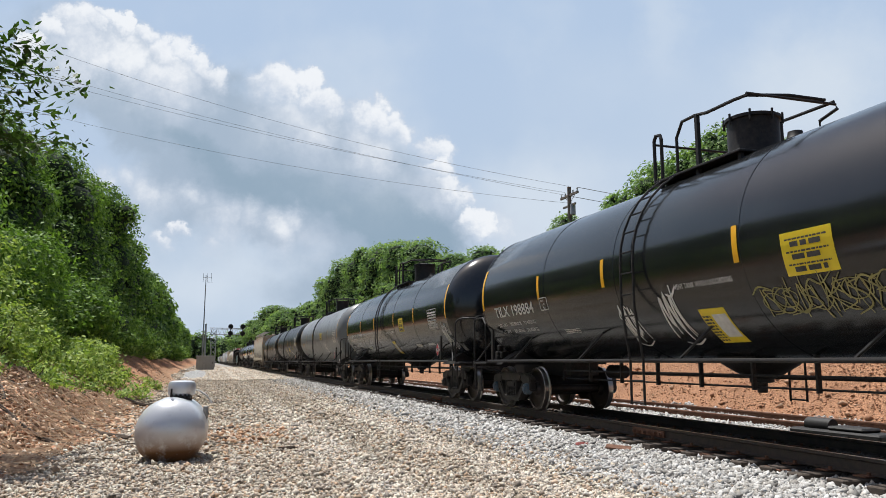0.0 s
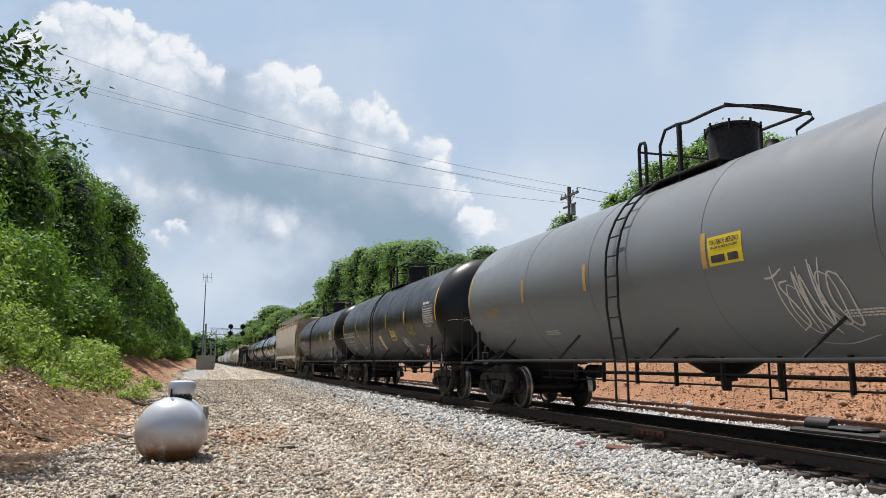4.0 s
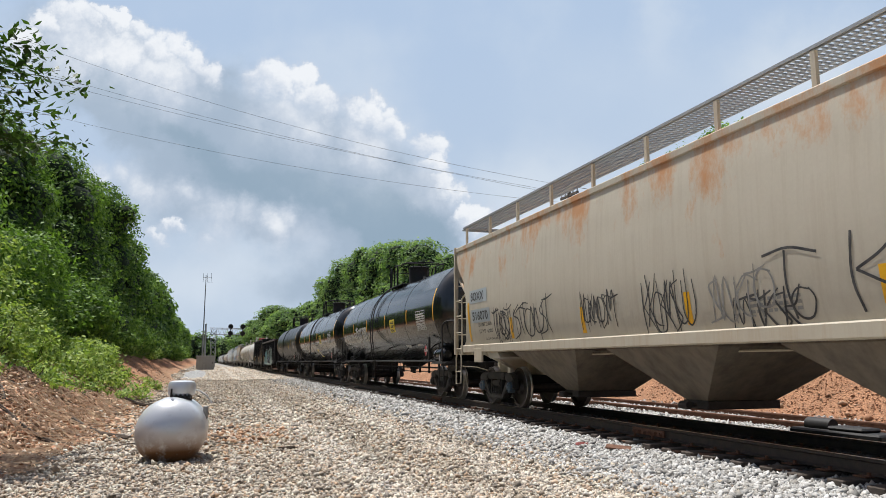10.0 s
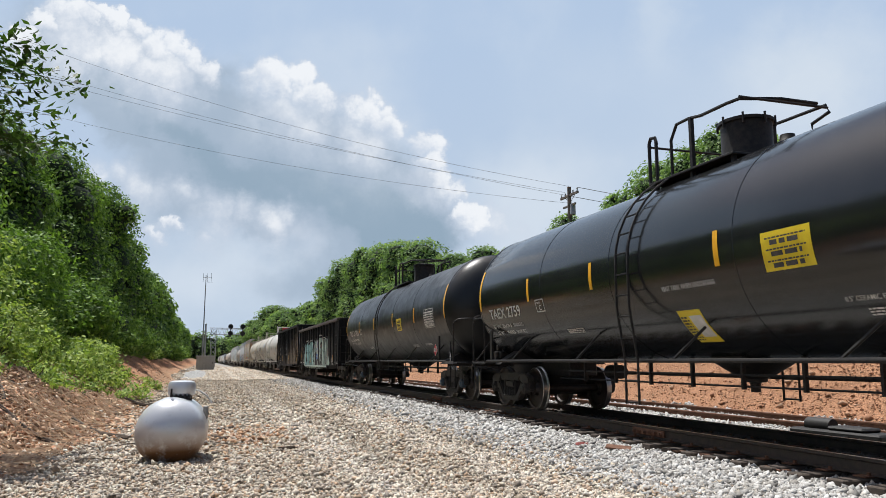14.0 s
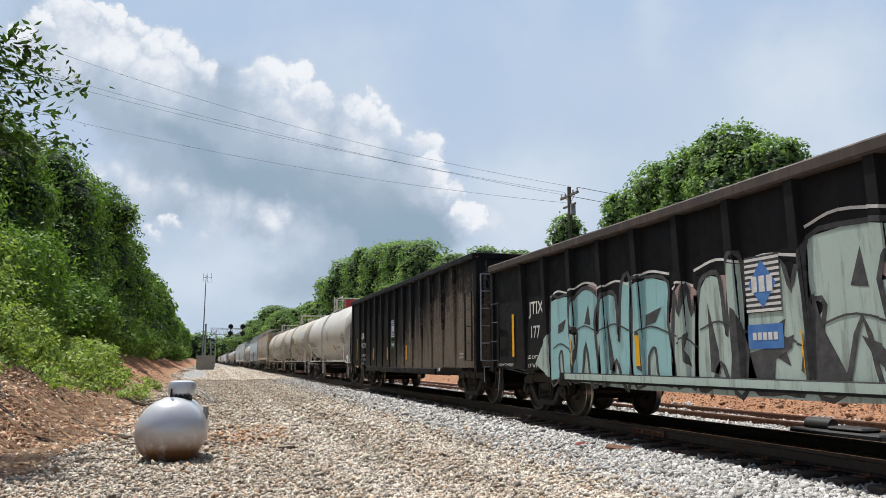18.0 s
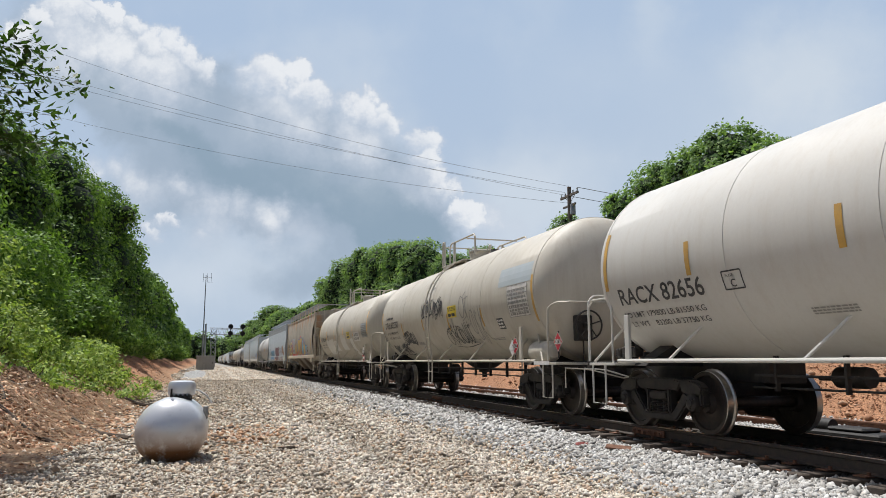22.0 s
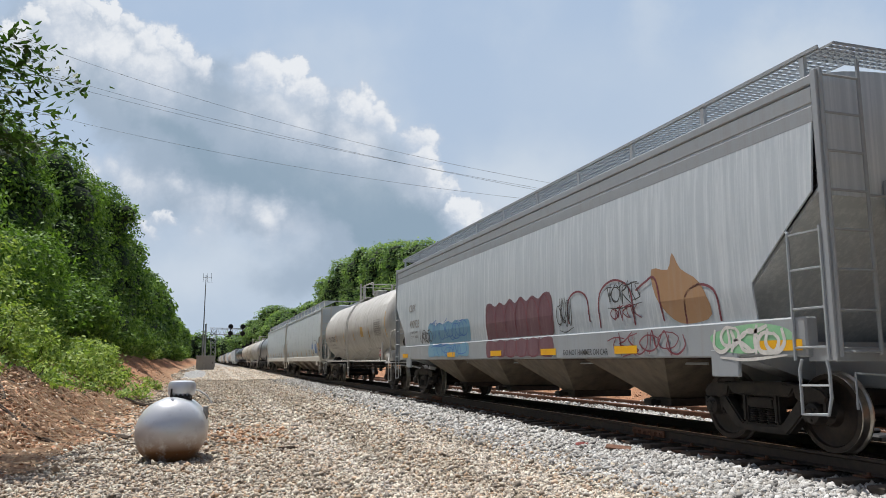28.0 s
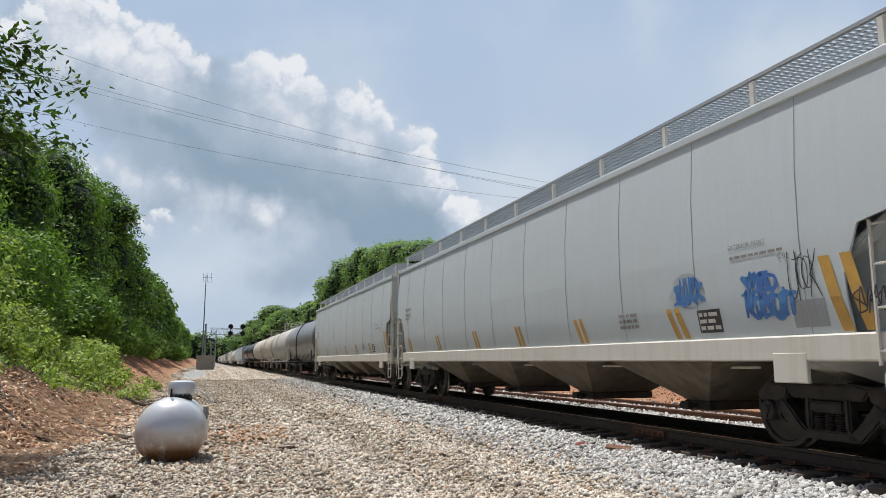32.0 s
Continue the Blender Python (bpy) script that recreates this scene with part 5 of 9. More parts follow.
# ---- cars that stay far off ----
def far_car(kind, length, paint, label, height=4.1):
    car = thing(kind + "_car", label, kind.replace("_", " ") + " car", group="far train cars")
    half = length / 2 - 0.55
    if kind == "tank":
        o = part("tank", once(("far shell", round(half, 1), paint.name), lambda: tank_shell_mesh(1.5, half - 0.75, 0.7, 1)), paint, car)
        o.location.z = 2.55
        part("walkway", box((-1.42, -half, 0.98), (1.42, half, 1.06)), BLACK_IRON, car)
        part("manway", lathe(bmesh.new(), [(0.45, 4.0), (0.45, 4.6), (0.0, 4.6)], XYZ, 12), BLACK_IRON, car)
        part("safety_rail", bar([(-1.0, -1.3, 4.0), (-1.0, -1.3, 4.9), (-1.0, 1.3, 4.9), (-1.0, 1.3, 4.0)], 0.03), BLACK_IRON, car)
    else:
        bm = prism(bmesh.new(), [(-1.45, 1.15), (-1.53, 1.5), (-1.53, height - 0.35), (-0.9, height), (0.9, height), (1.53, height - 0.35), (1.53, 1.5), (1.45, 1.15)], ALONG_Y, -half, half)
        part("body", bm, paint, car)
        part("running_board", box((-1.05, -half, height + 0.1), (-0.5, half, height + 0.2)), BLACK_IRON, car)
        part("discharge_bay", prism(bmesh.new(), [(-half + 3, 1.2), (half - 3, 1.2), (half - 4, 0.5), (-half + 4, 0.5)], ALONG_X, -1.2, 1.2), paint, car)
    for s in (-1, 1):
        bm = quad_box(bmesh.new(), (-1.05, s * (half - 1.5) - 1.2, 0.35), (1.05, s * (half - 1.5) + 1.2, 0.75))
        for e in (-1, 1):
            tube(bm, [(-0.83, s * (half - 1.5) + e * 0.89, 0.457), (0.83, s * (half - 1.5) + e * 0.89, 0.457)], 0.457, 14)
        part("truck", bm, TRUCK_IRON, car)
    return car


# ---- the train: each car with its truck centres along the train at 0 s ----
TRAIN = []


def travel(t):
    """How far the train has rolled: it gathers a little speed."""
    return 8.87 * t + 0.02375 * t * t - 0.00026 * t ** 3


def place(car, front, rear, k):
    """Couples a car in; k spreads its lettering along the side."""
    ob, side, end = car[:3]
    TRAIN.append((ob, (front + rear) / 2 + 0.07))
    cuts = [c / k for c in car[3]] if len(car) > 3 else ()
    return ob, lambda y, v, off: side(y * k, v, off), end, cuts, k


SHELL = "tank_car"
car_1 = place(tank_car(SHELL, "glossy black tank car with pale graffiti scrawls", 6.985, BLACK_GLOSS, BLACK_IRON, stripes=(4.43, 1.87, -1.44, -4.23), ladder_y=0.93, tag=CAP_BLUE, reach_k=0.984), 2.03, 16.00, 0.984)
car_2 = place(tank_car(SHELL, "glossy black tank car with yellow side stickers", 7.094, BLACK_GLOSS, BLACK_IRON, stripes=(-4.25, -1.54, 1.74, 4.47), ladder_y=0.75, reach_k=0.994), 20.15, 34.34, 0.994)
car_3 = place(tank_car(SHELL, "dull dark grey tank car with faded stripes", 7.134, GREY_TANK, BLACK_IRON, stripes=(-4.52, -1.61, 1.71, 4.42), stripe_mat=YELLOW_FADED, ladder_y=0.60, reach_k=1.004), 38.51, 52.78, 1.004)
car_4 = place(tank_car(SHELL, "satin black tank car with yellow stickers", 7.092, BLACK_SATIN, BLACK_IRON, stripes=(-4.05, -1.30, 1.81, 4.51), ladder_y=0.71, reach_k=1.013), 56.96, 71.15, 1.013)
car_5 = place(tank_car(SHELL, "satin black tank car with white lettering", 7.042, BLACK_SATIN, BLACK_IRON, stripes=(-4.35, -0.92, 1.84, 4.85), ladder_y=0.92, tag=CAP_BLUE, reach_k=1.021), 75.37, 89.45, 1.021)
HOP_ROUND = [(1.46, 1.47), (1.75, 1.53), (2.3, 1.58), (2.9, 1.58), (3.5, 1.55), (3.97, 1.50)]
car_6 = place(hopper("hopper_car", "rust-stained tan covered hopper car with black graffiti", 7.222, TAN_HOPPER, TAN_TRIM, HOP_ROUND, 4.25, (1.27, 1.46), 3, "round", GREY_TRIM, hand_wheel=True, reach_k=1.029), 93.31, 107.75, 1.029)
car_7 = place(tank_car(SHELL, "glossy black tank car with a white graffiti tag", 6.975, BLACK_GLOSS, BLACK_IRON, stripes=(-4.47, -1.26, 2.05, 4.89), reservoir=BLACK_GLOSS, ladder_y=0.52, reach_k=1.036), 112.17, 126.12, 1.036)
car_8 = place(tank_car(SHELL, "glossy black tank car with yellow and white stickers", 6.916, BLACK_GLOSS, BLACK_IRON, stripes=(-4.14, -1.21, 2.14, 4.79), ladder_y=0.94, reach_k=1.042), 130.36, 144.19, 1.042)
car_9 = place(tank_car(SHELL, "satin black tank car with plain sides", 6.951, BLACK_SATIN, BLACK_IRON, stripes=(4.63, 1.67, -1.47, -4.40), tag=CAP_BLUE, reach_k=1.047), 148.47, 162.37, 1.047)
car_10 = place(gondola("gondola_car", "black gondola car covered with pale blue graffiti", 6.545, BLACK_GON, 3.13, 0.72, 13, reach_k=1.051), 166.91, 180.00, 1.051)
car_11 = place(gondola("gondola_car", "tall black gondola car streaked with dried mud", 6.501, MUD_GON, 3.62, 0.72, 13, reach_k=1.055), 184.53, 197.53, 1.055)
car_12 = place(tank_car(SHELL, "white tank car with a red valve housing", 5.980, WHITE_TANK, TRUCK_IRON, rail_mat=WHITE_TANK, stripes=(-3.70, -1.11, 1.83, 4.45), stripe_mat=YELLOW_FADED, dome=RED_DOME, reservoir=WHITE_TANK, ladder_y=0.32, drop=-0.05, reach_k=1.058), 202.00, 213.96, 1.058)
car_13 = place(tank_car(SHELL, "cream tank car with black graffiti scrawls", 6.116, CREAM_TANK, TRUCK_IRON, rail_mat=CREAM_TANK, stripes=(-3.71, -1.06, 1.49, 4.05), stripe_mat=YELLOW_FADED, reservoir=CREAM_TANK, hand_wheel=True, ladder_y=0.52, drop=-0.40, reach_k=1.061), 218.27, 230.51, 1.061)
car_14 = place(tank_car(SHELL, "cream tank car with repainted white patches", 6.107, CREAM_TANK, TRUCK_IRON, rail_mat=CREAM_TANK, stripes=(-3.49, -1.04, 1.64, 4.25), ladder_y=0.13, drop=-0.07, reach_k=1.063), 234.90, 247.12, 1.063)
car_15 = place(hopper("hopper_car", "rusty tan covered hopper car with bright graffiti", 6.621, STREAKED_HOPPER, TAN_TRIM, HOP_ROUND, 4.25, (1.27, 1.46), 3, "round", GREY_TRIM, overhang=1.42, reach_k=1.064), 251.46, 264.70, 1.064)
HOP_FLAT = [(1.54, 1.50), (1.9, 1.55), (2.6, 1.57), (3.3, 1.55), (4.13, 1.50)]
car_16 = place(hopper("hopper_car", "streaked grey covered hopper car with coloured graffiti", 7.762, GREY_HOPPER, GREY_TRIM, HOP_FLAT, 4.35, (1.10, 1.54), 4, "angled", GREY_TRIM, bands=2, board_z=4.56, reach_k=1.066), 269.12, 284.64, 1.066)
car_17 = place(tank_car(SHELL, "dirty white tank car with peeling grimy paint", 6.603, DIRTY_WHITE, TRUCK_IRON, rail_mat=DIRTY_WHITE, stripes=(-4.24, -0.88, 1.71, 4.04), stripe_mat=YELLOW_FADED, reservoir=DIRTY_WHITE, hand_wheel=True, ladder_y=0.24, drop=-0.3, reach_k=1.066), 288.96, 302.17, 1.066)
HOP_PALE = [(1.34, 1.47), (1.7, 1.54), (2.4, 1.58), (3.2, 1.57), (4.08, 1.50)]
car_18 = place(hopper("hopper_car", "pale grey covered hopper car with blue graffiti", 8.152, PALE_HOPPER, PALE_TRIM, HOP_PALE, 4.3, (1.05, 1.34), 4, "step", GREY_TRIM, ribs=10, reach_k=1.066), 306.42, 322.72, 1.066)
car_19 = place(hopper("hopper_car", "pale grey covered hopper car with a clean side", 8.143, PALE_HOPPER, PALE_TRIM, HOP_PALE, 4.3, (1.05, 1.34), 4, "step", GREY_TRIM, ribs=10, reach_k=1.064), 327.20, 343.48, 1.064)

car_20 = place(tank_car(SHELL, "dusty black tank car with streaked sides", 6.270, GREY_TANK, BLACK_IRON, stripes=(-3.19, 0.00, 3.19), stripe_mat=YELLOW_FADED, reach_k=1.063), 347.95, 360.49, 1.063)
car_21 = place(tank_car(SHELL, "grimy cream tank car", 6.152, DIRTY_WHITE, TRUCK_IRON, rail_mat=DIRTY_WHITE, stripes=(-3.18, 0.00, 3.18), stripe_mat=YELLOW_FADED, reach_k=1.061), 364.95, 377.25, 1.061)
car_22 = place(tank_car(SHELL, "grimy cream tank car", 6.137, CREAM_TANK, TRUCK_IRON, rail_mat=CREAM_TANK, stripes=(-3.17, 0.00, 3.17), stripe_mat=YELLOW_FADED, reach_k=1.058), 381.70, 393.98, 1.058)

FAR = ["tank c", "tank k", "tank k", "hopper g", "hopper p", "tank c", "tank w", "hopper p", "hopper t", "tank k"]
FAR_PAINT = {"k": (BLACK_SATIN, "black"), "c": (CREAM_TANK, "cream"), "d": (DIRTY_WHITE, "dirty white"), "w": (WHITE_TANK, "white"), "g": (GREY_HOPPER, "grey"), "p": (PALE_HOPPER, "pale grey"), "t": (TAN_HOPPER, "tan")}
rng = random.Random(5)
pos = 396.2
for k in range(34):
    kind, colour = (FAR[k] if k < len(FAR) else rng.choice(FAR)).split()
    length = 17.2 if kind == "tank" else 19.0
    mat_, word = FAR_PAINT[colour]
    TRAIN.append((far_car(kind, length, mat_, word + (" tank car far down the train" if kind == "tank" else " hopper car far down the train")), pos + length / 2))
    pos += length


def motions():
    """The train rolls towards the camera, wheels turning."""
    for car, s in TRAIN:
        walk(car, [(t, pose(TRACK_X, s - travel(t), RAIL_Z)) for t in range(33)])
    walk(*BACKDROP)
    step = 1.0 / 15.0
    for w, y in WHEELSETS:
        walk(w, [(k * step, pose(0, y, WHEEL_R, math.degrees(travel(k * step) / WHEEL_R), 0, 0)) for k in range(481)])


# ---- plants ----
def leaf_material(name, dark, light, rough=0.5, through_light=0.35):
    m, nt, sh = material(name)
    geo = nt.nodes.new("ShaderNodeNewGeometry")
    tint = ramp(nt, geo.outputs["Random Per Island"], 0.0, 1.0, (*dark, 1), (*light, 1))
    big = noise_of(nt, 0.5, 4)
    col = blend(nt, 0.55, tint, ramp(nt, big, 0.32, 0.68, (0.42, 0.48, 0.36, 1), (1.3, 1.25, 1.08, 1)), "MULTIPLY")
    nt.links.new(col, sh.inputs["Base Color"])
    sh.inputs["Roughness"].default_value = rough
    sh.inputs["Specular IOR Level"].default_value = 0.22
    tr = nt.nodes.new("ShaderNodeBsdfTranslucent")
    warm = blend(nt, 1.0, col, (1.15, 1.25, 0.55), "MULTIPLY")
    nt.links.new(warm, tr.inputs["Color"])
    mix = nt.nodes.new("ShaderNodeMixShader")
    mix.inputs[0].default_value = through_light
    nt.links.new(sh.outputs[0], mix.inputs[1])
    nt.links.new(tr.outputs[0], mix.inputs[2])
    nt.links.new(mix.outputs[0], nt.nodes["Material Output"].inputs["Surface"])
    return m


LEAF_VINE = leaf_material("vine_leaves", (0.04, 0.095, 0.02), (0.24, 0.39, 0.085), 0.58, through_light=0.36)
LEAF_DARK = leaf_material("dark_tree_leaves", (0.025, 0.055, 0.014), (0.06, 0.12, 0.028))
LEAF_BRIGHT = leaf_material("bright_weed_leaves", (0.10, 0.19, 0.04), (0.50, 0.61, 0.19), 0.6, through_light=0.34)
LEAF_FAR = leaf_material("far_tree_leaves", (0.10, 0.185, 0.075), (0.30, 0.43, 0.18), 0.6, through_light=0.45)
BARK = plain("grey_brown_bark", (0.11, 0.085, 0.06), 0.95, 0.0, (0.06, 0.05, 0.04), 8.0)
# near-black hull colour, stands in for the shade between leaves
SHADE_CORE = plain("leaf_shade_core", (0.014, 0.028, 0.009), 0.9, 0.0, (0.022, 0.042, 0.013), 3.0)
RNG = np.random.default_rng(11)


def leaves_mesh(name, pts, out, size, droop=0.35, slim=0.62, mat=None):
    """Many small folded leaves: pts (n, 3), each facing roughly along out (n, 3)."""
    n = len(pts)
    nrm = out + RNG.normal(0, 0.55, (n, 3))
    nrm[:, 2] += 0.6
    nrm /= np.linalg.norm(nrm, axis=1, keepdims=True)
    tip = RNG.normal(0, 1, (n, 3))
    tip[:, 2] -= droop * 2
    tip -= nrm * np.sum(tip * nrm, axis=1, keepdims=True)
    tip /= np.linalg.norm(tip, axis=1, keepdims=True) + 1e-9
    side = np.cross(nrm, tip)
    s = (size * RNG.uniform(0.6, 1.35, n))[:, None]
    co = np.empty((n, 4, 3))
    co[:, 0] = pts - tip * s * 0.5
    co[:, 1] = pts + side * s * slim * 0.5 - nrm * s * 0.10
    co[:, 2] = pts + tip * s * 0.55 - nrm * s * 0.08
    co[:, 3] = pts - side * s * slim * 0.5 - nrm * s * 0.10
    me = bpy.data.meshes.new(name)
    me.vertices.add(n * 4)
    me.vertices.foreach_set("co", co.reshape(-1))
    me.loops.add(n * 4)
    me.loops.foreach_set("vertex_index", np.arange(n * 4, dtype=np.int32))
    me.polygons.add(n)
    me.polygons.foreach_set("loop_start", np.arange(0, n * 4, 4, dtype=np.int32))
    me.update(calc_edges=True)
    if mat:
        me.materials.append(mat)
    return me


def lobes_points(lobes, density):
    """Points on the outside of a union of ellipsoids (x, y, z, rx, ry, rz), ragged."""
    pts, outs = [], []
    L = np.array(lobes)
    for i, (x, y, z, rx, ry, rz) in enumerate(lobes):
        n = int(density * 4 * math.pi * ((rx * ry) ** 1.6 / 3 + (rx * rz) ** 1.6 / 3 + (ry * rz) ** 1.6 / 3) ** (1 / 1.6))
        d = RNG.normal(0, 1, (n, 3))
        d /= np.linalg.norm(d, axis=1, keepdims=True)
        rough = 1.0 + 0.16 * np.sin(d[:, 0] * 7 + i * 1.7) * np.sin(d[:, 1] * 6 + i) + 0.12 * np.sin(d[:, 2] * 9 + 2 * i) + 0.13 * np.sin(d[:, 0] * 17 + i) * np.sin(d[:, 1] * 15 + 2 * i) * np.sin(d[:, 2] * 16) + RNG.normal(0, 0.08, n)
        p = np.array((x, y, z)) + d * np.array((rx, ry, rz)) * rough[:, None]
        keep = np.sin(d[:, 0] * 9 + 2 * i) * np.sin(d[:, 1] * 8 + i) * np.sin(d[:, 2] * 10 + 3 * i) > -0.33 - 0.3 * RNG.random(n)
        for j, (a, b, c, ra, rb, rc) in enumerate(lobes):
            if j != i:
                keep &= np.sum(((p - L[j, :3]) / (L[j, 3:] * 0.86)) ** 2, axis=1) > 1
        pts.append(p[keep])
        outs.append(d[keep])
    return np.concatenate(pts), np.concatenate(outs)


# added hull within the leaves; its dark colour paints deep shade into the gaps
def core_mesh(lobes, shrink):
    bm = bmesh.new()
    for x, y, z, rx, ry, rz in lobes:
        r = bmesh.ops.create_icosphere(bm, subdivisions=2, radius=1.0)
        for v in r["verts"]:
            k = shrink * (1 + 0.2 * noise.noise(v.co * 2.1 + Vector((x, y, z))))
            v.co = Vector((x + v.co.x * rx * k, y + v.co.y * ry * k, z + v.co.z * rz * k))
    return mesh_of(bm, "leaf_shade_core", True, 60)


def limb(bm, a, b, r0, r1, rng, n=5):
    pts = []
    for i in range(n + 1):
        t = i / n
        p = Vector(a).lerp(Vector(b), t)
        w = 0.06 * (Vector(b) - Vector(a)).length * math.sin(t * math.pi)
        pts.append(p + Vector((rng.uniform(-w, w), rng.uniform(-w, w), 0)))
    rings = []
    for i, p in enumerate(pts):
        rr = r0 + (r1 - r0) * i / n
        rings.append([bm.verts.new((p.x + rr * math.cos(k * math.tau / 7), p.y + rr * math.sin(k * math.tau / 7), p.z)) for k in range(7)])
    for q, s in zip(rings, rings[1:]):
        for k in range(7):
            bm.faces.new((q[k], q[(k + 1) % 7], s[(k + 1) % 7], s[k]))


def tree(name, label, x, y, top, width, density, leaf, mat, seed, lobes_n=14, low=0.25, depth=None, category="tree", group="", shrink=0.72, droop=0.35, tufts=0):
    rng = random.Random(seed)
    base = ground_z(x, y)
    h = top - base
    depth = depth or width
    t = thing(name, label, category, pose(x, y, base), group)
    lobes = []
    for k in range(lobes_n):
        f = low + (0.94 - low) * (k + 0.5) / lobes_n
        spread = math.sin(math.pi * min(1.0, 0.25 + 0.72 * f)) ** 0.7
        a = k * 2.4 + rng.uniform(-0.4, 0.4)
        rr = rng.uniform(0.25, 0.62) * spread
        s = rng.uniform(0.75, 1.2)
        rz = min(h * 0.16 * s, h * (1.0 - f) + 0.2)
        lobes.append((math.cos(a) * rr * width / 2, math.sin(a) * rr * depth / 2, h * f, width * 0.24 * s, depth * 0.24 * s, rz))
    for k in range(tufts):
        x_, y_, z_, rx, ry, rz = lobes[rng.randrange(lobes_n // 3, lobes_n)]
        a, e, f = rng.uniform(0, math.tau), rng.uniform(-0.2, 1.0), rng.uniform(0.28, 0.5)
        lobes.append((x_ + rx * 0.95 * math.cos(a) * math.cos(e), y_ + ry * 0.95 * math.sin(a) * math.cos(e), min(z_ + rz * 0.95 * math.sin(e), h - rz * f), rx * f, ry * f, rz * f * 1.1))
    pts, out = lobes_points(lobes, density)
    crown = part("crown", leaves_mesh("crown", pts, out, leaf, droop), mat, t)
    part("leaf_shade_core", core_mesh(lobes, shrink), SHADE_CORE, t)
    bm = bmesh.new()
    limb(bm, (0, 0, -0.3), (rng.uniform(-0.3, 0.3), 0, h * 0.6), 0.035 * h * 0.5 + 0.05, 0.06, rng)
    for q in lobes[::3]:
        limb(bm, (0, 0, h * rng.uniform(0.2, 0.45)), q[:3], 0.08, 0.025, rng, 4)
    part("trunk", bm, BARK, t, smooth=True)
    return t


VINE = "dense green tree overgrown with climbing vines"
for k, (x, y, top, w, d) in enumerate([(-12.5, 20.5, 11.0, 7, 8), (-10.4, 27, 11.4, 7, 8), (-9.0, 33, 11.2, 6.0, 8), (-8.2, 40.5, 11.8, 6.6, 9), (-7.4, 49, 12.0, 6.4, 9), (-7.2, 58, 11.0, 6, 10), (-6.8, 68, 9.4, 5.6, 11),
                                       (-6.8, 80, 10.2, 5.6, 13), (-7.0, 95, 11.0, 6, 15), (-7.2, 113, 10.5, 6, 18), (-7.4, 135, 10, 6, 22), (-7.5, 160, 10, 6, 26), (-7.5, 190, 10, 6, 30), (-7.5, 225, 10, 6, 34)]):
    near = y < 75
    tree("tree", VINE, x, y, top, w, 78 if y < 55 else (40 if near else 10), 0.165 if y < 55 else (0.23 if near else 0.46), LEAF_VINE, 100 + k, 26, 0.06, d, group="trees on the bank", tufts=18 if y < 60 else 8)
for k, (x, y, top, w) in enumerate([(23.4, 25.6, 10.9, 3.6), (23, 28.2, 12.2, 5.0), (23.2, 31.2, 11.9, 4.4), (23.2, 34.6, 11.9, 4.2), (23.4, 38.0, 11.2, 3.6), (21.3, 41.6, 10.4, 3.0), (22.5, 46, 8.6, 5), (21.8, 51, 9.4, 5.5), (21.5, 57, 10.6, 4.5), (21, 63.5, 10.9, 5.5), (22, 66, 9.5, 6),
                                    (21.3, 75.7, 14.0, 7), (21.4, 84, 15.2, 7), (21.5, 94, 16.4, 8), (21.2, 104, 17.3, 8), (20.8, 121, 17.9, 8), (20.6, 136, 16.5, 8), (21, 152, 13.5, 9), (21, 168, 14.0, 9), (21, 205, 15.0, 14), (21, 235, 16.0, 14), (21, 261, 20.2, 16), (21, 316, 18.2, 20), (21, 400, 16.5, 24)]):
    tree("tree", "leafy green tree on top of the clay bank", x, y, top, w, 75 if y < 65 else (22 if y < 125 else 7), 0.19 if y < 65 else (0.32 if y < 125 else 0.6), LEAF_FAR, 200 + k, 22, 0.12, group="trees behind the train", shrink=0.62, droop=0.05, tufts=16 if y < 130 else 6)


# ---- writing, stickers and graffiti on the cars (near side) ----
def write(car, text, y, v, h, mat, width=None, off=0.006, bold=0.004, name="lettering"):
    """Lettering with its left end at y and its base at v."""
    bm = words(text, h, bold * h / 0.22)
    if width:
        w = max(q.co.x for q in bm.verts)
        for q in bm.verts:
            q.co.x *= width / w
    return part(name, laid(bm, car[1], y, v, off), mat, car[0])


def bars(car, y, v, rows, mat, seed=1, name="small_print"):
    return part(name, laid(text_bars(rows, seed), car[1], y, v), mat, car[0])


def sticker(car, y, v, w, h, mat, name="sticker", label="", ink=None, seed=3, lines=4, off=0.005):
    p = part(name, laid(rect(w, h), car[1], y, v, off), mat, car[0], label)
    if ink:
        line = h / (lines * 1.75 + 0.8)
        bm = text_bars([(w * (0.85 - 0.12 * (k % 2)), line) for k in range(lines)], seed)
        bmesh.ops.translate(bm, verts=bm.verts, vec=(w * 0.08, line * 0.8, 0))
        part("small_print", laid(bm, car[1], y, v, off + 0.004), ink, p)
    return p


def data_panel(car, y, v, w, h, mat, back=None, ink=None):
    if back:
        p = part("data_panel", laid(rect(w, h), car[1], y, v, 0.005), back, car[0], "pale inspection panel with rows of small print")
        part("panel_grid", laid(grid_frame(w, h, 4, 7, 0.012), car[1], y, v, 0.009), mat, p)
    else:
        p = part("data_panel", laid(grid_frame(w, h, 4, 7, 0.014), car[1], y, v, 0.006), mat, car[0], "white stencilled inspection grid")
    bm = text_bars([(w * 0.9, h / 14)] * 7, 8)
    bmesh.ops.translate(bm, verts=bm.verts, vec=(w * 0.05, h * 0.05, 0))
    part("small_print", laid(bm, car[1], y, v, 0.010), mat, p)


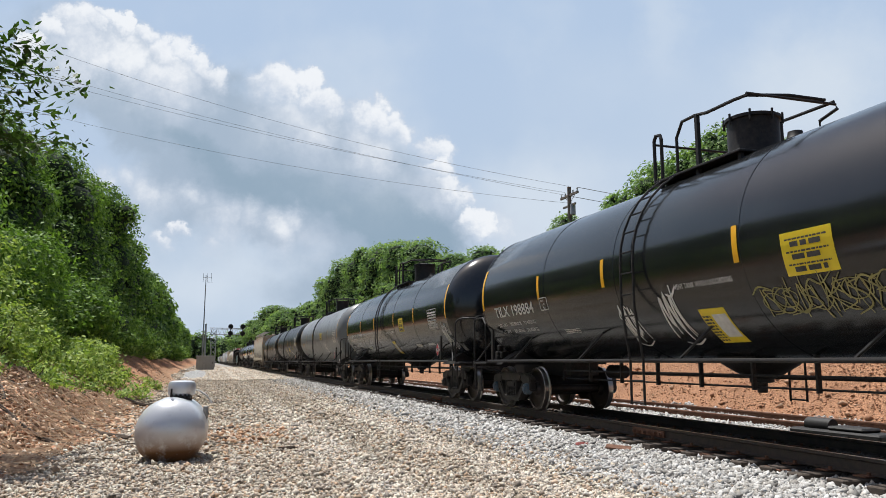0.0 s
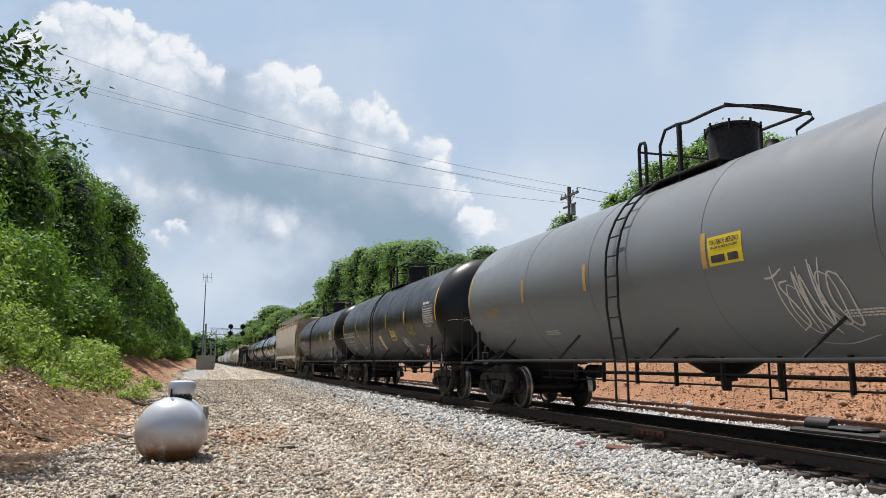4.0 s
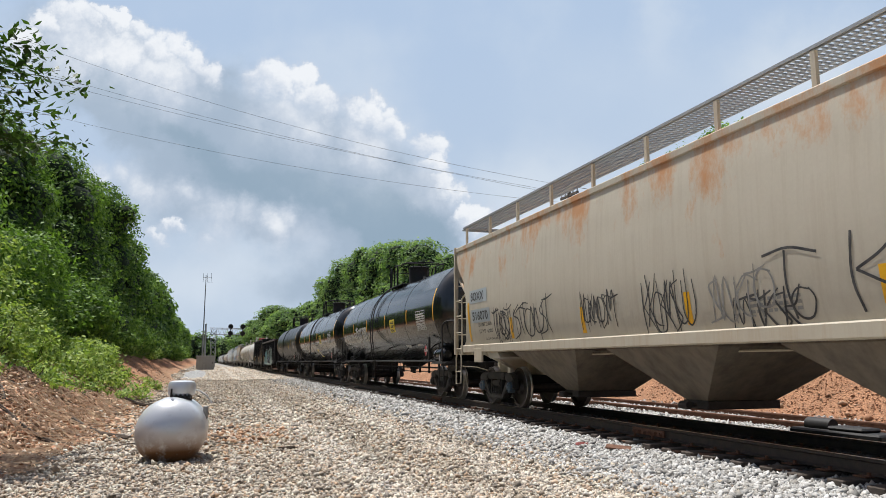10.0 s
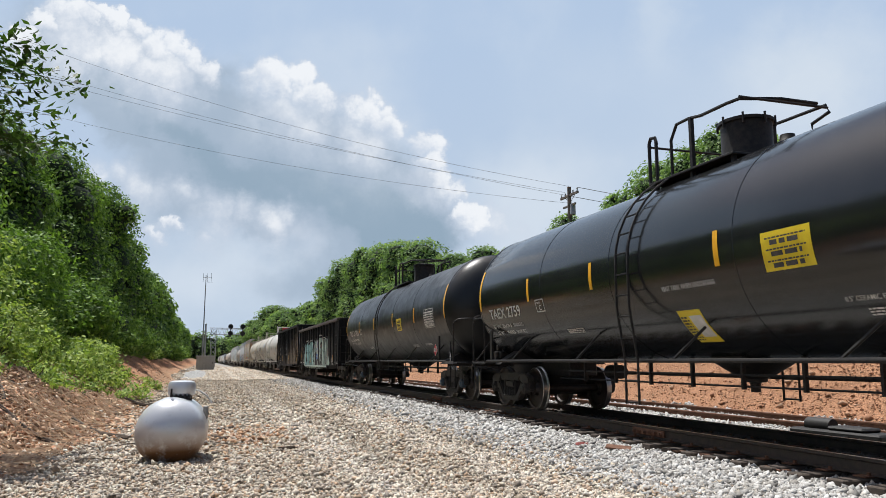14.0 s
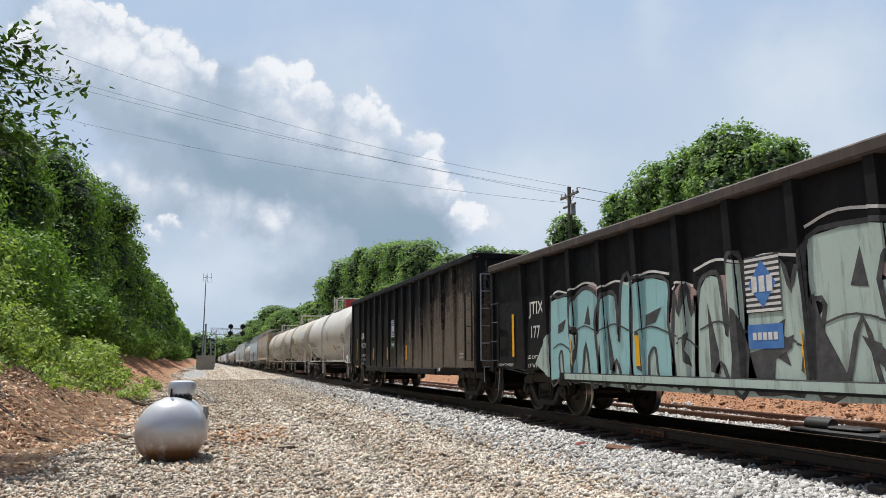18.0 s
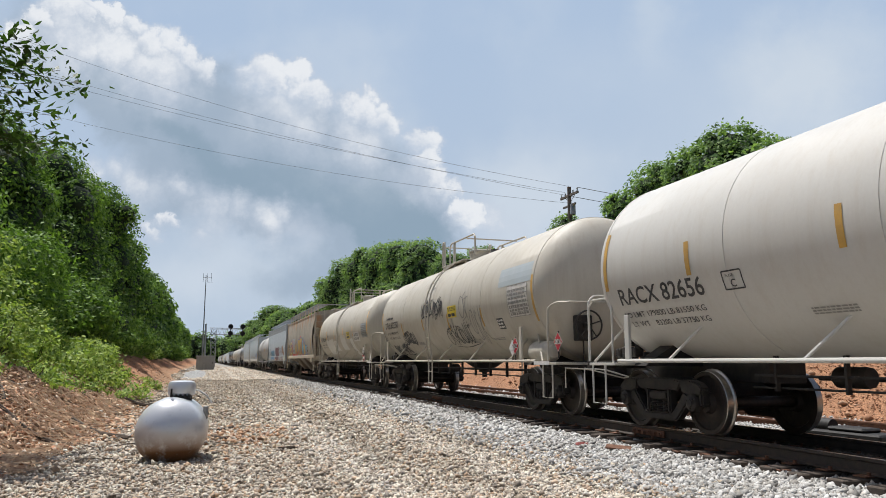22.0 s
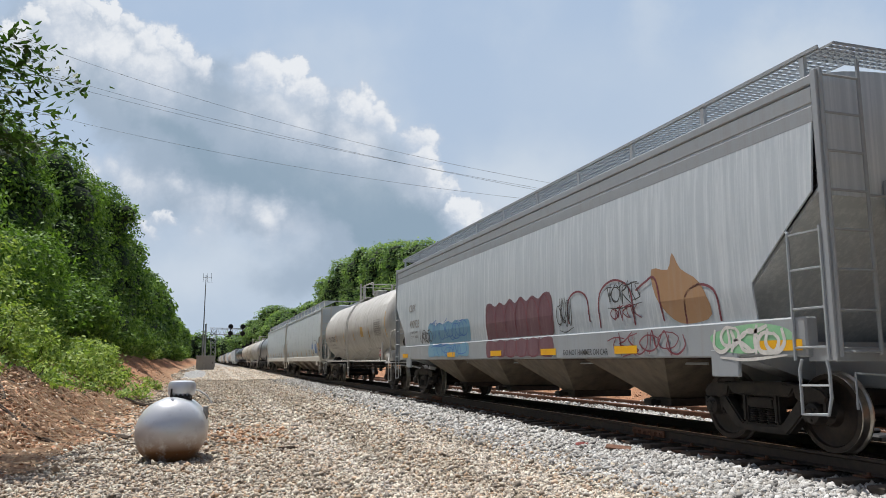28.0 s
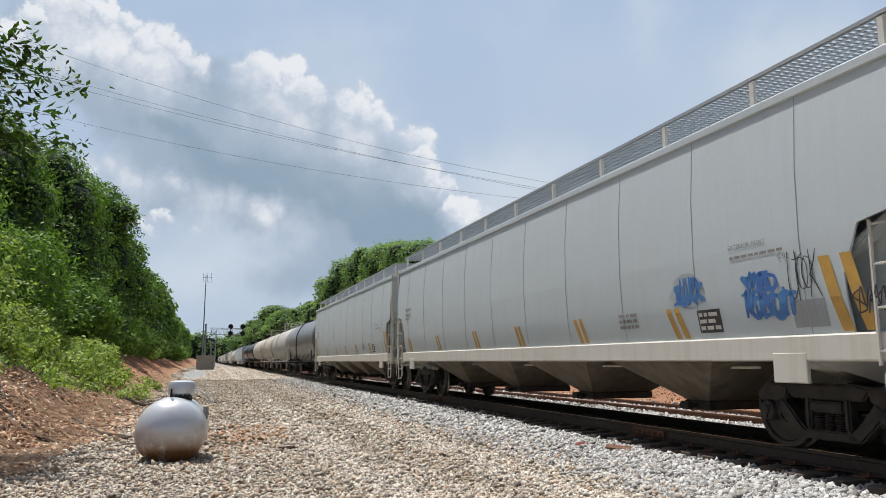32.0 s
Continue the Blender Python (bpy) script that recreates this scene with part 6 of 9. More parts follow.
def plate_box(car, y, v, w, h, mat):
    p = part("plate_mark", laid(grid_frame(w, h, 1, 1, 0.02), car[1], y, v), mat, car[0])
    bm = words("C", h * 0.42, 0.002)
    bmesh.ops.translate(bm, verts=bm.verts, vec=(w * 0.34, h * 0.12, 0))
    part("lettering", laid(bm, car[1], y, v), mat, p)
    bm = words("PLATE", h * 0.15, 0.001)
    bmesh.ops.translate(bm, verts=bm.verts, vec=(w * 0.16, h * 0.68, 0))
    part("lettering", laid(bm, car[1], y, v), mat, p)


def spray(car, bm, y, v, mat, label="", off=0.007, cuts=()):
    """Paint sprayed on a side: each stroke that stands alone is a part of its own."""
    first = None
    todo = set(bm.verts)
    strokes = []
    while todo:
        q = todo.pop()
        seen, edge = {q}, [q]
        while edge:
            for e in edge.pop().link_edges:
                for w in e.verts:
                    if w in todo:
                        todo.discard(w)
                        seen.add(w)
                        edge.append(w)
        strokes.append(seen)
    strokes.sort(key=lambda c: min(q.co.x for q in c))
    for seen in strokes:
        one = bmesh.new()
        twin = {q: one.verts.new(q.co) for q in seen}
        for f in {f for q in seen for f in q.link_faces}:
            one.faces.new([twin[q] for q in f.verts])
        o = part("graffiti", laid(one, car[1], y, v, off, cuts), mat, car[0], label)
        first = first or o
    return first


def mark_tank(car, mark, number, y, v, h, ink, width, row1, row2, plate_y=None):
    write(car, mark + " " + number, y, v, h, ink, width)
    write(car, row1, y + 0.02, v - 0.23, h * 0.36, ink, width * 0.95, bold=0.001)
    write(car, row2, y - 0.05, v - 0.40, h * 0.36, ink, width * 0.9, bold=0.001)
    if plate_y is not None:
        plate_box(car, plate_y, v + 0.02, 0.34, 0.24, ink)


def emergency(car, y, v, w, h):
    """Yellow notice: two printed lines, then the bars of a call number."""
    p = sticker(car, y, v, w, h, SIGN_YELLOW, "emergency_sticker", "yellow emergency notice with black print")
    if h > 0.40:
        for k in range(3):
            low = h * (0.08 + 0.29 * k)
            for size, dv, wide, seed, name in ((0.12, 0.0, 0.62, 5 + k, "call_number"), (0.04, 0.155, 0.82, 9 + k, "small_print")):
                bm = text_bars([(w * wide, h * size)], seed)
                bmesh.ops.translate(bm, verts=bm.verts, vec=(w * (1 - wide) / 2, low + h * dv, 0))
                part(name, laid(bm, car[1], y, v, 0.009), BLACK_INK, p)
        return
    for text, z, size, wide in (("FOR CHEMICAL EMERGENCY", 0.72, 0.17, 0.88), ("SPILL, LEAK, FIRE, EXPOSURE OR ACCIDENT", 0.58, 0.07, 0.8)):
        bm = words(text, h * size, 0.002)
        far = max(q.co.x for q in bm.verts)
        for q in bm.verts:
            q.co.x = q.co.x * w * wide / far + w * (1 - wide) / 2
            q.co.y += h * z
        part("lettering", laid(bm, car[1], y, v, 0.009), BLACK_INK, p)
    bm = text_bars([(w * 0.8, h * 0.26)], 5)
    bmesh.ops.translate(bm, verts=bm.verts, vec=(w * 0.08, h * 0.10, 0))
    part("call_number", laid(bm, car[1], y, v, 0.009), BLACK_INK, p)


def yellow_notices(car, y1, v1, w1, h1, y2=None, v2=None, w2=0.36, h2=0.60):
    emergency(car, y1, v1, w1, h1)
    if y2 is not None:
        p = sticker(car, y2, v2, w2, h2, SIGN_YELLOW, "instruction_sticker", "yellow and white notice with dense print")
        part("white_panel", laid(flat_rect(bmesh.new(), w2 * 0.42, h2 * 0.2, w2 * 0.95, h2 * 0.85), car[1], y2, v2, 0.009), WHITE_INK, p)
        part("small_print", laid(text_bars([(w2 * 0.3, h2 * 0.05)] * 9, 4), car[1], y2 - 0.02, v2 + 0.05, 0.010), BLACK_INK, p)


def common_tank(car, half_tc, ink, number="1987", white=False, seed=1):
    placard(car[0], (-half_tc + 0.42) * car[4], 1.38, number, white)
    bars(car, -half_tc + 3.6, -1.12, [(0.62, 0.022)] * 3, ink, seed)
    bars(car, -half_tc + 2.2, -1.08, [(0.7, 0.024)] * 2, ink, seed + 3)
    bars(car, half_tc - 3.2, -1.05, [(0.6, 0.022)] * 3, ink, seed + 5)
    p = part("shoe_notice", box((-1.445, -half_tc * car[4] - 1.25, 0.985), (-1.435, -half_tc * car[4] - 0.55, 1.055)), BLACK_INK if ink is WHITE_INK else WHITE_INK, car[0])


# black tank cars
mark_tank(car_1, "TILX", "198884", 7.0, -0.52, 0.23, WHITE_INK, 2.15, "LD LMT   205900LB   93400KG", "LT WT     80100LB   36300KG", 4.5)
data_panel(car_1, -5.9, -0.55, 0.9, 0.6, WHITE_INK)
yellow_notices(car_1, -2.25, -0.55, 0.76, 0.50, -0.35, -1.45, 0.55, 0.62)
write(car_1, "VENT TANK WHEN UNLOADING", -0.05, -0.50, 0.075, WHITE_INK, 1.25, bold=0.002)
spray(car_1, scrawl(0.5, 0.75, 3, 0.035, 4), 1.75, -1.3, WHITE_INK, "white sprayed scrawl")
spray(car_1, scrawl(0.55, 0.8, 2, 0.045, 9), 0.5, -1.3, WHITE_INK, "white sprayed scrawl")
OLIVE_SPRAY = plain("thin_olive_yellow_spray", (0.34, 0.30, 0.10), 0.6, 0.0, (0.16, 0.145, 0.06), 4.0)
spray(car_1, scrawl(2.1, 0.5, 8, 0.022, 21), -1.55, -1.08, OLIVE_SPRAY, "dull yellow sprayed scrawl")
spray(car_1, scrawl(1.9, 0.36, 6, 0.018, 23), -1.7, -1.0, OLIVE_SPRAY, "dull yellow sprayed scrawl")
mark_tank(car_2, "CTCX", "731426", 7.03, -0.52, 0.20, WHITE_INK, 2.1, "LD LMT   206600 LB   93700 KG", "LT WT     79400 LB   36000 KG", 4.7)
data_panel(car_2, -5.92, -0.58, 0.88, 0.6, WHITE_INK)
yellow_notices(car_2, -2.29, -0.50, 0.62, 0.46, -0.57, -1.40, 0.40, 0.58)
spray(car_2, scrawl(0.5, 0.85, 4, 0.03, 6), -7.05, -1.25, WHITE_INK, "white sprayed scrawl")
spray(car_2, scrawl(0.5, 0.85, 3, 0.03, 16), 7.75, -1.15, WHITE_INK, "white sprayed scrawl")
write(car_2, "VENT TANK WHEN UNLOADING", -0.2, -0.50, 0.07, WHITE_INK, 1.2, bold=0.002)
write(car_3, "NATX", 6.6, -0.5, 0.2, YELLOW_FADED, 0.8)
data_panel(car_3, -6.17, -0.53, 1.0, 0.62, WHITE_INK)
yellow_notices(car_3, -1.7, -0.27, 0.65, 0.38)
spray(car_3, scrawl(1.1, 1.0, 5, 0.025, 12), -2.6, -1.35, WHITE_INK, "thin white sprayed scrawl")
bars(car_3, 6.0, -0.75, [(1.1, 0.06)] * 2, GREY_INK)
mark_tank(car_4, "CTCX", "302331", 7.55, -0.43, 0.235, WHITE_INK, 2.55, "LD LMT   206900LB   93800 KG", "LT WT     79100LB   35900 KG", 4.3)
data_panel(car_4, -6.28, -0.37, 1.03, 0.52, WHITE_INK)
bars(car_4, -6.29, 0.22, [(0.7, 0.07)], WHITE_INK, 2)
write(car_4, "CTCX 302331", -6.35, -0.48, 0.07, WHITE_INK, 0.7, bold=0.002)
yellow_notices(car_4, -1.72, -0.78, 0.75, 0.36, 0.22, -1.15, 0.45, 0.62)
spray(car_4, scrawl(0.75, 0.85, 3, 0.035, 31), -3.1, -1.45, WHITE_INK, "white sprayed cartoon scrawl")
spray(car_4, scrawl(0.85, 0.38, 4, 0.05, 33), -4.2, -0.66, OLIVE_SPRAY, "dull yellow sprayed scrawl")
spray(car_4, scrawl(1.0, 0.42, 6, 0.02, 35), 6.4, -1.3, WHITE_INK, "white sprayed tag")
mark_tank(car_5, "TILX", "312321", 6.76, -0.39, 0.235, WHITE_INK, 1.9, "LD LMT   207100 LB   93950 KG", "LT  WT     78900 LB   35750 KG", 4.62)
data_panel(car_5, -5.86, -0.36, 1.0, 0.5, WHITE_INK)
sticker(car_5, -2.5, -0.34, 0.66, 0.33, SIGN_YELLOW, "emergency_sticker", "dull yellow emergency notice", BLACK_INK, 5, 4)
sticker(car_5, -5.4, -1.05, 0.3, 0.38, GREY_INK, "notice", "grey printed notice", WHITE_INK, 6, 6)
spray(car_5, scrawl(1.3, 0.34, 5, 0.03, 41), -4.2, -1.35, WHITE_INK, "white sprayed tag")
spray(car_5, scrawl(1.0, 0.4, 4, 0.03, 43), -1.9, -1.3, BLUE_SPRAY, "faint blue sprayed tag")
for c, h, n in ((car_1, 7.1, 2), (car_2, 7.135, 3), (car_3, 7.1, 4), (car_4, 7.0, 5), (car_5, 6.9, 6), (car_7, 6.73, 7), (car_8, 6.65, 8), (car_9, 6.64, 9)):
    common_tank(c, h, WHITE_INK, "1987", False, n)
mark_tank(car_7, "TAEX", "2774", 6.53, -0.54, 0.25, WHITE_INK, 1.75, "LD LMT   206400LB   93600 KG", "LT WT     79600LB   36100 KG")
data_panel(car_7, -5.45, -0.53, 0.98, 0.58, WHITE_INK)
yellow_notices(car_7, -2.0, -0.48, 0.70, 0.46)
spray(car_7, scrawl(2.3, 0.62, 6, 0.075, 52), 4.3, -0.72, WHITE_INK, "thick white sprayed tag")
plate_box(car_7, 4.62, -0.50, 0.30, 0.24, WHITE_INK)
mark_tank(car_8, "TAEX", "2759", 6.8, -0.54, 0.23, WHITE_INK, 1.7, "LD LMT   206400LB   93600 KG", "LT WT     79600LB   36100 KG", 4.3)
data_panel(car_8, -5.19, -0.51, 0.99, 0.56, WHITE_INK)
yellow_notices(car_8, -1.96, -0.46, 0.74, 0.47, 0.0, -1.42, 0.50, 0.60)
write(car_8, "VENT TANK WHEN UNLOADING", 0.12, -0.50, 0.07, WHITE_INK, 1.15, bold=0.002)
write(car_8, "0.5\" CERAMIC FIBER", -2.85, -0.92, 0.06, WHITE_INK, 0.62, bold=0.001)
mark_tank(car_9, "TILX", "317936", 6.55, -0.38, 0.235, WHITE_INK, 1.9, "LD LMT   206600 LB   93700 KG", "LT  WT     79400 LB   36000 KG", 4.3)
data_panel(car_9, -5.3, -0.5, 0.95, 0.55, WHITE_INK)
yellow_notices(car_9, -2.0, -0.46, 0.6, 0.42)



def head_mark(car, mark, ink, x=-0.15, z=0.42, r=1.52, cz=2.55, head=0.72):
    """Small lettering on the tank's leading head."""
    half = car[2]
    face = lambda u, v, off: (u, -(half + head * math.sqrt(max(0.02, 1 - (u * u + v * v) / (r * r)))) - off, cz + v)
    bm = words(mark, 0.11, 0.003)
    for q in bm.verts:
        q.co = face(x + q.co.x, z + q.co.y, 0.008)
    part("lettering", bm, ink, car[0])
    for n, seed in ((2, 3), (4, 9)):
        bm = text_bars([(0.55, 0.05 if n == 2 else 0.035)] * n, seed)
        for q in bm.verts:
            q.co = face(x + q.co.x, (z - 0.22 if n == 2 else -0.45) + q.co.y, 0.008)
        part("small_print", bm, ink, car[0])


for c, word in ((car_1, "TILX"), (car_2, "CTCX"), (car_3, "NATX"), (car_4, "CTCX"), (car_5, "TILX"), (car_7, "TAEX"), (car_8, "TAEX"), (car_9, "TILX")):
    head_mark(c, word, YELLOW_FADED if c is car_3 else WHITE_INK)
for c, word in ((car_12, "RACX"), (car_13, "UTLX"), (car_14, "TILX"), (car_17, "TELX")):
    head_mark(c, word, BLACK_INK)

# tan hopper with black scrawls
sticker(car_6, 7.40, 2.46, 1.15, 0.32, PATCH_GREY, "repaint_patch", "blue-grey repainted patch")
sticker(car_6, 7.30, 1.98, 1.2, 0.32, PATCH_GREY, "repaint_patch", "blue-grey repainted patch")
write(car_6, "SOXX", 7.31, 2.52, 0.20, BLACK_INK, 0.86, 0.012)
write(car_6, "516070", 7.23, 2.04, 0.20, BLACK_INK, 1.02, 0.012)
write(car_6, "LD LMT 224000", 6.88, 1.88, 0.085, BLACK_INK, 0.85, bold=0.002)
write(car_6, "LT WT   62000", 6.84, 1.72, 0.085, BLACK_INK, 0.85, bold=0.002)
write(car_6, "2 INCH HF COMP SHOES", 6.5, 1.55, 0.05, BLACK_INK, 0.75, bold=0.001)
sticker(car_6, 7.56, 1.54, 0.12, 0.95, YELLOW, "reflective_stripe", "yellow reflective stripe")
sticker(car_6, -6.60, 1.54, 0.12, 0.95, YELLOW, "reflective_stripe", "yellow reflective stripe")
for y in (4.98, 1.86, -1.06, -4.11):
    sticker(car_6, y, 1.54, 0.13, 0.45, YELLOW, "reflective_stripe", "yellow reflective stripe")
for y, v, w, h, n, t, s in ((5.7, 1.5, 2.8, 0.8, 7, 0.03, 61), (1.85, 1.62, 1.25, 0.6, 6, 0.025, 62), (0.0, 1.45, 1.3, 0.85, 5, 0.025, 63), (-1.5, 1.5, 1.25, 0.65, 4, 0.03, 64), (-1.95, 1.38, 1.3, 0.5, 4, 0.03, 65), (-4.7, 1.5, 1.1, 0.75, 3, 0.03, 67), (6.0, 1.5, 0.9, 0.75, 3, 0.035, 68)):
    spray(car_6, scrawl(w, h, n, t, s), y, v, GREY_INK if s == 64 else BLACK_INK, "black sprayed scrawl")
for pts in ([(0.1, 0.75), (0.5, 0.8), (0.9, 0.7)], [(0.45, 0.78), (0.42, 0.4), (0.5, 0.0)], [(1.35, 0.85), (1.3, 0.4), (1.38, 0.02)], [(2.1, 0.95), (1.7, 0.62), (1.36, 0.45)], [(1.36, 0.45), (1.75, 0.25), (2.2, 0.1), (2.5, 0.2)]):
    spray(car_6, ribbon(bmesh.new(), smooth_line(pts, 5), 0.032), -2.5, 1.52, BLACK_INK, "black sprayed stroke")
bars(car_6, -2.3, 1.62, [(0.8, 0.04)] * 3, GREY_INK, 4)
bars(car_6, -5.6, 1.95, [(0.7, 0.05)] * 3, GREY_INK, 5)
sticker(car_6, -4.95, 1.62, 0.35, 0.26, BLACK_INK, "inspection_plate", "black inspection plate", WHITE_INK, 3, 3)
sticker(car_6, -6.0, 1.6, 0.35, 0.3, WHITE_INK, "notice", "white paper notice", BLACK_INK, 9, 5)

# gondolas
E10 = car_10[3]
write(car_10, "JTIX", 5.95, 2.0, 0.25, WHITE_INK, 0.64)
write(car_10, "177", 5.93, 1.52, 0.24, WHITE_INK, 0.45)
write(car_10, "LD LMT   217800", 6.06, 1.10, 0.075, WHITE_INK, 1.0, bold=0.002)
write(car_10, "LT WT      68200", 6.04, 0.93, 0.075, WHITE_INK, 1.0, bold=0.002)
write(car_10, "2 INCH HF COMP SHOES", -6.72, 0.92, 0.07, WHITE_INK, 0.9, bold=0.002)
write(car_10, "2 INCH HF COMP SHOES", 7.6, 0.95, 0.06, WHITE_INK, 0.8, bold=0.002)
plate = part("capacity_grid", laid(grid_frame(0.45, 0.32, 2, 2, 0.03), car_10[1], -5.65, 0.91), WHITE_INK, car_10[0])
for y, v in ((6.8, 1.15), (4.22, 0.98), (2.13, 0.98), (-0.95, 0.93), (-4.0, 0.95), (-6.0, 1.1)):
    sticker(car_10, y, v, 0.11, 0.9 if abs(y) > 5 else 0.46, YELLOW, "reflective_stripe", "yellow reflective stripe", off=0.02)
GLYPHS = {
    "block": ([(0.0, 0.0), (0.03, 0.95), (0.45, 1.02), (0.95, 0.97), (0.90, 0.55), (0.98, 0.0), (0.62, 0.05), (0.55, 0.30), (0.42, 0.28), (0.36, 0.02)], [(0.38, 0.55), (0.62, 0.58), (0.72, 0.72), (0.40, 0.66)]),
    "arrow": ([(0.02, 0.0), (0.18, 0.52), (0.0, 0.60), (0.05, 0.94), (0.55, 1.0), (0.98, 0.90), (0.80, 0.62), (0.96, 0.0), (0.70, 0.0), (0.52, 0.42), (0.34, 0.0)], [(0.44, 0.62), (0.60, 0.84), (0.66, 0.60)]),
    "wedge": ([(0.0, 0.05), (0.10, 0.80), (0.30, 0.98), (0.52, 0.90), (0.60, 0.45), (0.74, 1.0), (1.0, 1.02), (0.94, 0.0), (0.68, 0.0), (0.50, 0.22), (0.30, 0.0)], [(0.28, 0.72), (0.44, 0.30), (0.50, 0.10), (0.30, 0.12)]),
    "crown": ([(0.0, 0.0), (0.06, 0.78), (0.22, 1.03), (0.42, 0.70), (0.66, 1.05), (0.80, 0.72), (1.0, 0.92), (0.95, 0.06), (0.55, 0.0)], [(0.46, 0.50), (0.64, 0.55), (0.60, 0.36), (0.72, 0.18), (0.50, 0.24)]),
}


def filled(points):
    bm = bmesh.new()
    f = bm.faces.new([bm.verts.new((*p, 0)) for p in points])
    bmesh.ops.triangulate(bm, faces=[f])
    return bm


def ragged_band(w, h, seed, teeth=14):
    """A wide sprayed ground with an uneven top."""
    rng = random.Random(seed)
    top = [(w * k / teeth + rng.uniform(-0.1, 0.1), h * rng.uniform(0.62, 1.04)) for k in range(1, teeth)]
    return filled(smooth_line([(0, 0), (w, 0), (w - 0.05, h * 0.7)] + top[::-1] + [(0.05, h * 0.8)], 3, True))


def scalloped(w, h, n, seed, low=True):
    """A filled patch with rounded lobes along its top (and foot)."""
    rng = random.Random(seed)
    top = [(w * (k + 0.5 * q) / n, h * (0.90 if q == 0 else rng.uniform(0.98, 1.05))) for k in range(n) for q in (0, 1)]
    foot = [(w * (k + 0.5 * q) / n, h * ((0.06 if q == 0 else rng.uniform(-0.03, 0.02)) if low else 0.0)) for k in range(n) for q in (0, 1)]
    return filled(smooth_line(foot + [(w, h * 0.06)] + [(w, h * 0.9)] + top[::-1], 3, True))


rng = random.Random(31)
SILL_10 = (car_10[0], lambda y, v, off: (-(1.57 + off), y * car_10[4], v))
spray(SILL_10, rect(8.7, 0.10), 4.4, 0.735, MINT_SPRAY, "weathered mint sprayed band", 0.004)
spray(car_10, ragged_band(9.3, 1.15, 70, 17), 5.02, 0.725, MINT_SPRAY, "weathered mint sprayed background", 0.006, E10)
for y, v, w, h, sd in ((1.35, 0.74, 0.75, 1.45, 78), (0.62, 1.55, 0.8, 0.62, 77), (-1.1, 1.75, 0.75, 0.62, 71), (-2.0, 1.7, 0.8, 0.75, 76), (-3.5, 0.9, 1.0, 1.2, 75), (3.75, 1.9, 0.6, 0.5, 74)):
    spray(car_10, blot(w, h, sd, 9), y, v, PINK_SPRAY, "dull pink sprayed patch", 0.008, E10)
u = 5.0
for kind, w, h, mat in (("block", 0.82, 1.5, AQUA_SPRAY), ("arrow", 0.95, 1.55, AQUA_SPRAY), ("wedge", 0.95, 1.48, AQUA_SPRAY), ("block", 1.05, 1.52, AQUA_SPRAY), ("crown", 0.5, 1.3, MINT_SPRAY), ("wedge", 0.95, 1.5, MINT_SPRAY),
                        ("crown", 0.95, 1.45, MINT_SPRAY), ("arrow", 1.2, 1.75, MINT_SPRAY), ("block", 1.05, 1.6, MINT_SPRAY), ("wedge", 1.0, 1.5, MINT_SPRAY)):
    shape, hole = GLYPHS[kind]
    pts = [(a * w, b * h) for a, b in shape]
    pts = [(a + rng.uniform(-0.04, 0.04), b + rng.uniform(-0.05, 0.05)) for a, b in pts]
    spray(car_10, filled(pts), u, 0.735, mat, "pale aqua graffiti letter", 0.011, E10)
    loop = smooth_line(pts, 3, True)
    spray(car_10, ribbon(bmesh.new(), loop + loop[:2], rng.uniform(0.045, 0.075)), u, 0.735, BLACK_INK, "black graffiti outline", 0.014, E10)
    spray(car_10, filled([(a * w + rng.uniform(-0.03, 0.03), b * h) for a, b in hole]), u, 0.735, BLACK_INK, "black graffiti shape", 0.014, E10)
    k = rng.uniform(0.3, 0.6)
    spray(car_10, ribbon(bmesh.new(), smooth_line([(w * 0.02, h * (1.0 + 0.02)), (w * k, h * 1.08), (w * 0.95, h * 1.02)], 4), 0.035), u, 0.735, WHITE_INK, "white graffiti highlight", 0.012, E10)
    spray(car_10, ribbon(bmesh.new(), smooth_line([(w * 0.1, h * k), (w * 0.5, h * (k + 0.06)), (w * 1.05, h * (k - 0.05))], 4), 0.025), u, 0.735, BLACK_INK, "thin black graffiti line", 0.016, E10)
    u -= w + rng.uniform(-0.03, 0.03)
for y, v, pts in ((0.15, 0.72, [(0, 0.1), (0.12, 1.0), (0.2, 0.95), (0.42, 0.2), (0.5, 0.0)]), (-0.15, 0.85, [(0, 0.0), (0.05, 0.3), (0.35, 0.36), (0.75, 0.5), (0.7, 0.35), (0.45, 0.22), (0.42, 0.0)]), (-1.0, 0.8, [(0, 0.15), (0.2, 1.0), (0.3, 0.6), (0.62, 0.0), (0.2, 0.02)]),
                  (-1.75, 0.76, [(0, 0.55), (0.15, 0.3), (0.5, -0.02), (0.65, 0.0), (0.25, 0.45)]), (2.2, 0.9, [(0, 0.55), (0.16, 0.6), (0.2, 0.0), (0.05, 0.05)])):
    spray(car_10, filled(pts), y, v, BLACK_INK, "black graffiti shape", 0.017, E10)


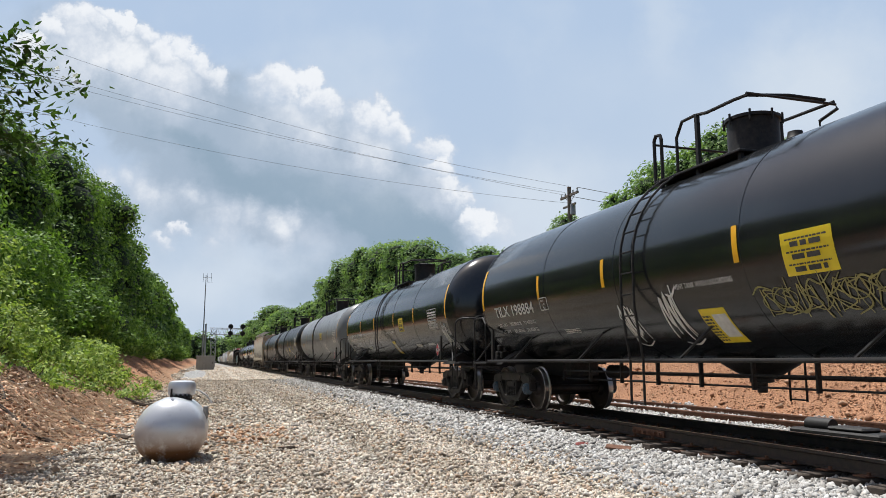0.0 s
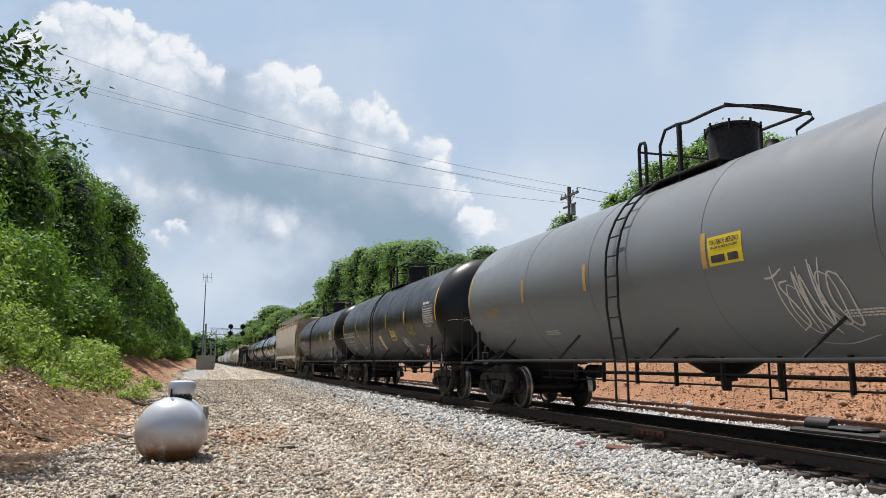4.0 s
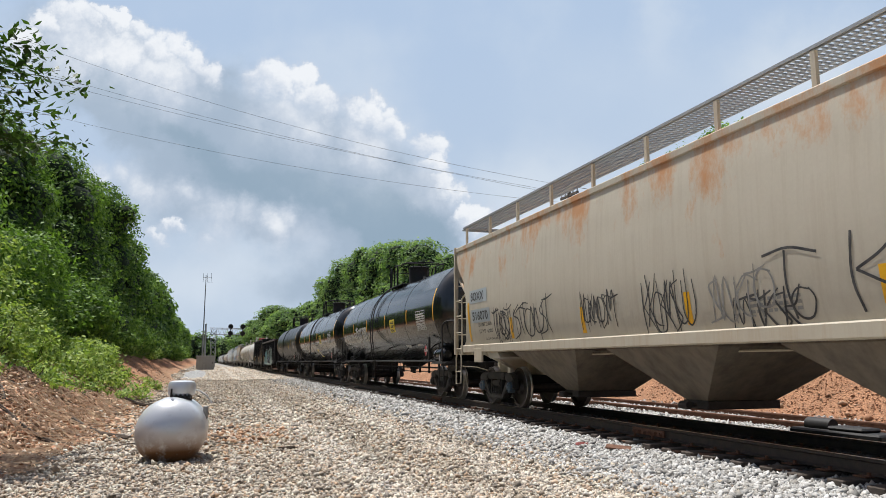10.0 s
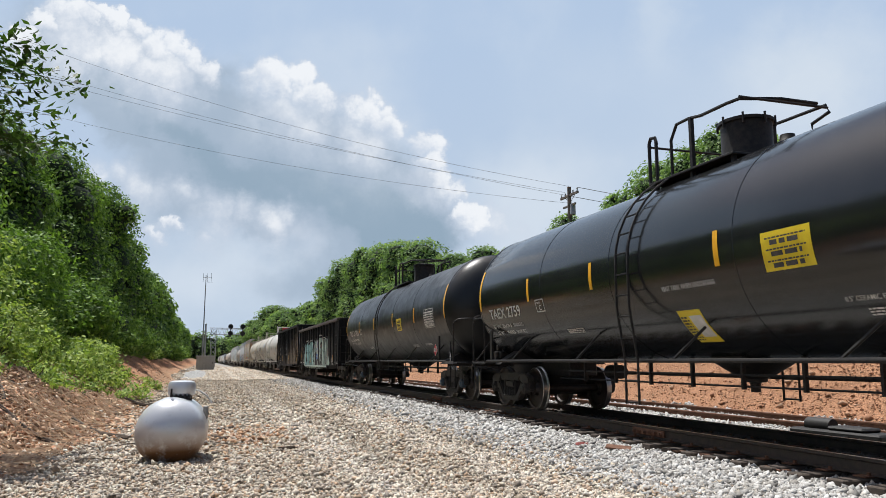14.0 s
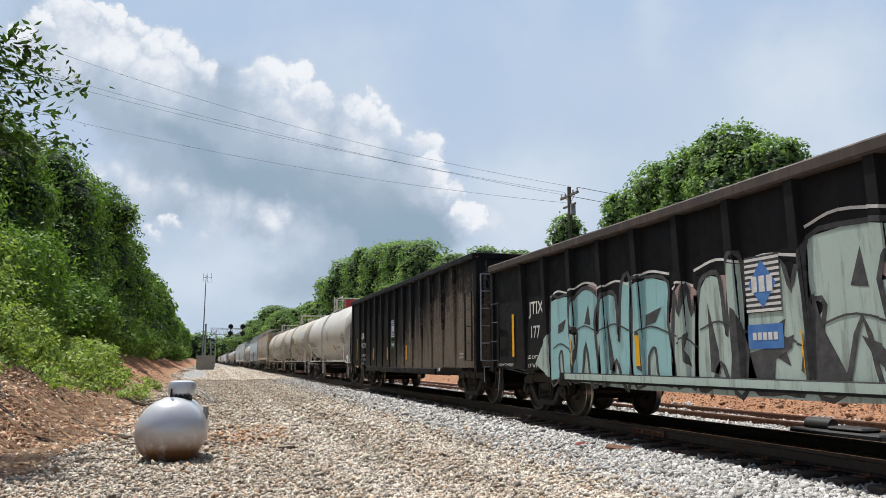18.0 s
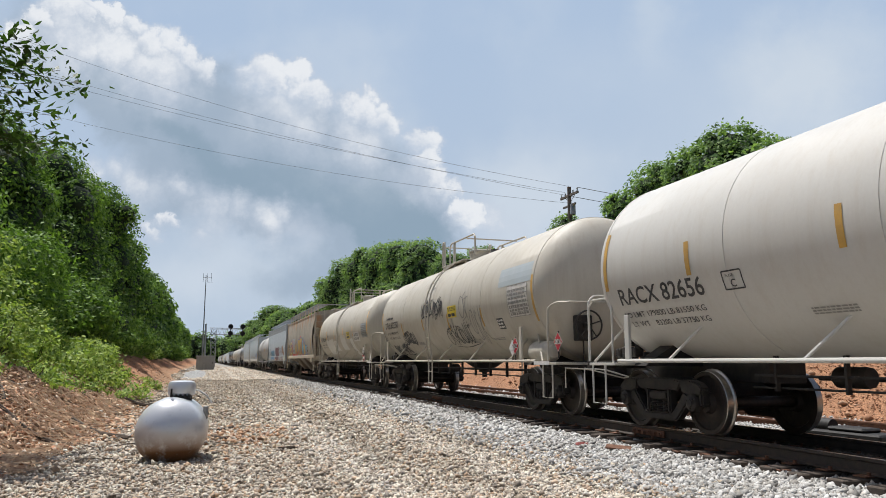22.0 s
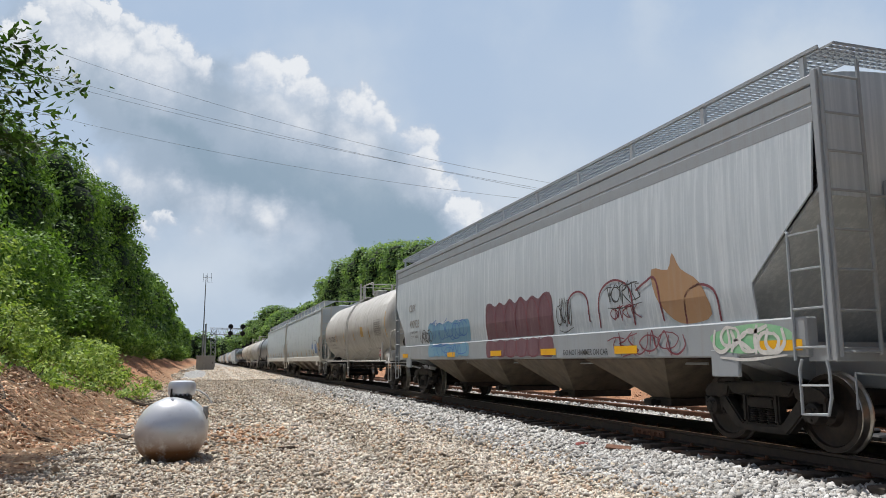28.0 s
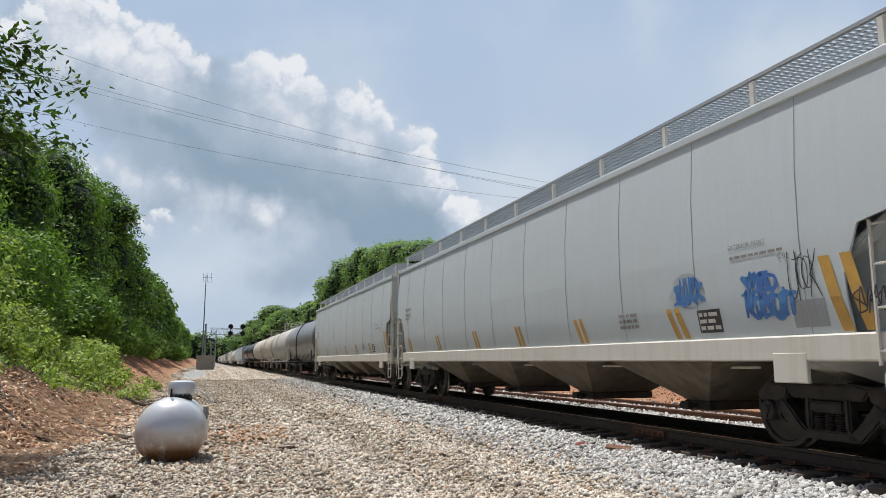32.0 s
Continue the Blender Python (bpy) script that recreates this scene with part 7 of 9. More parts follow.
def striped_logo(car, y, v, w, h, low):
    """Striped panel with a blue lozenge, and a coloured panel below."""
    p = part("logo_panel", laid(rect(w, h), car[1], y, v, 0.020), BLACK_INK, car[0], "striped panel with a blue diamond")
    bm = bmesh.new()
    for k in range(10):
        flat_rect(bm, 0, h * (k + 0.15) / 10, w, h * (k + 0.65) / 10)
    part("stripe_pattern", laid(bm, car[1], y, v, 0.023), WHITE_INK, p)
    bm = bmesh.new()
    bm.faces.new([bm.verts.new((w * (0.5 + a), h * (0.5 + b), 0)) for a, b in ((0, -0.42), (0.4, 0), (0, 0.42), (-0.4, 0))])
    part("blue_diamond", laid(bm, car[1], y, v, 0.026), BLUE_SPRAY, p)
    bm = bmesh.new()
    for k in range(3):
        flat_rect(bm, w * (0.2 + 0.22 * k), h * 0.36, w * (0.36 + 0.22 * k), h * 0.64)
    part("bar_pattern", laid(bm, car[1], y, v, 0.029), WHITE_INK, p)
    p = part("logo_panel", laid(rect(w, h * 0.42), car[1], y, v - h * 0.62, 0.020), low, car[0], "coloured company panel")
    bm = bmesh.new()
    for k in range(5):
        flat_rect(bm, w * (0.14 + 0.15 * k), h * 0.15, w * (0.25 + 0.15 * k), h * 0.28)
    part("bar_pattern", laid(bm, car[1], y, v - h * 0.62, 0.024), WHITE_INK, p)


DEEP_GREEN = plain("deep_green_film", (0.02, 0.09, 0.05), 0.5)
striped_logo(car_10, -0.20, 1.62, 0.55, 0.68, BLUE_SPRAY)
striped_logo(car_11, 0.66, 1.89, 0.52, 0.62, DEEP_GREEN)
write(car_11, "DJNX", 5.84, 2.0, 0.23, WHITE_INK, 0.80)
write(car_11, "41242", 5.84, 1.60, 0.23, WHITE_INK, 0.86)
write(car_11, "LD LMT 209200", 5.80, 1.26, 0.08, WHITE_INK, 0.85, bold=0.002)
write(car_11, "LT WT    76800", 5.78, 1.09, 0.08, WHITE_INK, 0.85, bold=0.002)
write(car_11, "CU FT      4014", 5.78, 0.92, 0.08, WHITE_INK, 0.85, bold=0.002)
for y, h in ((6.80, 0.9), (3.6, 0.45), (1.32, 0.45), (-1.28, 0.46), (-1.75, 0.0), (-6.88, 0.94)):
    if h:
        sticker(car_11, y, 1.11, 0.11, h, YELLOW, "reflective_stripe", "yellow reflective stripe", off=0.012)
sticker(car_11, 0.25 - 5.0, 0.78, 0.14, 0.09, WHITE_INK, "notice", "small white notice")
write(car_11, "LIFT AND", -6.5, 1.22, 0.05, WHITE_INK, 0.3, bold=0.001)
write(car_11, "JACK HERE", -6.5, 1.13, 0.05, WHITE_INK, 0.3, bold=0.001)

# white and cream tank cars
PATCH_WHITE = painted("fresh_white_patch_paint", (0.66, 0.65, 0.61), (0.5, 0.46, 0.4), 0.45, dirt_amount=0.25)
mark_tank(car_12, "RACX", "82656", 6.03, -0.62, 0.26, BLACK_INK, 2.04, "LD LMT 179800 LB 81550 KG", "LT WT    83200 LB 37750 KG", 3.59)
data_panel(car_12, -4.97, -0.65, 0.92, 0.56, GREY_INK)
write(car_12, "PROPYLENE OXIDE", -2.80, -0.86, 0.10, BLACK_INK, 1.15, bold=0.003)
sticker(car_12, -2.0, -0.95, 0.6, 0.3, YELLOW_FADED, "emergency_sticker", "faded tan notice", GREY_INK, 4, 4)
bars(car_12, -0.6, -0.4, [(0.5, 0.05)] * 6, GREY_INK, 12)
write(car_13, "UTLX", 5.98, -0.34, 0.22, BLACK_INK, 0.70)
write(car_13, "902397", 5.24, -0.34, 0.22, BLACK_INK, 1.0)
bars(car_13, 5.78, -0.02, [(0.92, 0.07)], BLACK_INK, 3, "small_print")
write(car_13, "LD LMT 178500 LB 80 950 KG", 5.92, -0.56, 0.085, BLACK_INK, 1.5, bold=0.002)
write(car_13, "LT WT    84500 LB 38 350 KG", 5.88, -0.74, 0.085, BLACK_INK, 1.45, bold=0.002)
sticker(car_13, -4.65, 0.15, 1.7, 0.42, PATCH_GREY, "repaint_patch", "pale blue-grey repainted patch", off=0.004)
data_panel(car_13, -5.15, -0.55, 1.02, 0.68, GREY_INK, WHITE_INK)
sticker(car_13, -4.33, -0.80, 0.35, 0.27, BLACK_INK, "inspection_plate", "black inspection plate", WHITE_INK, 3, 3)
emergency(car_13, -1.08, -0.33, 0.70, 0.32)
for y, v, w, h, n, t, s in ((1.40, -0.22, 1.1, 0.52, 4, 0.05, 81), (0.25, -0.25, 0.9, 0.55, 4, 0.045, 88), (4.0, -1.02, 1.35, 0.5, 4, 0.08, 82), (-0.55, -1.12, 2.0, 0.62, 8, 0.032, 83), (-2.0, -0.5, 0.7, 0.8, 2, 0.03, 84), (-2.7, -1.1, 0.8, 0.9, 3, 0.03, 85), (5.95, -1.42, 0.85, 0.45, 4, 0.05, 86), (5.0, -1.40, 1.05, 0.5, 4, 0.06, 89), (6.6, -1.2, 0.5, 0.8, 4, 0.02, 87)):
    spray(car_13, scrawl(w, h, n, t, s), y, v, GREY_INK if s in (84, 85, 87) else BLACK_INK, "black sprayed scrawl")
mark_tank(car_14, "TILX", "401747", 5.97, -0.40, 0.215, BLACK_INK, 1.87, "LD LMT 179600 LB   81500 KG", "LT  WT  106400 LB   48200 KG", 3.62)
sticker(car_14, 4.19, -1.24, 2.15, 0.9, PATCH_WHITE, "repaint_patch", "clean white repainted patch", off=0.004)
sticker(car_14, 1.9, -1.03, 0.93, 0.57, PATCH_WHITE, "repaint_patch", "clean white repainted patch", off=0.004)
sticker(car_14, -0.12, -1.0, 1.25, 0.78, PATCH_WHITE, "repaint_patch", "clean white repainted patch", off=0.004)
sticker(car_14, -2.45, -1.40, 0.62, 0.95, PATCH_WHITE, "repaint_patch", "clean white repainted patch", off=0.004)
sticker(car_14, -3.38, -0.62, 1.3, 0.42, WHITE_INK, "hazard_notice", "white panel with a chemical name", off=0.008)
for k, line in enumerate(("0.5\" CERAMIC FIBER AND", "4\" FIBERGLASS INSULATION", "COMPRESSED TO 3 1/2\"", "DO NOT EXCEED 450 F")):
    write(car_14, line, -1.88 - 0.02 * k, -0.70 - 0.075 * k, 0.05, GREY_INK, (0.72, 0.8, 0.68, 0.66)[k], bold=0.001)
write(car_14, "ETHYLENE OXIDE", -3.45, -0.37, 0.11, BLACK_INK, 1.1, 0.013, 0.003)
write(car_14, "INHALATION HAZARD", -3.45, -0.55, 0.11, BLACK_INK, 1.1, 0.013, 0.003)
emergency(car_14, -1.87, -0.44, 0.72, 0.32)
data_panel(car_14, -5.22, -0.48, 0.98, 0.58, GREY_INK, PATCH_GREY)
mark_tank(car_17, "TELX", "73260", 5.93, -0.48, 0.25, BLACK_INK, 1.9, "LD LMT  212700 LB   96450 KG", "LT WT     73300 LB   33250 KG", 3.72)
data_panel(car_17, -4.96, -0.51, 1.15, 0.62, GREY_INK)
sticker(car_17, -2.31, -0.46, 0.55, 0.42, YELLOW_FADED, "faded_sticker", "faded tan notice")
for c, h, n, num in ((car_12, 5.65, 12, "1280"), (car_13, 5.77, 13, "1280"), (car_14, 5.75, 14, "1040"), (car_17, 6.2, 17, "1993")):
    common_tank(c, h, GREY_INK, num, False, n)
placard(car_13[0], -5.2 * car_13[4], 1.34, "", True)
placard(car_13[0], -7.75, 1.42, "1280")
placard(car_14[0], -5.85, 1.50, "1040", True, 1.45)
placard(car_14[0], -6.05, 1.20, "", False, 1.45)

# tan hopper with the bright piece
write(car_15, "TILX", 6.53, 2.56, 0.22, BLACK_INK, 0.62)
write(car_15, "519035", 6.53, 2.12, 0.22, BLACK_INK, 1.02)
write(car_15, "LD LMT 220700", 6.48, 1.92, 0.08, BLACK_INK, 0.8, bold=0.002)
write(car_15, "LT WT   65300", 6.46, 1.76, 0.08, BLACK_INK, 0.8, bold=0.002)
sticker(car_15, 6.68, 1.56, 0.12, 0.95, YELLOW_FADED, "reflective_stripe", "faded yellow stripe")
sticker(car_15, -6.1, 1.56, 0.12, 0.95, YELLOW_FADED, "reflective_stripe", "faded yellow stripe")
for y in (4.1, 1.4, -1.3, -4.0):
    sticker(car_15, y, 1.55, 0.13, 0.46, YELLOW_FADED, "reflective_stripe", "faded yellow stripe", off=0.022)
spray(car_15, filled(smooth_line([(0.0, 0.0), (2.4, -0.02), (4.9, 0.02), (4.6, 0.45), (3.9, 0.85), (3.0, 1.22), (2.2, 1.12), (1.5, 1.05), (0.8, 0.9), (0.4, 0.4)], 3, True)), 5.75, 1.48, RED_SPRAY, "red sprayed background", 0.008)
spray(car_15, filled(smooth_line([(0.0, 0.0), (2.5, -0.02), (5.0, 0.02), (4.4, 0.3), (3.6, 0.75), (3.1, 1.0), (2.2, 1.1), (1.35, 1.36), (0.8, 1.0), (0.2, 0.7)], 3, True)), 0.35, 1.48, RED_SPRAY, "red sprayed background", 0.008)
for y, kind, w, h, fill in ((2.15, "wedge", 1.1, 0.85, 0), (0.15, "block", 1.2, 1.05, 0), (-0.95, "arrow", 1.05, 1.2, 0), (-1.95, "wedge", 0.75, 1.1, 1), (-2.65, "crown", 0.95, 0.9, 0), (-3.6, "arrow", 0.85, 0.62, 1)):
    pts = [(a * w, b * h) for a, b in GLYPHS[kind][0]]
    loop = smooth_line(pts, 3, True)
    spray(car_15, filled(loop), y, 1.50, CYAN_SPRAY if fill else GOLD_SPRAY, "pale blue graffiti letter" if fill else "gold graffiti letter", 0.013)
    spray(car_15, ribbon(bmesh.new(), loop + loop[:2], 0.05), y, 1.50, BLUE_SPRAY, "blue graffiti outline", 0.017)
    spray(car_15, ribbon(bmesh.new(), smooth_line([(w * 0.2, h * 0.2), (w * 0.3, h * 0.75), (w * 0.7, h * 0.8)], 4), 0.025), y, 1.50, WHITE_INK, "pale graffiti highlight", 0.020)
sticker(car_15, 3.75, 1.62, 1.6, 1.1, PATCH_GREY, "notice_panel", "pale grey notice panel", off=0.010)
for k, line in enumerate(("ABRIR TAPAS", "ANTES DE DESCARGAR", "OPEN HATCH COVERS", "BEFORE UNLOADING")):
    write(car_15, line, 3.65, 2.52 - 0.16 * k, 0.10, RED_SPRAY, 0.9 + 0.25 * (k > 0), 0.015, 0.003)
write(car_15, "CLOSE HOPPER SLIDES AND", 3.6, 1.86, 0.06, BLACK_INK, 1.3, 0.015, 0.002)
write(car_15, "HATCHES BEFORE MOVING CAR", 3.6, 1.75, 0.06, BLACK_INK, 1.3, 0.015, 0.002)
PIECE_A = [[(1.75, 1.0), (1.1, 1.08), (0.75, 0.85), (1.15, 0.62), (1.6, 0.45), (1.3, 0.18), (0.7, 0.15)], [(0.1, 0.12), (0.35, 0.5), (0.75, 0.6)]]
for knots, y in (([[(a * 0.85, b * 0.9) for a, b in k] for k in PIECE_A], 5.5),):
    spray(car_15, fat_strokes(knots, 0.40), y, 1.48, BLUE_SPRAY, "blue graffiti outlines", 0.012)
    spray(car_15, fat_strokes(knots, 0.28), y, 1.48, GOLD_SPRAY, "gold graffiti letters", 0.019)
    spray(car_15, fat_strokes([[(a + 0.03, b + 0.06) for a, b in k] for k in knots], 0.04), y, 1.48, WHITE_INK, "pale graffiti highlights", 0.027)
write(car_15, "DO NOT HAMMER ON SIDE", 5.2, 1.30, 0.06, BLACK_INK, 1.3, 0.06, 0.002)
sticker(car_15, -4.3, 1.66, 0.4, 0.3, BLACK_INK, "inspection_plate", "black inspection plate", WHITE_INK, 3, 3)

# grey hopper with the bubble piece: side above, deep sill below
SILL_16 = (car_16[0], lambda y, v, off: (-(1.55 + off), y * car_16[4], v))
write(car_16, "CBFX", 7.17, 2.62, 0.22, GREY_INK, 0.75)
write(car_16, "490933", 7.12, 2.10, 0.24, GREY_INK, 1.05)
write(car_16, "LD LMT 219300", 7.08, 1.92, 0.07, BLACK_INK, 0.8, bold=0.002)
write(car_16, "LT WT   66700", 7.04, 1.78, 0.07, BLACK_INK, 0.8, bold=0.002)
spray(car_16, scalloped(3.3, 0.80, 6, 101, False), 0.6, 1.56, MAROON_FILL, "blurred maroon graffiti block", 0.008)
spray(SILL_16, scalloped(3.3, 0.38, 6, 102), 0.6, 1.14, MAROON_FILL, "blurred maroon graffiti block", 0.006)
spray(car_16, scalloped(3.4, 0.56, 5, 103, False), 5.12, 1.56, BLUE_FILL, "blurred blue graffiti block", 0.008)
spray(SILL_16, scalloped(3.3, 0.34, 5, 104), 5.1, 1.18, BLUE_FILL, "blurred blue graffiti block", 0.006)
for k in range(6):
    spray(car_16, ribbon(bmesh.new(), smooth_line([(0.02, 0), (0.0, 0.5), (0.25, 0.76 + 0.03 * (k % 2)), (0.5, 0.5), (0.5, 0.0)], 5), 0.022), 0.58 - 0.545 * k, 1.56, MAROON, "dark maroon graffiti outline", 0.011)
    spray(SILL_16, ribbon(bmesh.new(), smooth_line([(0.02, 0.4), (0.04, 0.1), (0.25, 0.03), (0.46, 0.1), (0.5, 0.4)], 5), 0.022), 0.58 - 0.545 * k, 1.12, MAROON, "dark maroon graffiti outline", 0.009)
spray(car_16, scrawl(3.1, 0.58, 6, 0.03, 103), 5.0, 1.60, BLUE_SPRAY, "dark blue graffiti outline", 0.011)
spray(SILL_16, scrawl(3.0, 0.32, 5, 0.025, 114), 4.95, 1.20, BLUE_SPRAY, "dark blue graffiti outline", 0.009)
spray(car_16, scrawl(0.6, 0.5, 4, 0.02, 105), -2.85, 1.68, BLACK_INK, "thin black sprayed scrawl")
for y, r, v in ((-3.3, 0.46, 1.72), (-4.35, 0.62, 1.60), (-6.55, 0.42, 1.56)):
    spray(car_16, ribbon(bmesh.new(), smooth_line([(0, 0), (r * 0.1, r * 0.9), (r * 0.8, r * 1.2), (r * 1.5, r * 0.9), (r * 1.6, 0)], 6), 0.035), y, v, MAROON, "dark red sprayed arch")
spray(car_16, ribbon(bmesh.new(), smooth_line([(0, 0.5), (0.25, 0.6), (0.5, 0.62), (0.62, 0.0)], 5), 0.035), -5.45, 1.62, MAROON, "dark red sprayed stroke", 0.012)
spray(car_16, scrawl(1.05, 0.34, 5, 0.022, 107), -4.55, 1.95, BLACK_INK, "thin dark sprayed scrawl", 0.012)
spray(car_16, scrawl(0.8, 0.22, 4, 0.020, 115), -4.7, 1.70, MAROON, "thin dark red scrawl", 0.012)
spray(car_16, filled(smooth_line([(0.08, 0.45), (0.02, 0.85), (0.40, 0.80), (0.52, 1.02), (0.68, 0.78), (1.05, 0.55), (1.22, 0.12), (0.8, 0.02), (0.42, 0.1)], 3, True)), -5.85, 1.54, ORANGE_SPRAY, "ragged orange-brown sprayed patch", 0.007)
spray(car_16, scrawl(1.2, 0.4, 5, 0.03, 110), 6.0, 1.6, BLACK_INK, "black sprayed scrawl")
spray(SILL_16, blot(1.4, 0.40, 111, 11), -7.0, 1.12, GREEN_SPRAY, "green sprayed patch", 0.006)
spray(SILL_16, scrawl(1.2, 0.34, 4, 0.05, 112), -7.1, 1.14, WHITE_INK, "white sprayed letters", 0.010)
spray(SILL_16, scrawl(2.0, 0.34, 5, 0.025, 113), -4.6, 1.14, MAROON, "dark red looping scrawl", 0.010)
write(SILL_16, "DO NOT HAMMER ON CAR", -3.1, 1.16, 0.10, BLACK_INK, 1.5, 0.008, 0.002)
for y in (7.96, 3.4, 0.35, -2.2, -4.8, -7.9):
    part("reflector", laid(rect(0.62, 0.12), SILL_16[1], y, 1.17, 0.012), YELLOW, car_16[0], "yellow reflector strip")

# pale hoppers
for c, tag in ((car_18, True), (car_19, False)):
    for y in (7.9, 5.0, 2.05, -0.45, -3.0, -5.65):
        for d in (0.0, 0.18):
            part("reflective_stripe", laid(flat_rect(bmesh.new(), 0, 0, 0.11, 0.42, -0.35), c[1], y - d, 1.36), YELLOW_FADED, c[0], "faded yellow slanted stripe")
    for y in (-8.35, -8.62):
        part("reflective_stripe", laid(flat_rect(bmesh.new(), 0, 0, 0.14, 0.8, -0.22), c[1], y, 1.36), YELLOW_FADED, c[0], "faded yellow slanted stripe")
    sticker(c, -6.16, 1.42, 0.44, 0.30, BLACK_INK, "inspection_plate", "black inspection plate", WHITE_INK, 3, 3)
    write(c, "EXTERIOR PAINT", -6.85, 2.42, 0.06, GREY_INK, 0.62, bold=0.001)
    bars(c, -6.87, 2.30, [(0.85, 0.035)], GREY_INK, 21)
    write(c, "9-92", -7.62, 2.20, 0.06, GREY_INK, 0.18, bold=0.001)
    bars(c, -4.3, 1.55, [(0.5, 0.05)] * 3, GREY_INK, 22)
    bars(c, 8.2, 2.4, [(0.6, 0.10), (0.6, 0.10), (0.5, 0.05)], GREY_INK, 23)
    if tag:
        spray(c, scrawl(0.62, 0.36, 4, 0.055, 121), -5.7, 1.80, BLUE_SPRAY, "blue sprayed tag")
        spray(c, blot(0.75, 0.5, 122, 11), -5.62, 1.74, PATCH_GREY, "", 0.004)
        spray(c, scrawl(0.55, 0.25, 4, 0.06, 123), -7.0, 1.85, BLUE_SPRAY, "blue sprayed tag")
        spray(c, scrawl(0.8, 0.32, 5, 0.065, 124), -7.05, 1.55, BLUE_SPRAY, "blue sprayed tag")
        spray(c, scrawl(0.4, 0.5, 3, 0.015, 125), -7.75, 1.75, BLACK_INK, "thin black drawing")
        sticker(c, -7.75, 1.42, 0.45, 0.3, GREY_TRIM, "faded_sticker", "faded grey poster")
        spray(c, scrawl(0.7, 0.3, 4, 0.02, 126), -8.5, 1.5, BLACK_INK, "thin black scrawl")


# ---- gravel and ballast ----
def stone_material(name, tones, tracks=()):
    m, nt, sh = material(name)
    geo = nt.nodes.new("ShaderNodeNewGeometry")
    r = nt.nodes.new("ShaderNodeValToRGB")
    els = r.color_ramp.elements
    while len(els) < len(tones):
        els.new(0.5)
    for k, (e, c) in enumerate(zip(els, tones)):
        e.position, e.color = k / (len(tones) - 1), (*c, 1)
    nt.links.new(geo.outputs["Random Per Island"], r.inputs["Fac"])
    fine = noise_of(nt, 60.0, 4, 0.7)
    col = blend(nt, 0.5, r.outputs["Color"], ramp(nt, fine, 0.3, 0.75, (0.6, 0.6, 0.6, 1), (1.25, 1.25, 1.22, 1)), "MULTIPLY")
    broad = noise_of(nt, 0.55, 5, 0.6, (1.6, 0.35, 1))
    col = blend(nt, 0.7, col, ramp(nt, broad, 0.32, 0.70, (0.74, 0.73, 0.71, 1), (1.18, 1.18, 1.19, 1)), "MULTIPLY")
    # paler, dustier stones where wheels have run
    for x0, lean, half in tracks:
        tc = nt.nodes.new("ShaderNodeTexCoord")
        sep = nt.nodes.new("ShaderNodeSeparateXYZ")
        nt.links.new(tc.outputs["Object"], sep.inputs[0])
        total = None
        for a, b, k in ((sep.outputs["Y"], -lean, -x0 - 0.6), (noise_of(nt, 0.8, 5), 1.2, 0.0)):
            n = nt.nodes.new("ShaderNodeMath")
            n.operation = "MULTIPLY_ADD"
            nt.links.new(a, n.inputs[0])
            n.inputs[1].default_value, n.inputs[2].default_value = b, k
            add = nt.nodes.new("ShaderNodeMath")
            nt.links.new(n.outputs[0], add.inputs[0])
            nt.links.new(total or sep.outputs["X"], add.inputs[1])
            total = add.outputs[0]
        size = nt.nodes.new("ShaderNodeMath")
        size.operation = "ABSOLUTE"
        nt.links.new(total, size.inputs[0])
        dust = ramp(nt, size.outputs[0], half * 0.2, half, (0.7, 0.7, 0.7, 1), (0, 0, 0, 1))
        col = blend(nt, dust, col, blend(nt, 0.45, blend(nt, 1.0, col, (1.5, 1.5, 1.5), "MULTIPLY"), (0.46, 0.44, 0.40)))
    nt.links.new(col, sh.inputs["Base Color"])
    sh.inputs["Roughness"].default_value = 0.85
    return m


LANE_STONE = stone_material("lane_gravel", [(0.123, 0.098, 0.073), (0.492, 0.406, 0.308), (0.689, 0.591, 0.461), (0.443, 0.406, 0.351), (0.780, 0.727, 0.591), (0.296, 0.240, 0.185), (0.529, 0.357, 0.221), (0.616, 0.554, 0.468), (0.197, 0.160, 0.130), (0.517, 0.431, 0.333)], ((1.9, 0.006, 0.55), (3.75, 0.004, 0.5)))
PALE_STONE = stone_material("pale_ballast", [(0.165, 0.160, 0.149), (0.462, 0.451, 0.429), (0.616, 0.605, 0.583), (0.341, 0.330, 0.308), (0.726, 0.715, 0.693), (0.220, 0.204, 0.182), (0.528, 0.501, 0.457)])
OCTA = np.array([(1, 0, 0), (-1, 0, 0), (0, 1, 0), (0, -1, 0), (0, 0, 1), (0, 0, -1)], float)
OCTA_F = np.array([(0, 2, 4), (2, 1, 4), (1, 3, 4), (3, 0, 4), (2, 0, 5), (1, 2, 5), (3, 1, 5), (0, 3, 5)], np.int32)


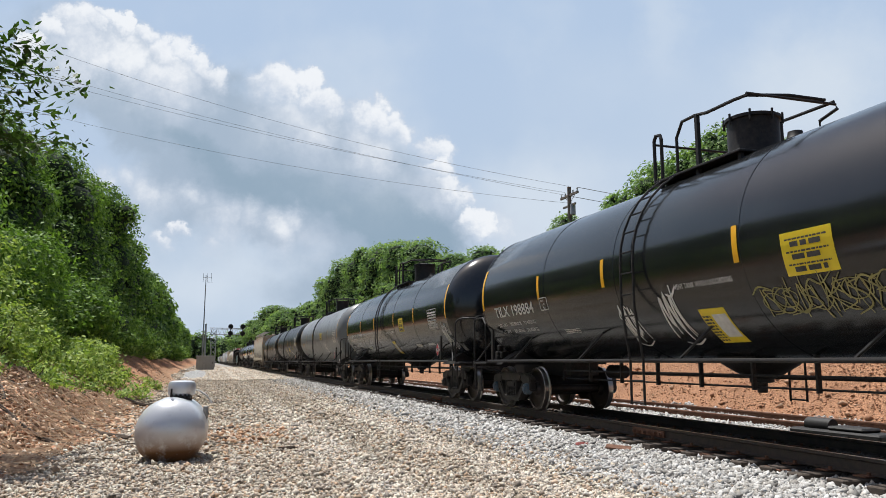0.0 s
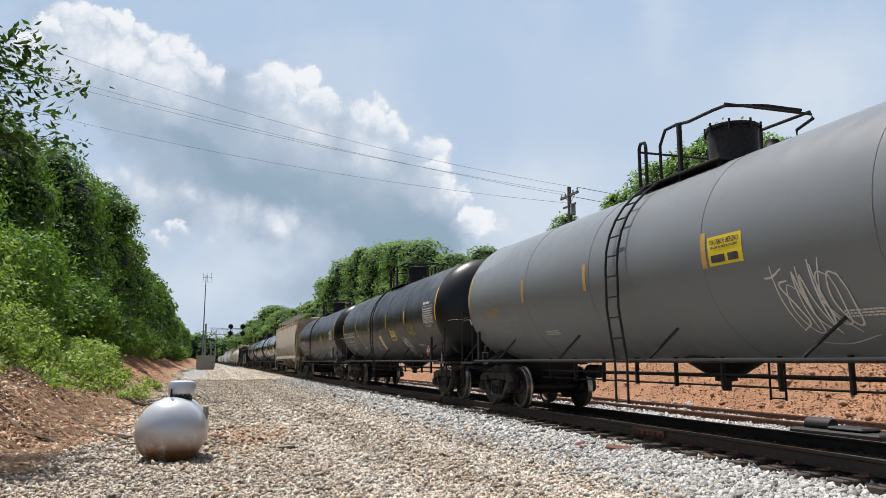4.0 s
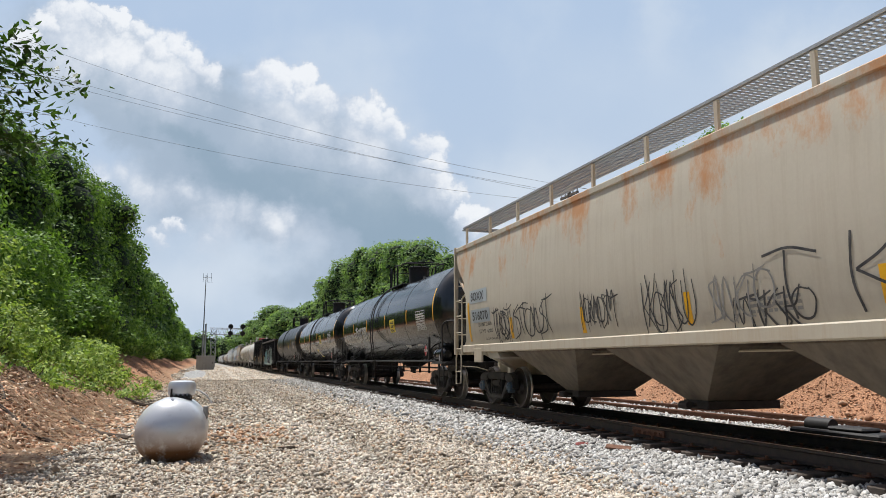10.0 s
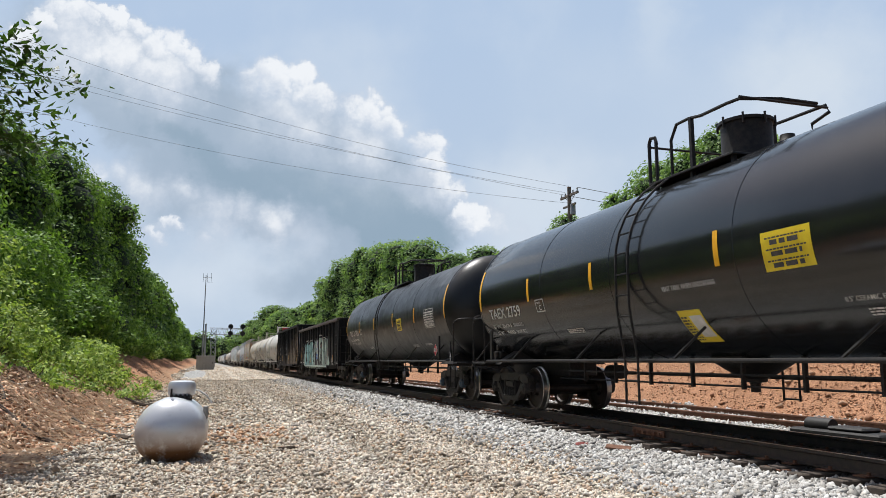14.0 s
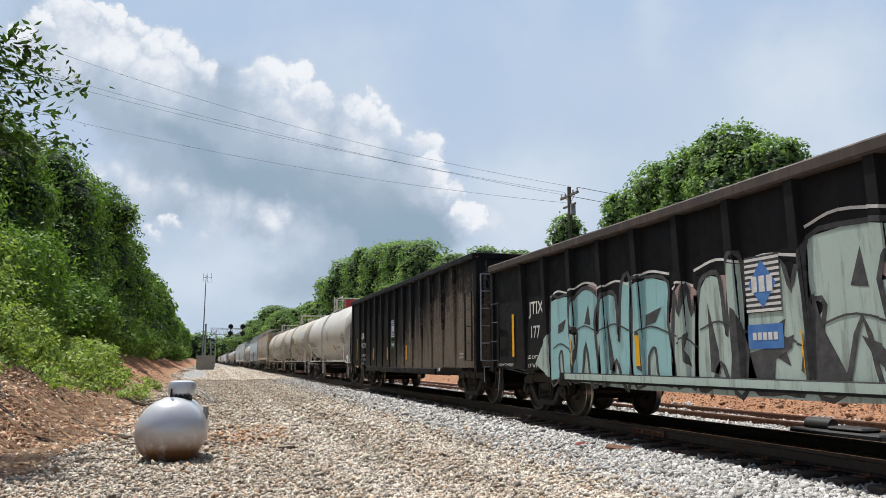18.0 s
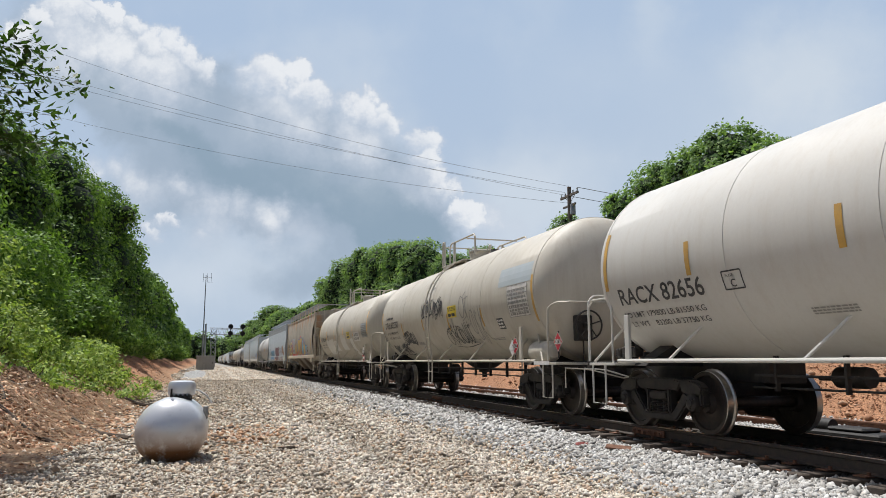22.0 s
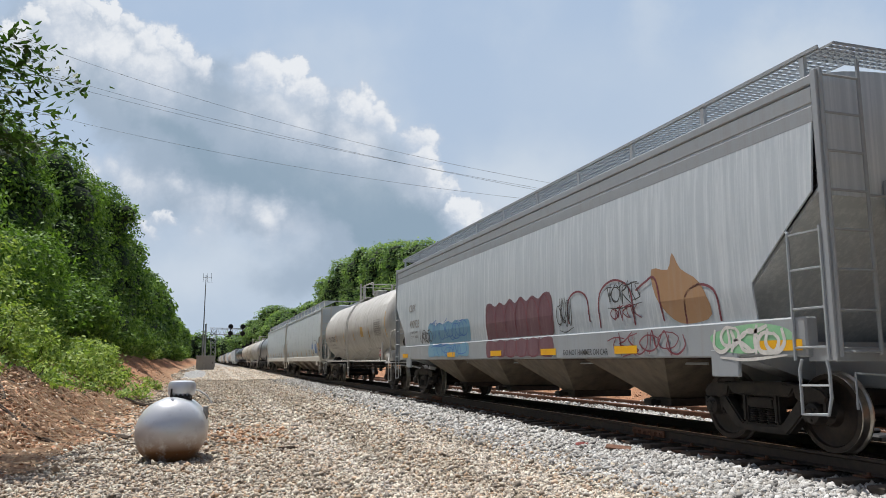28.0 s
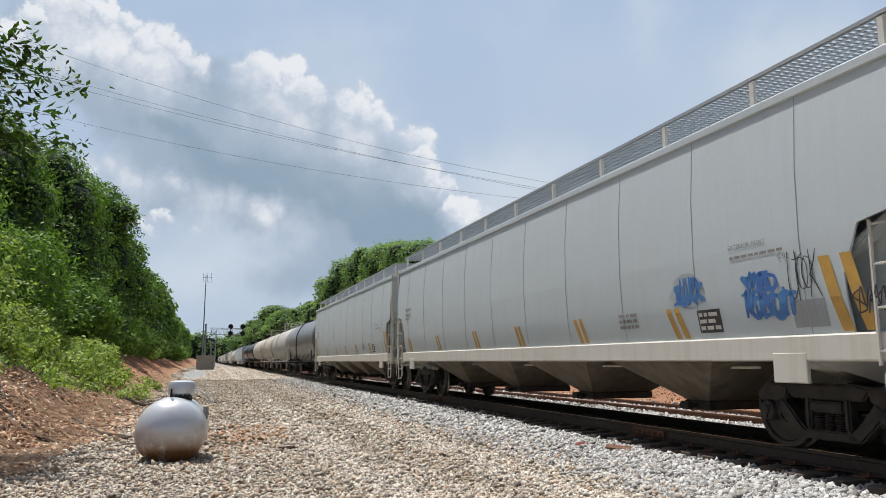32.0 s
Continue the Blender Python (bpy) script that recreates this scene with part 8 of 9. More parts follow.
def stones(name, label, xs, ys, sizes, mat, lift=0.38):
    n = len(xs)
    zs = np.array([ground_z(x, y) for x, y in zip(xs, ys)]) + sizes * lift
    co = OCTA[None] * np.stack([RNG.uniform(0.7, 1.3, n), RNG.uniform(0.55, 1.0, n), RNG.uniform(0.45, 0.8, n)], 1)[:, None, :]
    co = co + RNG.normal(0, 0.16, (n, 6, 3))
    a, b = RNG.uniform(0, math.tau, n), RNG.normal(0, 0.45, n)
    ca, sa, cb, sb = np.cos(a), np.sin(a), np.cos(b), np.sin(b)
    x, y, z = co[..., 0], co[..., 1], co[..., 2]
    x, z = x * cb[:, None] + z * sb[:, None], z * cb[:, None] - x * sb[:, None]
    x, y = x * ca[:, None] - y * sa[:, None], x * sa[:, None] + y * ca[:, None]
    co = np.stack([x, y, z], 2) * sizes[:, None, None] * 0.55 + np.stack([xs, ys, zs], 1)[:, None, :]
    me = bpy.data.meshes.new(name)
    me.vertices.add(n * 6)
    me.vertices.foreach_set("co", co.reshape(-1))
    tri = (OCTA_F[None] + (np.arange(n, dtype=np.int32) * 6)[:, None, None]).reshape(-1)
    me.loops.add(len(tri))
    me.loops.foreach_set("vertex_index", tri)
    me.polygons.add(n * 8)
    me.polygons.foreach_set("loop_start", np.arange(0, n * 24, 3, dtype=np.int32))
    me.update(calc_edges=True)
    me.materials.append(mat)
    return tagged(new(name, me), label, "gravel", kind="stuff")


def strewn(n, y0, y1, x0, x1):
    """Places over the ground, thinner with distance, within the wedge ahead of the lens."""
    y = 1 / RNG.uniform(1 / y1, 1 / y0, n * 2)
    x = RNG.uniform(x0, x1, n * 2)
    keep = (x > -0.36 * y - 0.8) & (x < 1.06 * y + 0.8)
    return x[keep][:n], y[keep][:n]


x, y = strewn(155000, 6.4, 60, -4.2, 6.0)
edge = RNG.uniform(0, 1, len(x)) < np.maximum(np.clip((x - 4.4) / 1.4, 0, 1), np.clip((-1.7 - 0.3 * np.maximum(0, 15.5 - y) - x) / 0.8, 0, 0.93))
x, y = x[~edge], y[~edge]
stones("gravel", "tan and grey crushed gravel of the lane", x, y, np.clip(RNG.lognormal(-3.36, 0.36, len(x)), 0.016, 0.10) * np.clip(y / 9, 1, 2.2) ** 0.6, LANE_STONE)
x, y = strewn(60000, 5.2, 70, 4.2, 7.15)
edge = RNG.uniform(0, 1, len(x)) > np.clip((x - 4.2) / 1.5, 0.03, 1)
clear = (x > 6.42) & ((x > 6.86) | (np.abs((y - 4.0 + 0.26) % 0.52 - 0.26) < 0.15))
x, y = x[~edge & ~clear], y[~edge & ~clear]
stones("ballast", "pale grey crushed stone ballast beside the rails", x, y, np.clip(RNG.lognormal(-2.95, 0.3, len(x)), 0.03, 0.12) * np.clip(y / 10, 1, 2.0) ** 0.7, PALE_STONE)
x, y = strewn(23000, 5.5, 60, 6.85, 15.0)
# much darker stones between the main rails than beside them
DARK_STONE = stone_material("dark_track_ballast", [(0.045, 0.04, 0.035), (0.09, 0.08, 0.07), (0.14, 0.125, 0.11), (0.06, 0.052, 0.045), (0.11, 0.09, 0.075)])
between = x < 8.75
stones("ballast", "dark ballast between the rails", x[between], y[between], RNG.uniform(0.05, 0.095, int(between.sum())) * np.clip(y[between] / 10, 1, 2.0) ** 0.7, DARK_STONE)
x, y = x[~between], y[~between]
stones("ballast", "pale grey crushed stone ballast between the tracks", x, y, RNG.uniform(0.05, 0.095, len(x)) * np.clip(y / 10, 1, 2.0) ** 0.7, PALE_STONE)
x, y = strewn(9000, 9, 60, 15.0, 21.0)
CLAY_CLOD = stone_material("red_clay_clods", [(0.25, 0.115, 0.06), (0.37, 0.18, 0.095), (0.45, 0.25, 0.14), (0.30, 0.14, 0.07), (0.50, 0.34, 0.22)])
stones("clay_clods", "crumbling red clay clods on the bank", x, y, RNG.uniform(0.03, 0.085, len(x)) * (1 + 2.0 * (RNG.random(len(x)) > 0.975)), CLAY_CLOD, 0.3)
x, y = strewn(15000, 58, 170, -2.6, 7.0)
stones("gravel", "tan and grey gravel further down the lane", x, y, RNG.uniform(0.10, 0.22, len(x)) * np.clip(y / 80, 1, 2), LANE_STONE, 0.2)
LITTER = stone_material("dry_bark_litter", [(0.169, 0.091, 0.052), (0.442, 0.247, 0.130), (0.598, 0.403, 0.247), (0.338, 0.156, 0.078), (0.702, 0.559, 0.390), (0.546, 0.260, 0.130), (0.572, 0.468, 0.364)])
x, y = RNG.uniform(-6.2, -1.0, 46000), 1 / RNG.uniform(1 / 25, 1 / 9.3, 46000)
keep = (x < -1.6 - 0.3 * np.maximum(0, 15.5 - y) + RNG.normal(0, 0.25, 46000)) & (x > -0.26 * y - 0.4)
x, y = x[keep], y[keep]
stones("bark_litter", "brown bark chips and dry litter at the bank's foot", x, y, np.clip(RNG.lognormal(-2.9, 0.45, len(x)), 0.02, 0.15), LITTER, 0.36)
x, y = RNG.normal(0.7, 0.45, 900), RNG.normal(14.6, 1.3, 900)
stones("bark_litter", "brown bark chips strewn on the gravel", x, y, np.clip(RNG.lognormal(-3.0, 0.4, 900), 0.02, 0.12), LITTER, 0.5)
x, y = strewn(16000, 9, 60, -7.0, -2.2)
stones("clay_clods", "red clay clods and stones at the bank's foot", x, y, RNG.uniform(0.02, 0.07, len(x)) * (1 + 1.0 * (RNG.random(len(x)) > 0.98)), CLAY_CLOD)
# heap of spare ballast by the cabinet


def ballast_heap():
    bm = bmesh.new()
    rows = []
    for j in range(33):
        yy = 60 + j * 1.7
        h = 0.45 * math.sin(math.pi * j / 32) ** 0.6 * (1 + 0.25 * noise.noise(Vector((0, yy * 0.3, 3))))
        rows.append([bm.verts.new((-1.15 + u * 1.3, yy, ground_z(-1.15 + u * 1.3, yy) - 0.05 + h * max(0, 1 - abs(u)) ** 0.8 + 0.03 * noise.noise(Vector((u * 5, yy * 2, 0))))) for u in [-1 + k * 0.2 for k in range(11)]])
    for a, b in zip(rows, rows[1:]):
        for k in range(10):
            bm.faces.new((a[k], a[k + 1], b[k + 1], b[k]))
    me = mesh_of(bm, "ballast_heap", True)
    me.materials.append(PALE_HEAP)
    tagged(new("ballast_heap", me), "long low heap of pale grey ballast", "gravel heap", kind="stuff")


PALE_HEAP, _nt, _sh = material("pale_ballast_heap")
_v = node(_nt, "ShaderNodeTexVoronoi", Scale=14.0)
_nt.links.new(coords(_nt), _v.inputs["Vector"])
_nt.links.new(ramp(_nt, _v.outputs["Color"], 0.1, 0.9, (0.16, 0.16, 0.155, 1), (0.46, 0.46, 0.445, 1)), _sh.inputs["Base Color"])
_sh.inputs["Roughness"].default_value = 0.9
bumped(_nt, _sh, _v.outputs["Distance"], 0.9, 0.05)
ballast_heap()

# ---- ties, plates, spikes and joint bars ----
tie_mesh = mesh_of(box((-1.3, -0.115, -0.18), (1.3, 0.115, 0.0), 0.012), "tie")
tie_mesh.materials.append(TIE_WOOD)
plate_mesh = mesh_of(box((-0.18, -0.09, 0.0), (0.18, 0.09, 0.018), 0.004), "tie_plate")
plate_mesh.materials.append(RUST_STEEL)
bm = bmesh.new()
for u, w in ((-0.095, -0.05), (0.095, 0.05)):
    quad_box(bm, (u - 0.018, w - 0.018, 0.0), (u + 0.018, w + 0.018, 0.055), bevel=0.005)
spike_mesh = mesh_of(bm, "spike")
spike_mesh.materials.append(RUST_STEEL)
for tx, tz, name in ((TRACK_X, RAIL_Z, "main_track_ties"), (TRACK2_X, RAIL2_Z, "side_track_ties")):
    bed = thing(name, "weathered wooden ties under the rails", "railway ties", pose(tx, 0, tz - 0.2), kind="structure")
    for k in range(110):
        y = 4.0 + k * 0.52 + random.uniform(-0.03, 0.03)
        t_ = part("tie", tie_mesh, None, bed)
        t_.location, t_.rotation_euler.z = (random.uniform(-0.04, 0.04), y, random.uniform(-0.015, 0.0)), radians(random.uniform(-1.2, 1.2))
        if k < 45 and tx == TRACK_X:
            for gx in (-0.7535, 0.7535):
                p_ = part("tie_plate", plate_mesh, None, bed)
                p_.location = (gx, y, 0.002)
                q_ = part("spike", spike_mesh, None, p_)
    bm = bmesh.new()
    for k in range(500):
        quad_box(bm, (-1.3, 61.4 + k * 0.52 - 0.115, -0.18), (1.3, 61.4 + k * 0.52 + 0.115, 0.0))
    tagged(part("tie_row", bm, TIE_WOOD, bed), kind="stuff")


def joint_bar(y):
    j = thing("joint_bar", "rusty bolted joint bar on the near rail", "rail joint", pose(TRACK_X - 0.7535, y, RAIL_Z), kind="structure")
    part("bar", box((-0.045, -0.46, -0.15), (-0.012, 0.46, -0.045), 0.008), RUST_STEEL, j)
    for k in range(6):
        w = -0.38 + k * 0.152
        part("bolt", lathe(bmesh.new(), [(0.0, -0.085), (0.022, -0.085), (0.022, -0.06), (0.034, -0.055), (0.034, -0.04)], lambda u, v, q, w=w: (q, w + u, -0.10 + v), 6), RUST_STEEL, j)


joint_bar(10.9)
joint_bar(22.8)
IRON_BLACK = plain("oily_black_iron", (0.009, 0.009, 0.0095), 0.65, 0.0, (0.022, 0.02, 0.017))
sw = thing("switch_machine", "low black switch machine between the tracks", "switch machine", pose(10.3, 10.2, 0.05, 0, 0, 4))
part("case", box((-0.28, -0.9, 0.0), (0.28, 0.9, 0.20), 0.03), IRON_BLACK, sw)
part("lid", box((-0.22, -0.55, 0.20), (0.22, 0.15, 0.27), 0.03), IRON_BLACK, sw)
part("motor", lathe(bmesh.new(), [(0.0, 0.2), (0.12, 0.2), (0.13, 0.25), (0.13, 0.7), (0.0, 0.72)], lambda u, v, w: (u, w, 0.25 + v), 14), IRON_BLACK, sw, smooth=True)
part("throw_rod", bar([(-0.2, 0.3, 0.1), (-1.7, 0.35, 0.1)], 0.03), IRON_BLACK, sw)
part("throw_rod", bar([(-0.2, -0.3, 0.12), (-1.7, -0.3, 0.12)], 0.025), IRON_BLACK, sw)
jb = thing("junction_box", "black iron junction box on a short post", "junction box", pose(10.2, 8.3, 0.0))
part("post", box((-0.05, -0.05, 0.0), (0.05, 0.05, 0.25)), IRON_BLACK, jb)
part("case", box((-0.2, -0.25, 0.16), (0.2, 0.25, 0.46), 0.03), IRON_BLACK, jb)

# ---- fuel tank on the gravel ----
SILVER, _nt, _sh = material("weathered_silver_paint")
_spots = ramp(_nt, noise_of(_nt, 6.0, 7, 0.7), 0.55, 0.75)
_low = _nt.nodes.new("ShaderNodeTexCoord")
_sep = _nt.nodes.new("ShaderNodeSeparateXYZ")
_nt.links.new(_low.outputs["Object"], _sep.inputs[0])
_rng = _nt.nodes.new("ShaderNodeMapRange")
for _k, _q in (("From Min", 0.50), ("From Max", 0.20), ("To Min", 0.0), ("To Max", 1.0)):
    _rng.inputs[_k].default_value = _q
_nt.links.new(_sep.outputs["Z"], _rng.inputs["Value"])
_mul = _nt.nodes.new("ShaderNodeMath")
_mul.operation = "MULTIPLY"
_nt.links.new(_rng.outputs[0], _mul.inputs[0])
_nt.links.new(ramp(_nt, noise_of(_nt, 4.0, 6, 0.7), 0.28, 0.5), _mul.inputs[1])
_col = blend(_nt, _mul.outputs[0], blend(_nt, _spots, (0.63, 0.65, 0.67), (0.50, 0.51, 0.52)), (0.21, 0.105, 0.045))
_nt.links.new(_col, _sh.inputs["Base Color"])
_sh.inputs["Metallic"].default_value, _sh.inputs["Roughness"].default_value = 0.35, 0.31
lp = thing("propane_tank", "silver horizontal propane tank with rusty underside on gravel", "propane tank", pose(-0.455, 11.35, -0.03, 0, 0, -3))
R_LP = 0.475
prof = [(0.0, -0.36)] + [(R_LP * math.sin(radians(a)), -0.36 * math.cos(radians(a))) for a in range(10, 90, 10)] + [(R_LP, 0.0), (R_LP, 0.4), (R_LP, 0.75)] + [(R_LP * math.sin(radians(a)), 0.75 + 0.36 * math.cos(radians(a))) for a in range(80, 0, -10)] + [(0.0, 1.11)]
part("shell", lathe(bmesh.new(), prof, lambda u, v, w: (u, w, v + R_LP - 0.03), 48, False), SILVER, lp, smooth=True)
part("collar", lathe(bmesh.new(), [(0.0, 1.15), (0.12, 1.15), (0.175, 1.135), (0.192, 1.10), (0.192, 0.96), (0.182, 0.94), (0.182, 1.07), (0.0, 1.10)], lambda u, v, w: (0.09 + u, 0.40 + v, w + 0.0), 28, False), SILVER, lp, "silver valve hood", smooth=True)
part("fill_neck", lathe(bmesh.new(), [(0.15, 0.98), (0.15, 0.86)], lambda u, v, w: (0.09 + u, 0.40 + v, w), 16), BLACK_IRON, lp)
for k in range(5):
    part("valve", box((-0.05 + k * 0.06, 0.18, 0.89), (-0.01 + k * 0.06, 0.27, 0.96), 0.01), BLACK_IRON, lp)
part("hose", bar([(0.22, 0.5, 1.02), (0.34, 0.42, 1.0), (0.46, 0.40, 0.92), (0.52, 0.42, 0.82)], 0.014), WHITE_INK, lp, "cream rubber hose")
part("gauge", box((0.40, 0.42, 0.58), (0.47, 0.50, 0.78), 0.02), GREY_INK, lp)
for y in (0.12, 0.65):
    part("foot", box((-0.28, y - 0.05, 0.0), (-0.12, y + 0.05, 0.16), 0.01), RUST_STEEL, lp)
    part("foot", box((0.12, y - 0.05, 0.0), (0.28, y + 0.05, 0.16), 0.01), RUST_STEEL, lp)
part("lifting_lug", box((-0.02, -0.10, 0.96), (0.0, -0.02, 1.05), 0.004), BLACK_IRON, lp)

# ---- debris ----
DRY = plain("dry_brown_stalks", (0.36, 0.21, 0.12), 0.9, 0.0, (0.66, 0.52, 0.35), 5.0)
DARK_WOOD = plain("dark_rotten_wood", (0.05, 0.036, 0.026), 0.9, 0.0, (0.11, 0.08, 0.055), 7.0)


def lying(name, label, x, y, length, turn, r, mat, bend=0.1, category="branch"):
    rng = random.Random(int(x * 100 + y * 7))
    n = 7
    pts = []
    for k in range(n):
        t = k / (n - 1) - 0.5
        px_, py_ = x + math.cos(radians(turn)) * length * t, y + math.sin(radians(turn)) * length * t + rng.uniform(-bend, bend) * length * 0.3
        pts.append((px_, py_, ground_z(px_, py_) + r * 1.1 + 0.015))
    me = mesh_of(bar(pts, r, 6), name)
    me.materials.append(mat)
    return tagged(new(name, me), label, category)


for x, y, l, a, r in ((-2.9, 14.2, 1.8, -25, 0.035), (-1.9, 15.6, 2.4, -58, 0.04), (-3.6, 15.5, 1.5, -70, 0.03), (0.4, 16.2, 0.7, 65, 0.03), (1.25, 12.3, 0.30, 20, 0.03), (1.5, 12.0, 0.35, -15, 0.013), (0.25, 14.4, 0.5, -62, 0.03), (-0.4, 21.0, 1.2, -40, 0.05), (-1.8, 24.5, 2.0, 55, 0.06)):
    lying("fallen_branch", "dark broken branch lying on the gravel", x, y, l, a, r, DARK_WOOD)
red = thing("red_rag", "crumpled dull red scrap lying on the ballast", "debris", pose(5.87, 11.1, ground_z(5.87, 11.1) + 0.02, 0, 0, 30))
bm = bmesh.new()
r_ = bmesh.ops.create_icosphere(bm, subdivisions=3, radius=1.0)
for v in bm.verts:
    k = 1 + 0.5 * noise.noise(v.co * 2.5)
    v.co = Vector((v.co.x * 0.16 * k, v.co.y * 0.09 * k, max(-0.02, v.co.z * 0.05 * k)))
part("scrap", bm, plain("dull_red_cloth", (0.16, 0.03, 0.025), 0.8, 0.0, (0.25, 0.06, 0.05)), red, smooth=True)
lying("orange_board", "weathered orange splinter of wood on the ballast", 5.0, 11.6, 0.35, 15, 0.018, plain("orange_splinter", (0.35, 0.15, 0.06), 0.8), category="debris")


def dry_stalks(n, name, label, spots, mat, lo, hi, thick):
    """Loose dry stalks lying down the slope: thin three-sided slivers."""
    verts, faces = [], []
    rng = random.Random(3)
    for k in range(n):
        x, y = spots(rng)
        l = rng.uniform(lo, hi)
        a = rng.uniform(-3.1, 3.1)
        dx, dy = math.cos(a) * l * 0.5, math.sin(a) * l * 0.5
        p, q = Vector((x - dx, y - dy, ground_z(x - dx, y - dy) + rng.uniform(0.01, 0.12))), Vector((x + dx, y + dy, ground_z(x + dx, y + dy) + rng.uniform(0.01, 0.08)))
        s = (q - p).cross(Vector((0, 0, 1))).normalized() * thick
        b = len(verts)
        verts += [p - s, p + s, p + Vector((0, 0, thick * 1.6)), q - s * 0.4, q + s * 0.4, q + Vector((0, 0, thick))]
        faces += [(b, b + 3, b + 4, b + 1), (b + 1, b + 4, b + 5, b + 2), (b + 2, b + 5, b + 3, b)]
    me = bpy.data.meshes.new(name)
    me.from_pydata(verts, [], faces)
    me.materials.append(mat)
    return tagged(new(name, me), label, "dry stalks", kind="stuff")


dry_stalks(2600, "dry_stalks", "tangle of dry brown stalks and roots on the bank", lambda r: (-2.1 - abs(r.gauss(0, 1.6)), r.uniform(10.5, 24)), DRY, 0.10, 0.65, 0.011)
dry_stalks(260, "dry_twigs", "scattered dark twigs on clay and gravel", lambda r: (r.uniform(-4.5, 0.5), r.uniform(11, 32)), DARK_WOOD, 0.15, 0.8, 0.008)

for k, (x, y, a) in enumerate(((6.70, 9.62, 8), (6.74, 8.95, -12), (6.62, 10.8, 30), (6.72, 7.6, 5), (6.05, 10.3, -35))):
    o = tagged(new("loose_plate", once(("loose plate",), lambda: mesh_of(box((-0.19, -0.12, 0), (0.19, 0.12, 0.022), 0.004), "loose_plate"))), "rusty tie plate lying loose on the ballast", "tie plate", "loose tie plates")
    if not o.data.materials:
        o.data.materials.append(RUST_STEEL)
    o.matrix_world = pose(x, y, ground_z(x, y) + 0.05, 6, 4, a)


# ---- weeds and shrubs on the bank ----
def shrub(x, y, h, w, mat, leaf, density, seed, label, slim=0.5):
    rng = random.Random(seed)
    t = thing("shrub", label, "shrub", pose(x, y, ground_z(x, y) - 0.05), "weeds on the bank")
    lobes = [(rng.uniform(-0.4, 0.4) * w, rng.uniform(-0.4, 0.4) * w, h * rng.uniform(0.25, 0.8), w * rng.uniform(0.25, 0.4), w * rng.uniform(0.25, 0.4), h * rng.uniform(0.2, 0.35)) for _ in range(6)]
    pts, out = lobes_points(lobes, density)
    extra = int(len(pts) * 0.5)
    inner = np.array([lobes[rng.randrange(6)][:3] for _ in range(extra)]) + RNG.normal(0, 1, (extra, 3)) * np.array((w * 0.22, w * 0.22, h * 0.18))
    pts, out = np.concatenate([pts, inner]), np.concatenate([out, RNG.normal(0, 0.4, (extra, 3)) + (0, 0, 0.6)])
    keep = pts[:, 2] > 0
    part("foliage", leaves_mesh("leaves", pts[keep], out[keep], leaf, 0.1, slim), mat, t)
    bm = bmesh.new()
    for k in range(7):
        q = lobes[k % 6]
        limb(bm, (rng.uniform(-0.1, 0.1), rng.uniform(-0.1, 0.1), 0), (q[0] * 1.2, q[1] * 1.2, q[2]), 0.016, 0.006, rng, 3)
    part("stem", bm, BARK, t)
    return t


def green_edge(y):
    """How far down the clay the weeds come."""
    return -2.0 - 0.05 * max(0.0, 30 - y) - 1.0 * max(0.0, 18.3 - y)


rng = random.Random(44)
for k in range(105):
    y = 15.2 + (k / 105) ** 1.2 * 24 + rng.random()
    x = green_edge(y) - rng.random() ** 1.15 * 3.4
    h = rng.uniform(0.18, 0.55) + 0.05 * (green_edge(y) - x)
    shrub(x, y, h, h * rng.uniform(1.0, 1.7), LEAF_BRIGHT, rng.uniform(0.09, 0.17), 62 if y < 26 else 50, 800 + k, "small bright green weeds on red clay")
for k in range(30):
    y = 15.5 + k * 0.5 + rng.random()
    x = green_edge(y) - 1.3 - rng.random() * 2.6
    h = rng.uniform(0.5, 1.3)
    shrub(x, y, h, h * rng.uniform(0.9, 1.3), LEAF_BRIGHT, rng.uniform(0.10, 0.15), 75, 700 + k, "bright green weeds on the bank")
for k in range(64):
    y = 15 + (k / 64) ** 1.4 * 62
    x = green_edge(y) - (1.8 + rng.random() ** 1.2 * 3.6 if y < 36 else 3.0 + rng.random() * 2.2)
    bright = x > green_edge(y) - 3.2 or rng.random() < 0.3
    h = rng.uniform(0.5, 1.1) if bright else rng.uniform(1.0, 2.1)
    far = y > 32
    shrub(x, y, h, h * rng.uniform(1.1, 1.6), LEAF_BRIGHT if bright else LEAF_VINE, rng.uniform(0.11, 0.16) if not far else 0.17, 80 if not far else 60, 300 + k, "bright green weeds on red clay" if bright else "leafy green bush on the bank")
for k in range(26):
    y = 34 + (k / 26) ** 1.3 * 110
    x = -5.9 - rng.random() * 1.5 + 0.012 * y
    h = rng.uniform(1.3, 2.4)
    shrub(x, y, h, h * 1.3, LEAF_VINE, 0.15 + y * 0.0012, 60 if y < 70 else 30, 400 + k, "rounded green bush on the bank beside the lane")
for k in range(16):
    y = 15 + k * 1.9
    x = -6.9 + 0.02 * y - rng.random() * 1.6
    h = rng.uniform(2.2, 3.6)
    shrub(x, y, h, h * 1.1, LEAF_BRIGHT if k % 3 and y < 24 else LEAF_VINE, 0.15, 72, 500 + k, "tall leafy bush below the trees")
for k in range(14):
    y = 14 + k * 3.2
    shrub(19.5 + rng.random() * 2.0, y, rng.uniform(0.8, 1.8), rng.uniform(1.6, 2.8), LEAF_VINE, 0.2, 40, 600 + k, "green bush at the top of the clay bank")


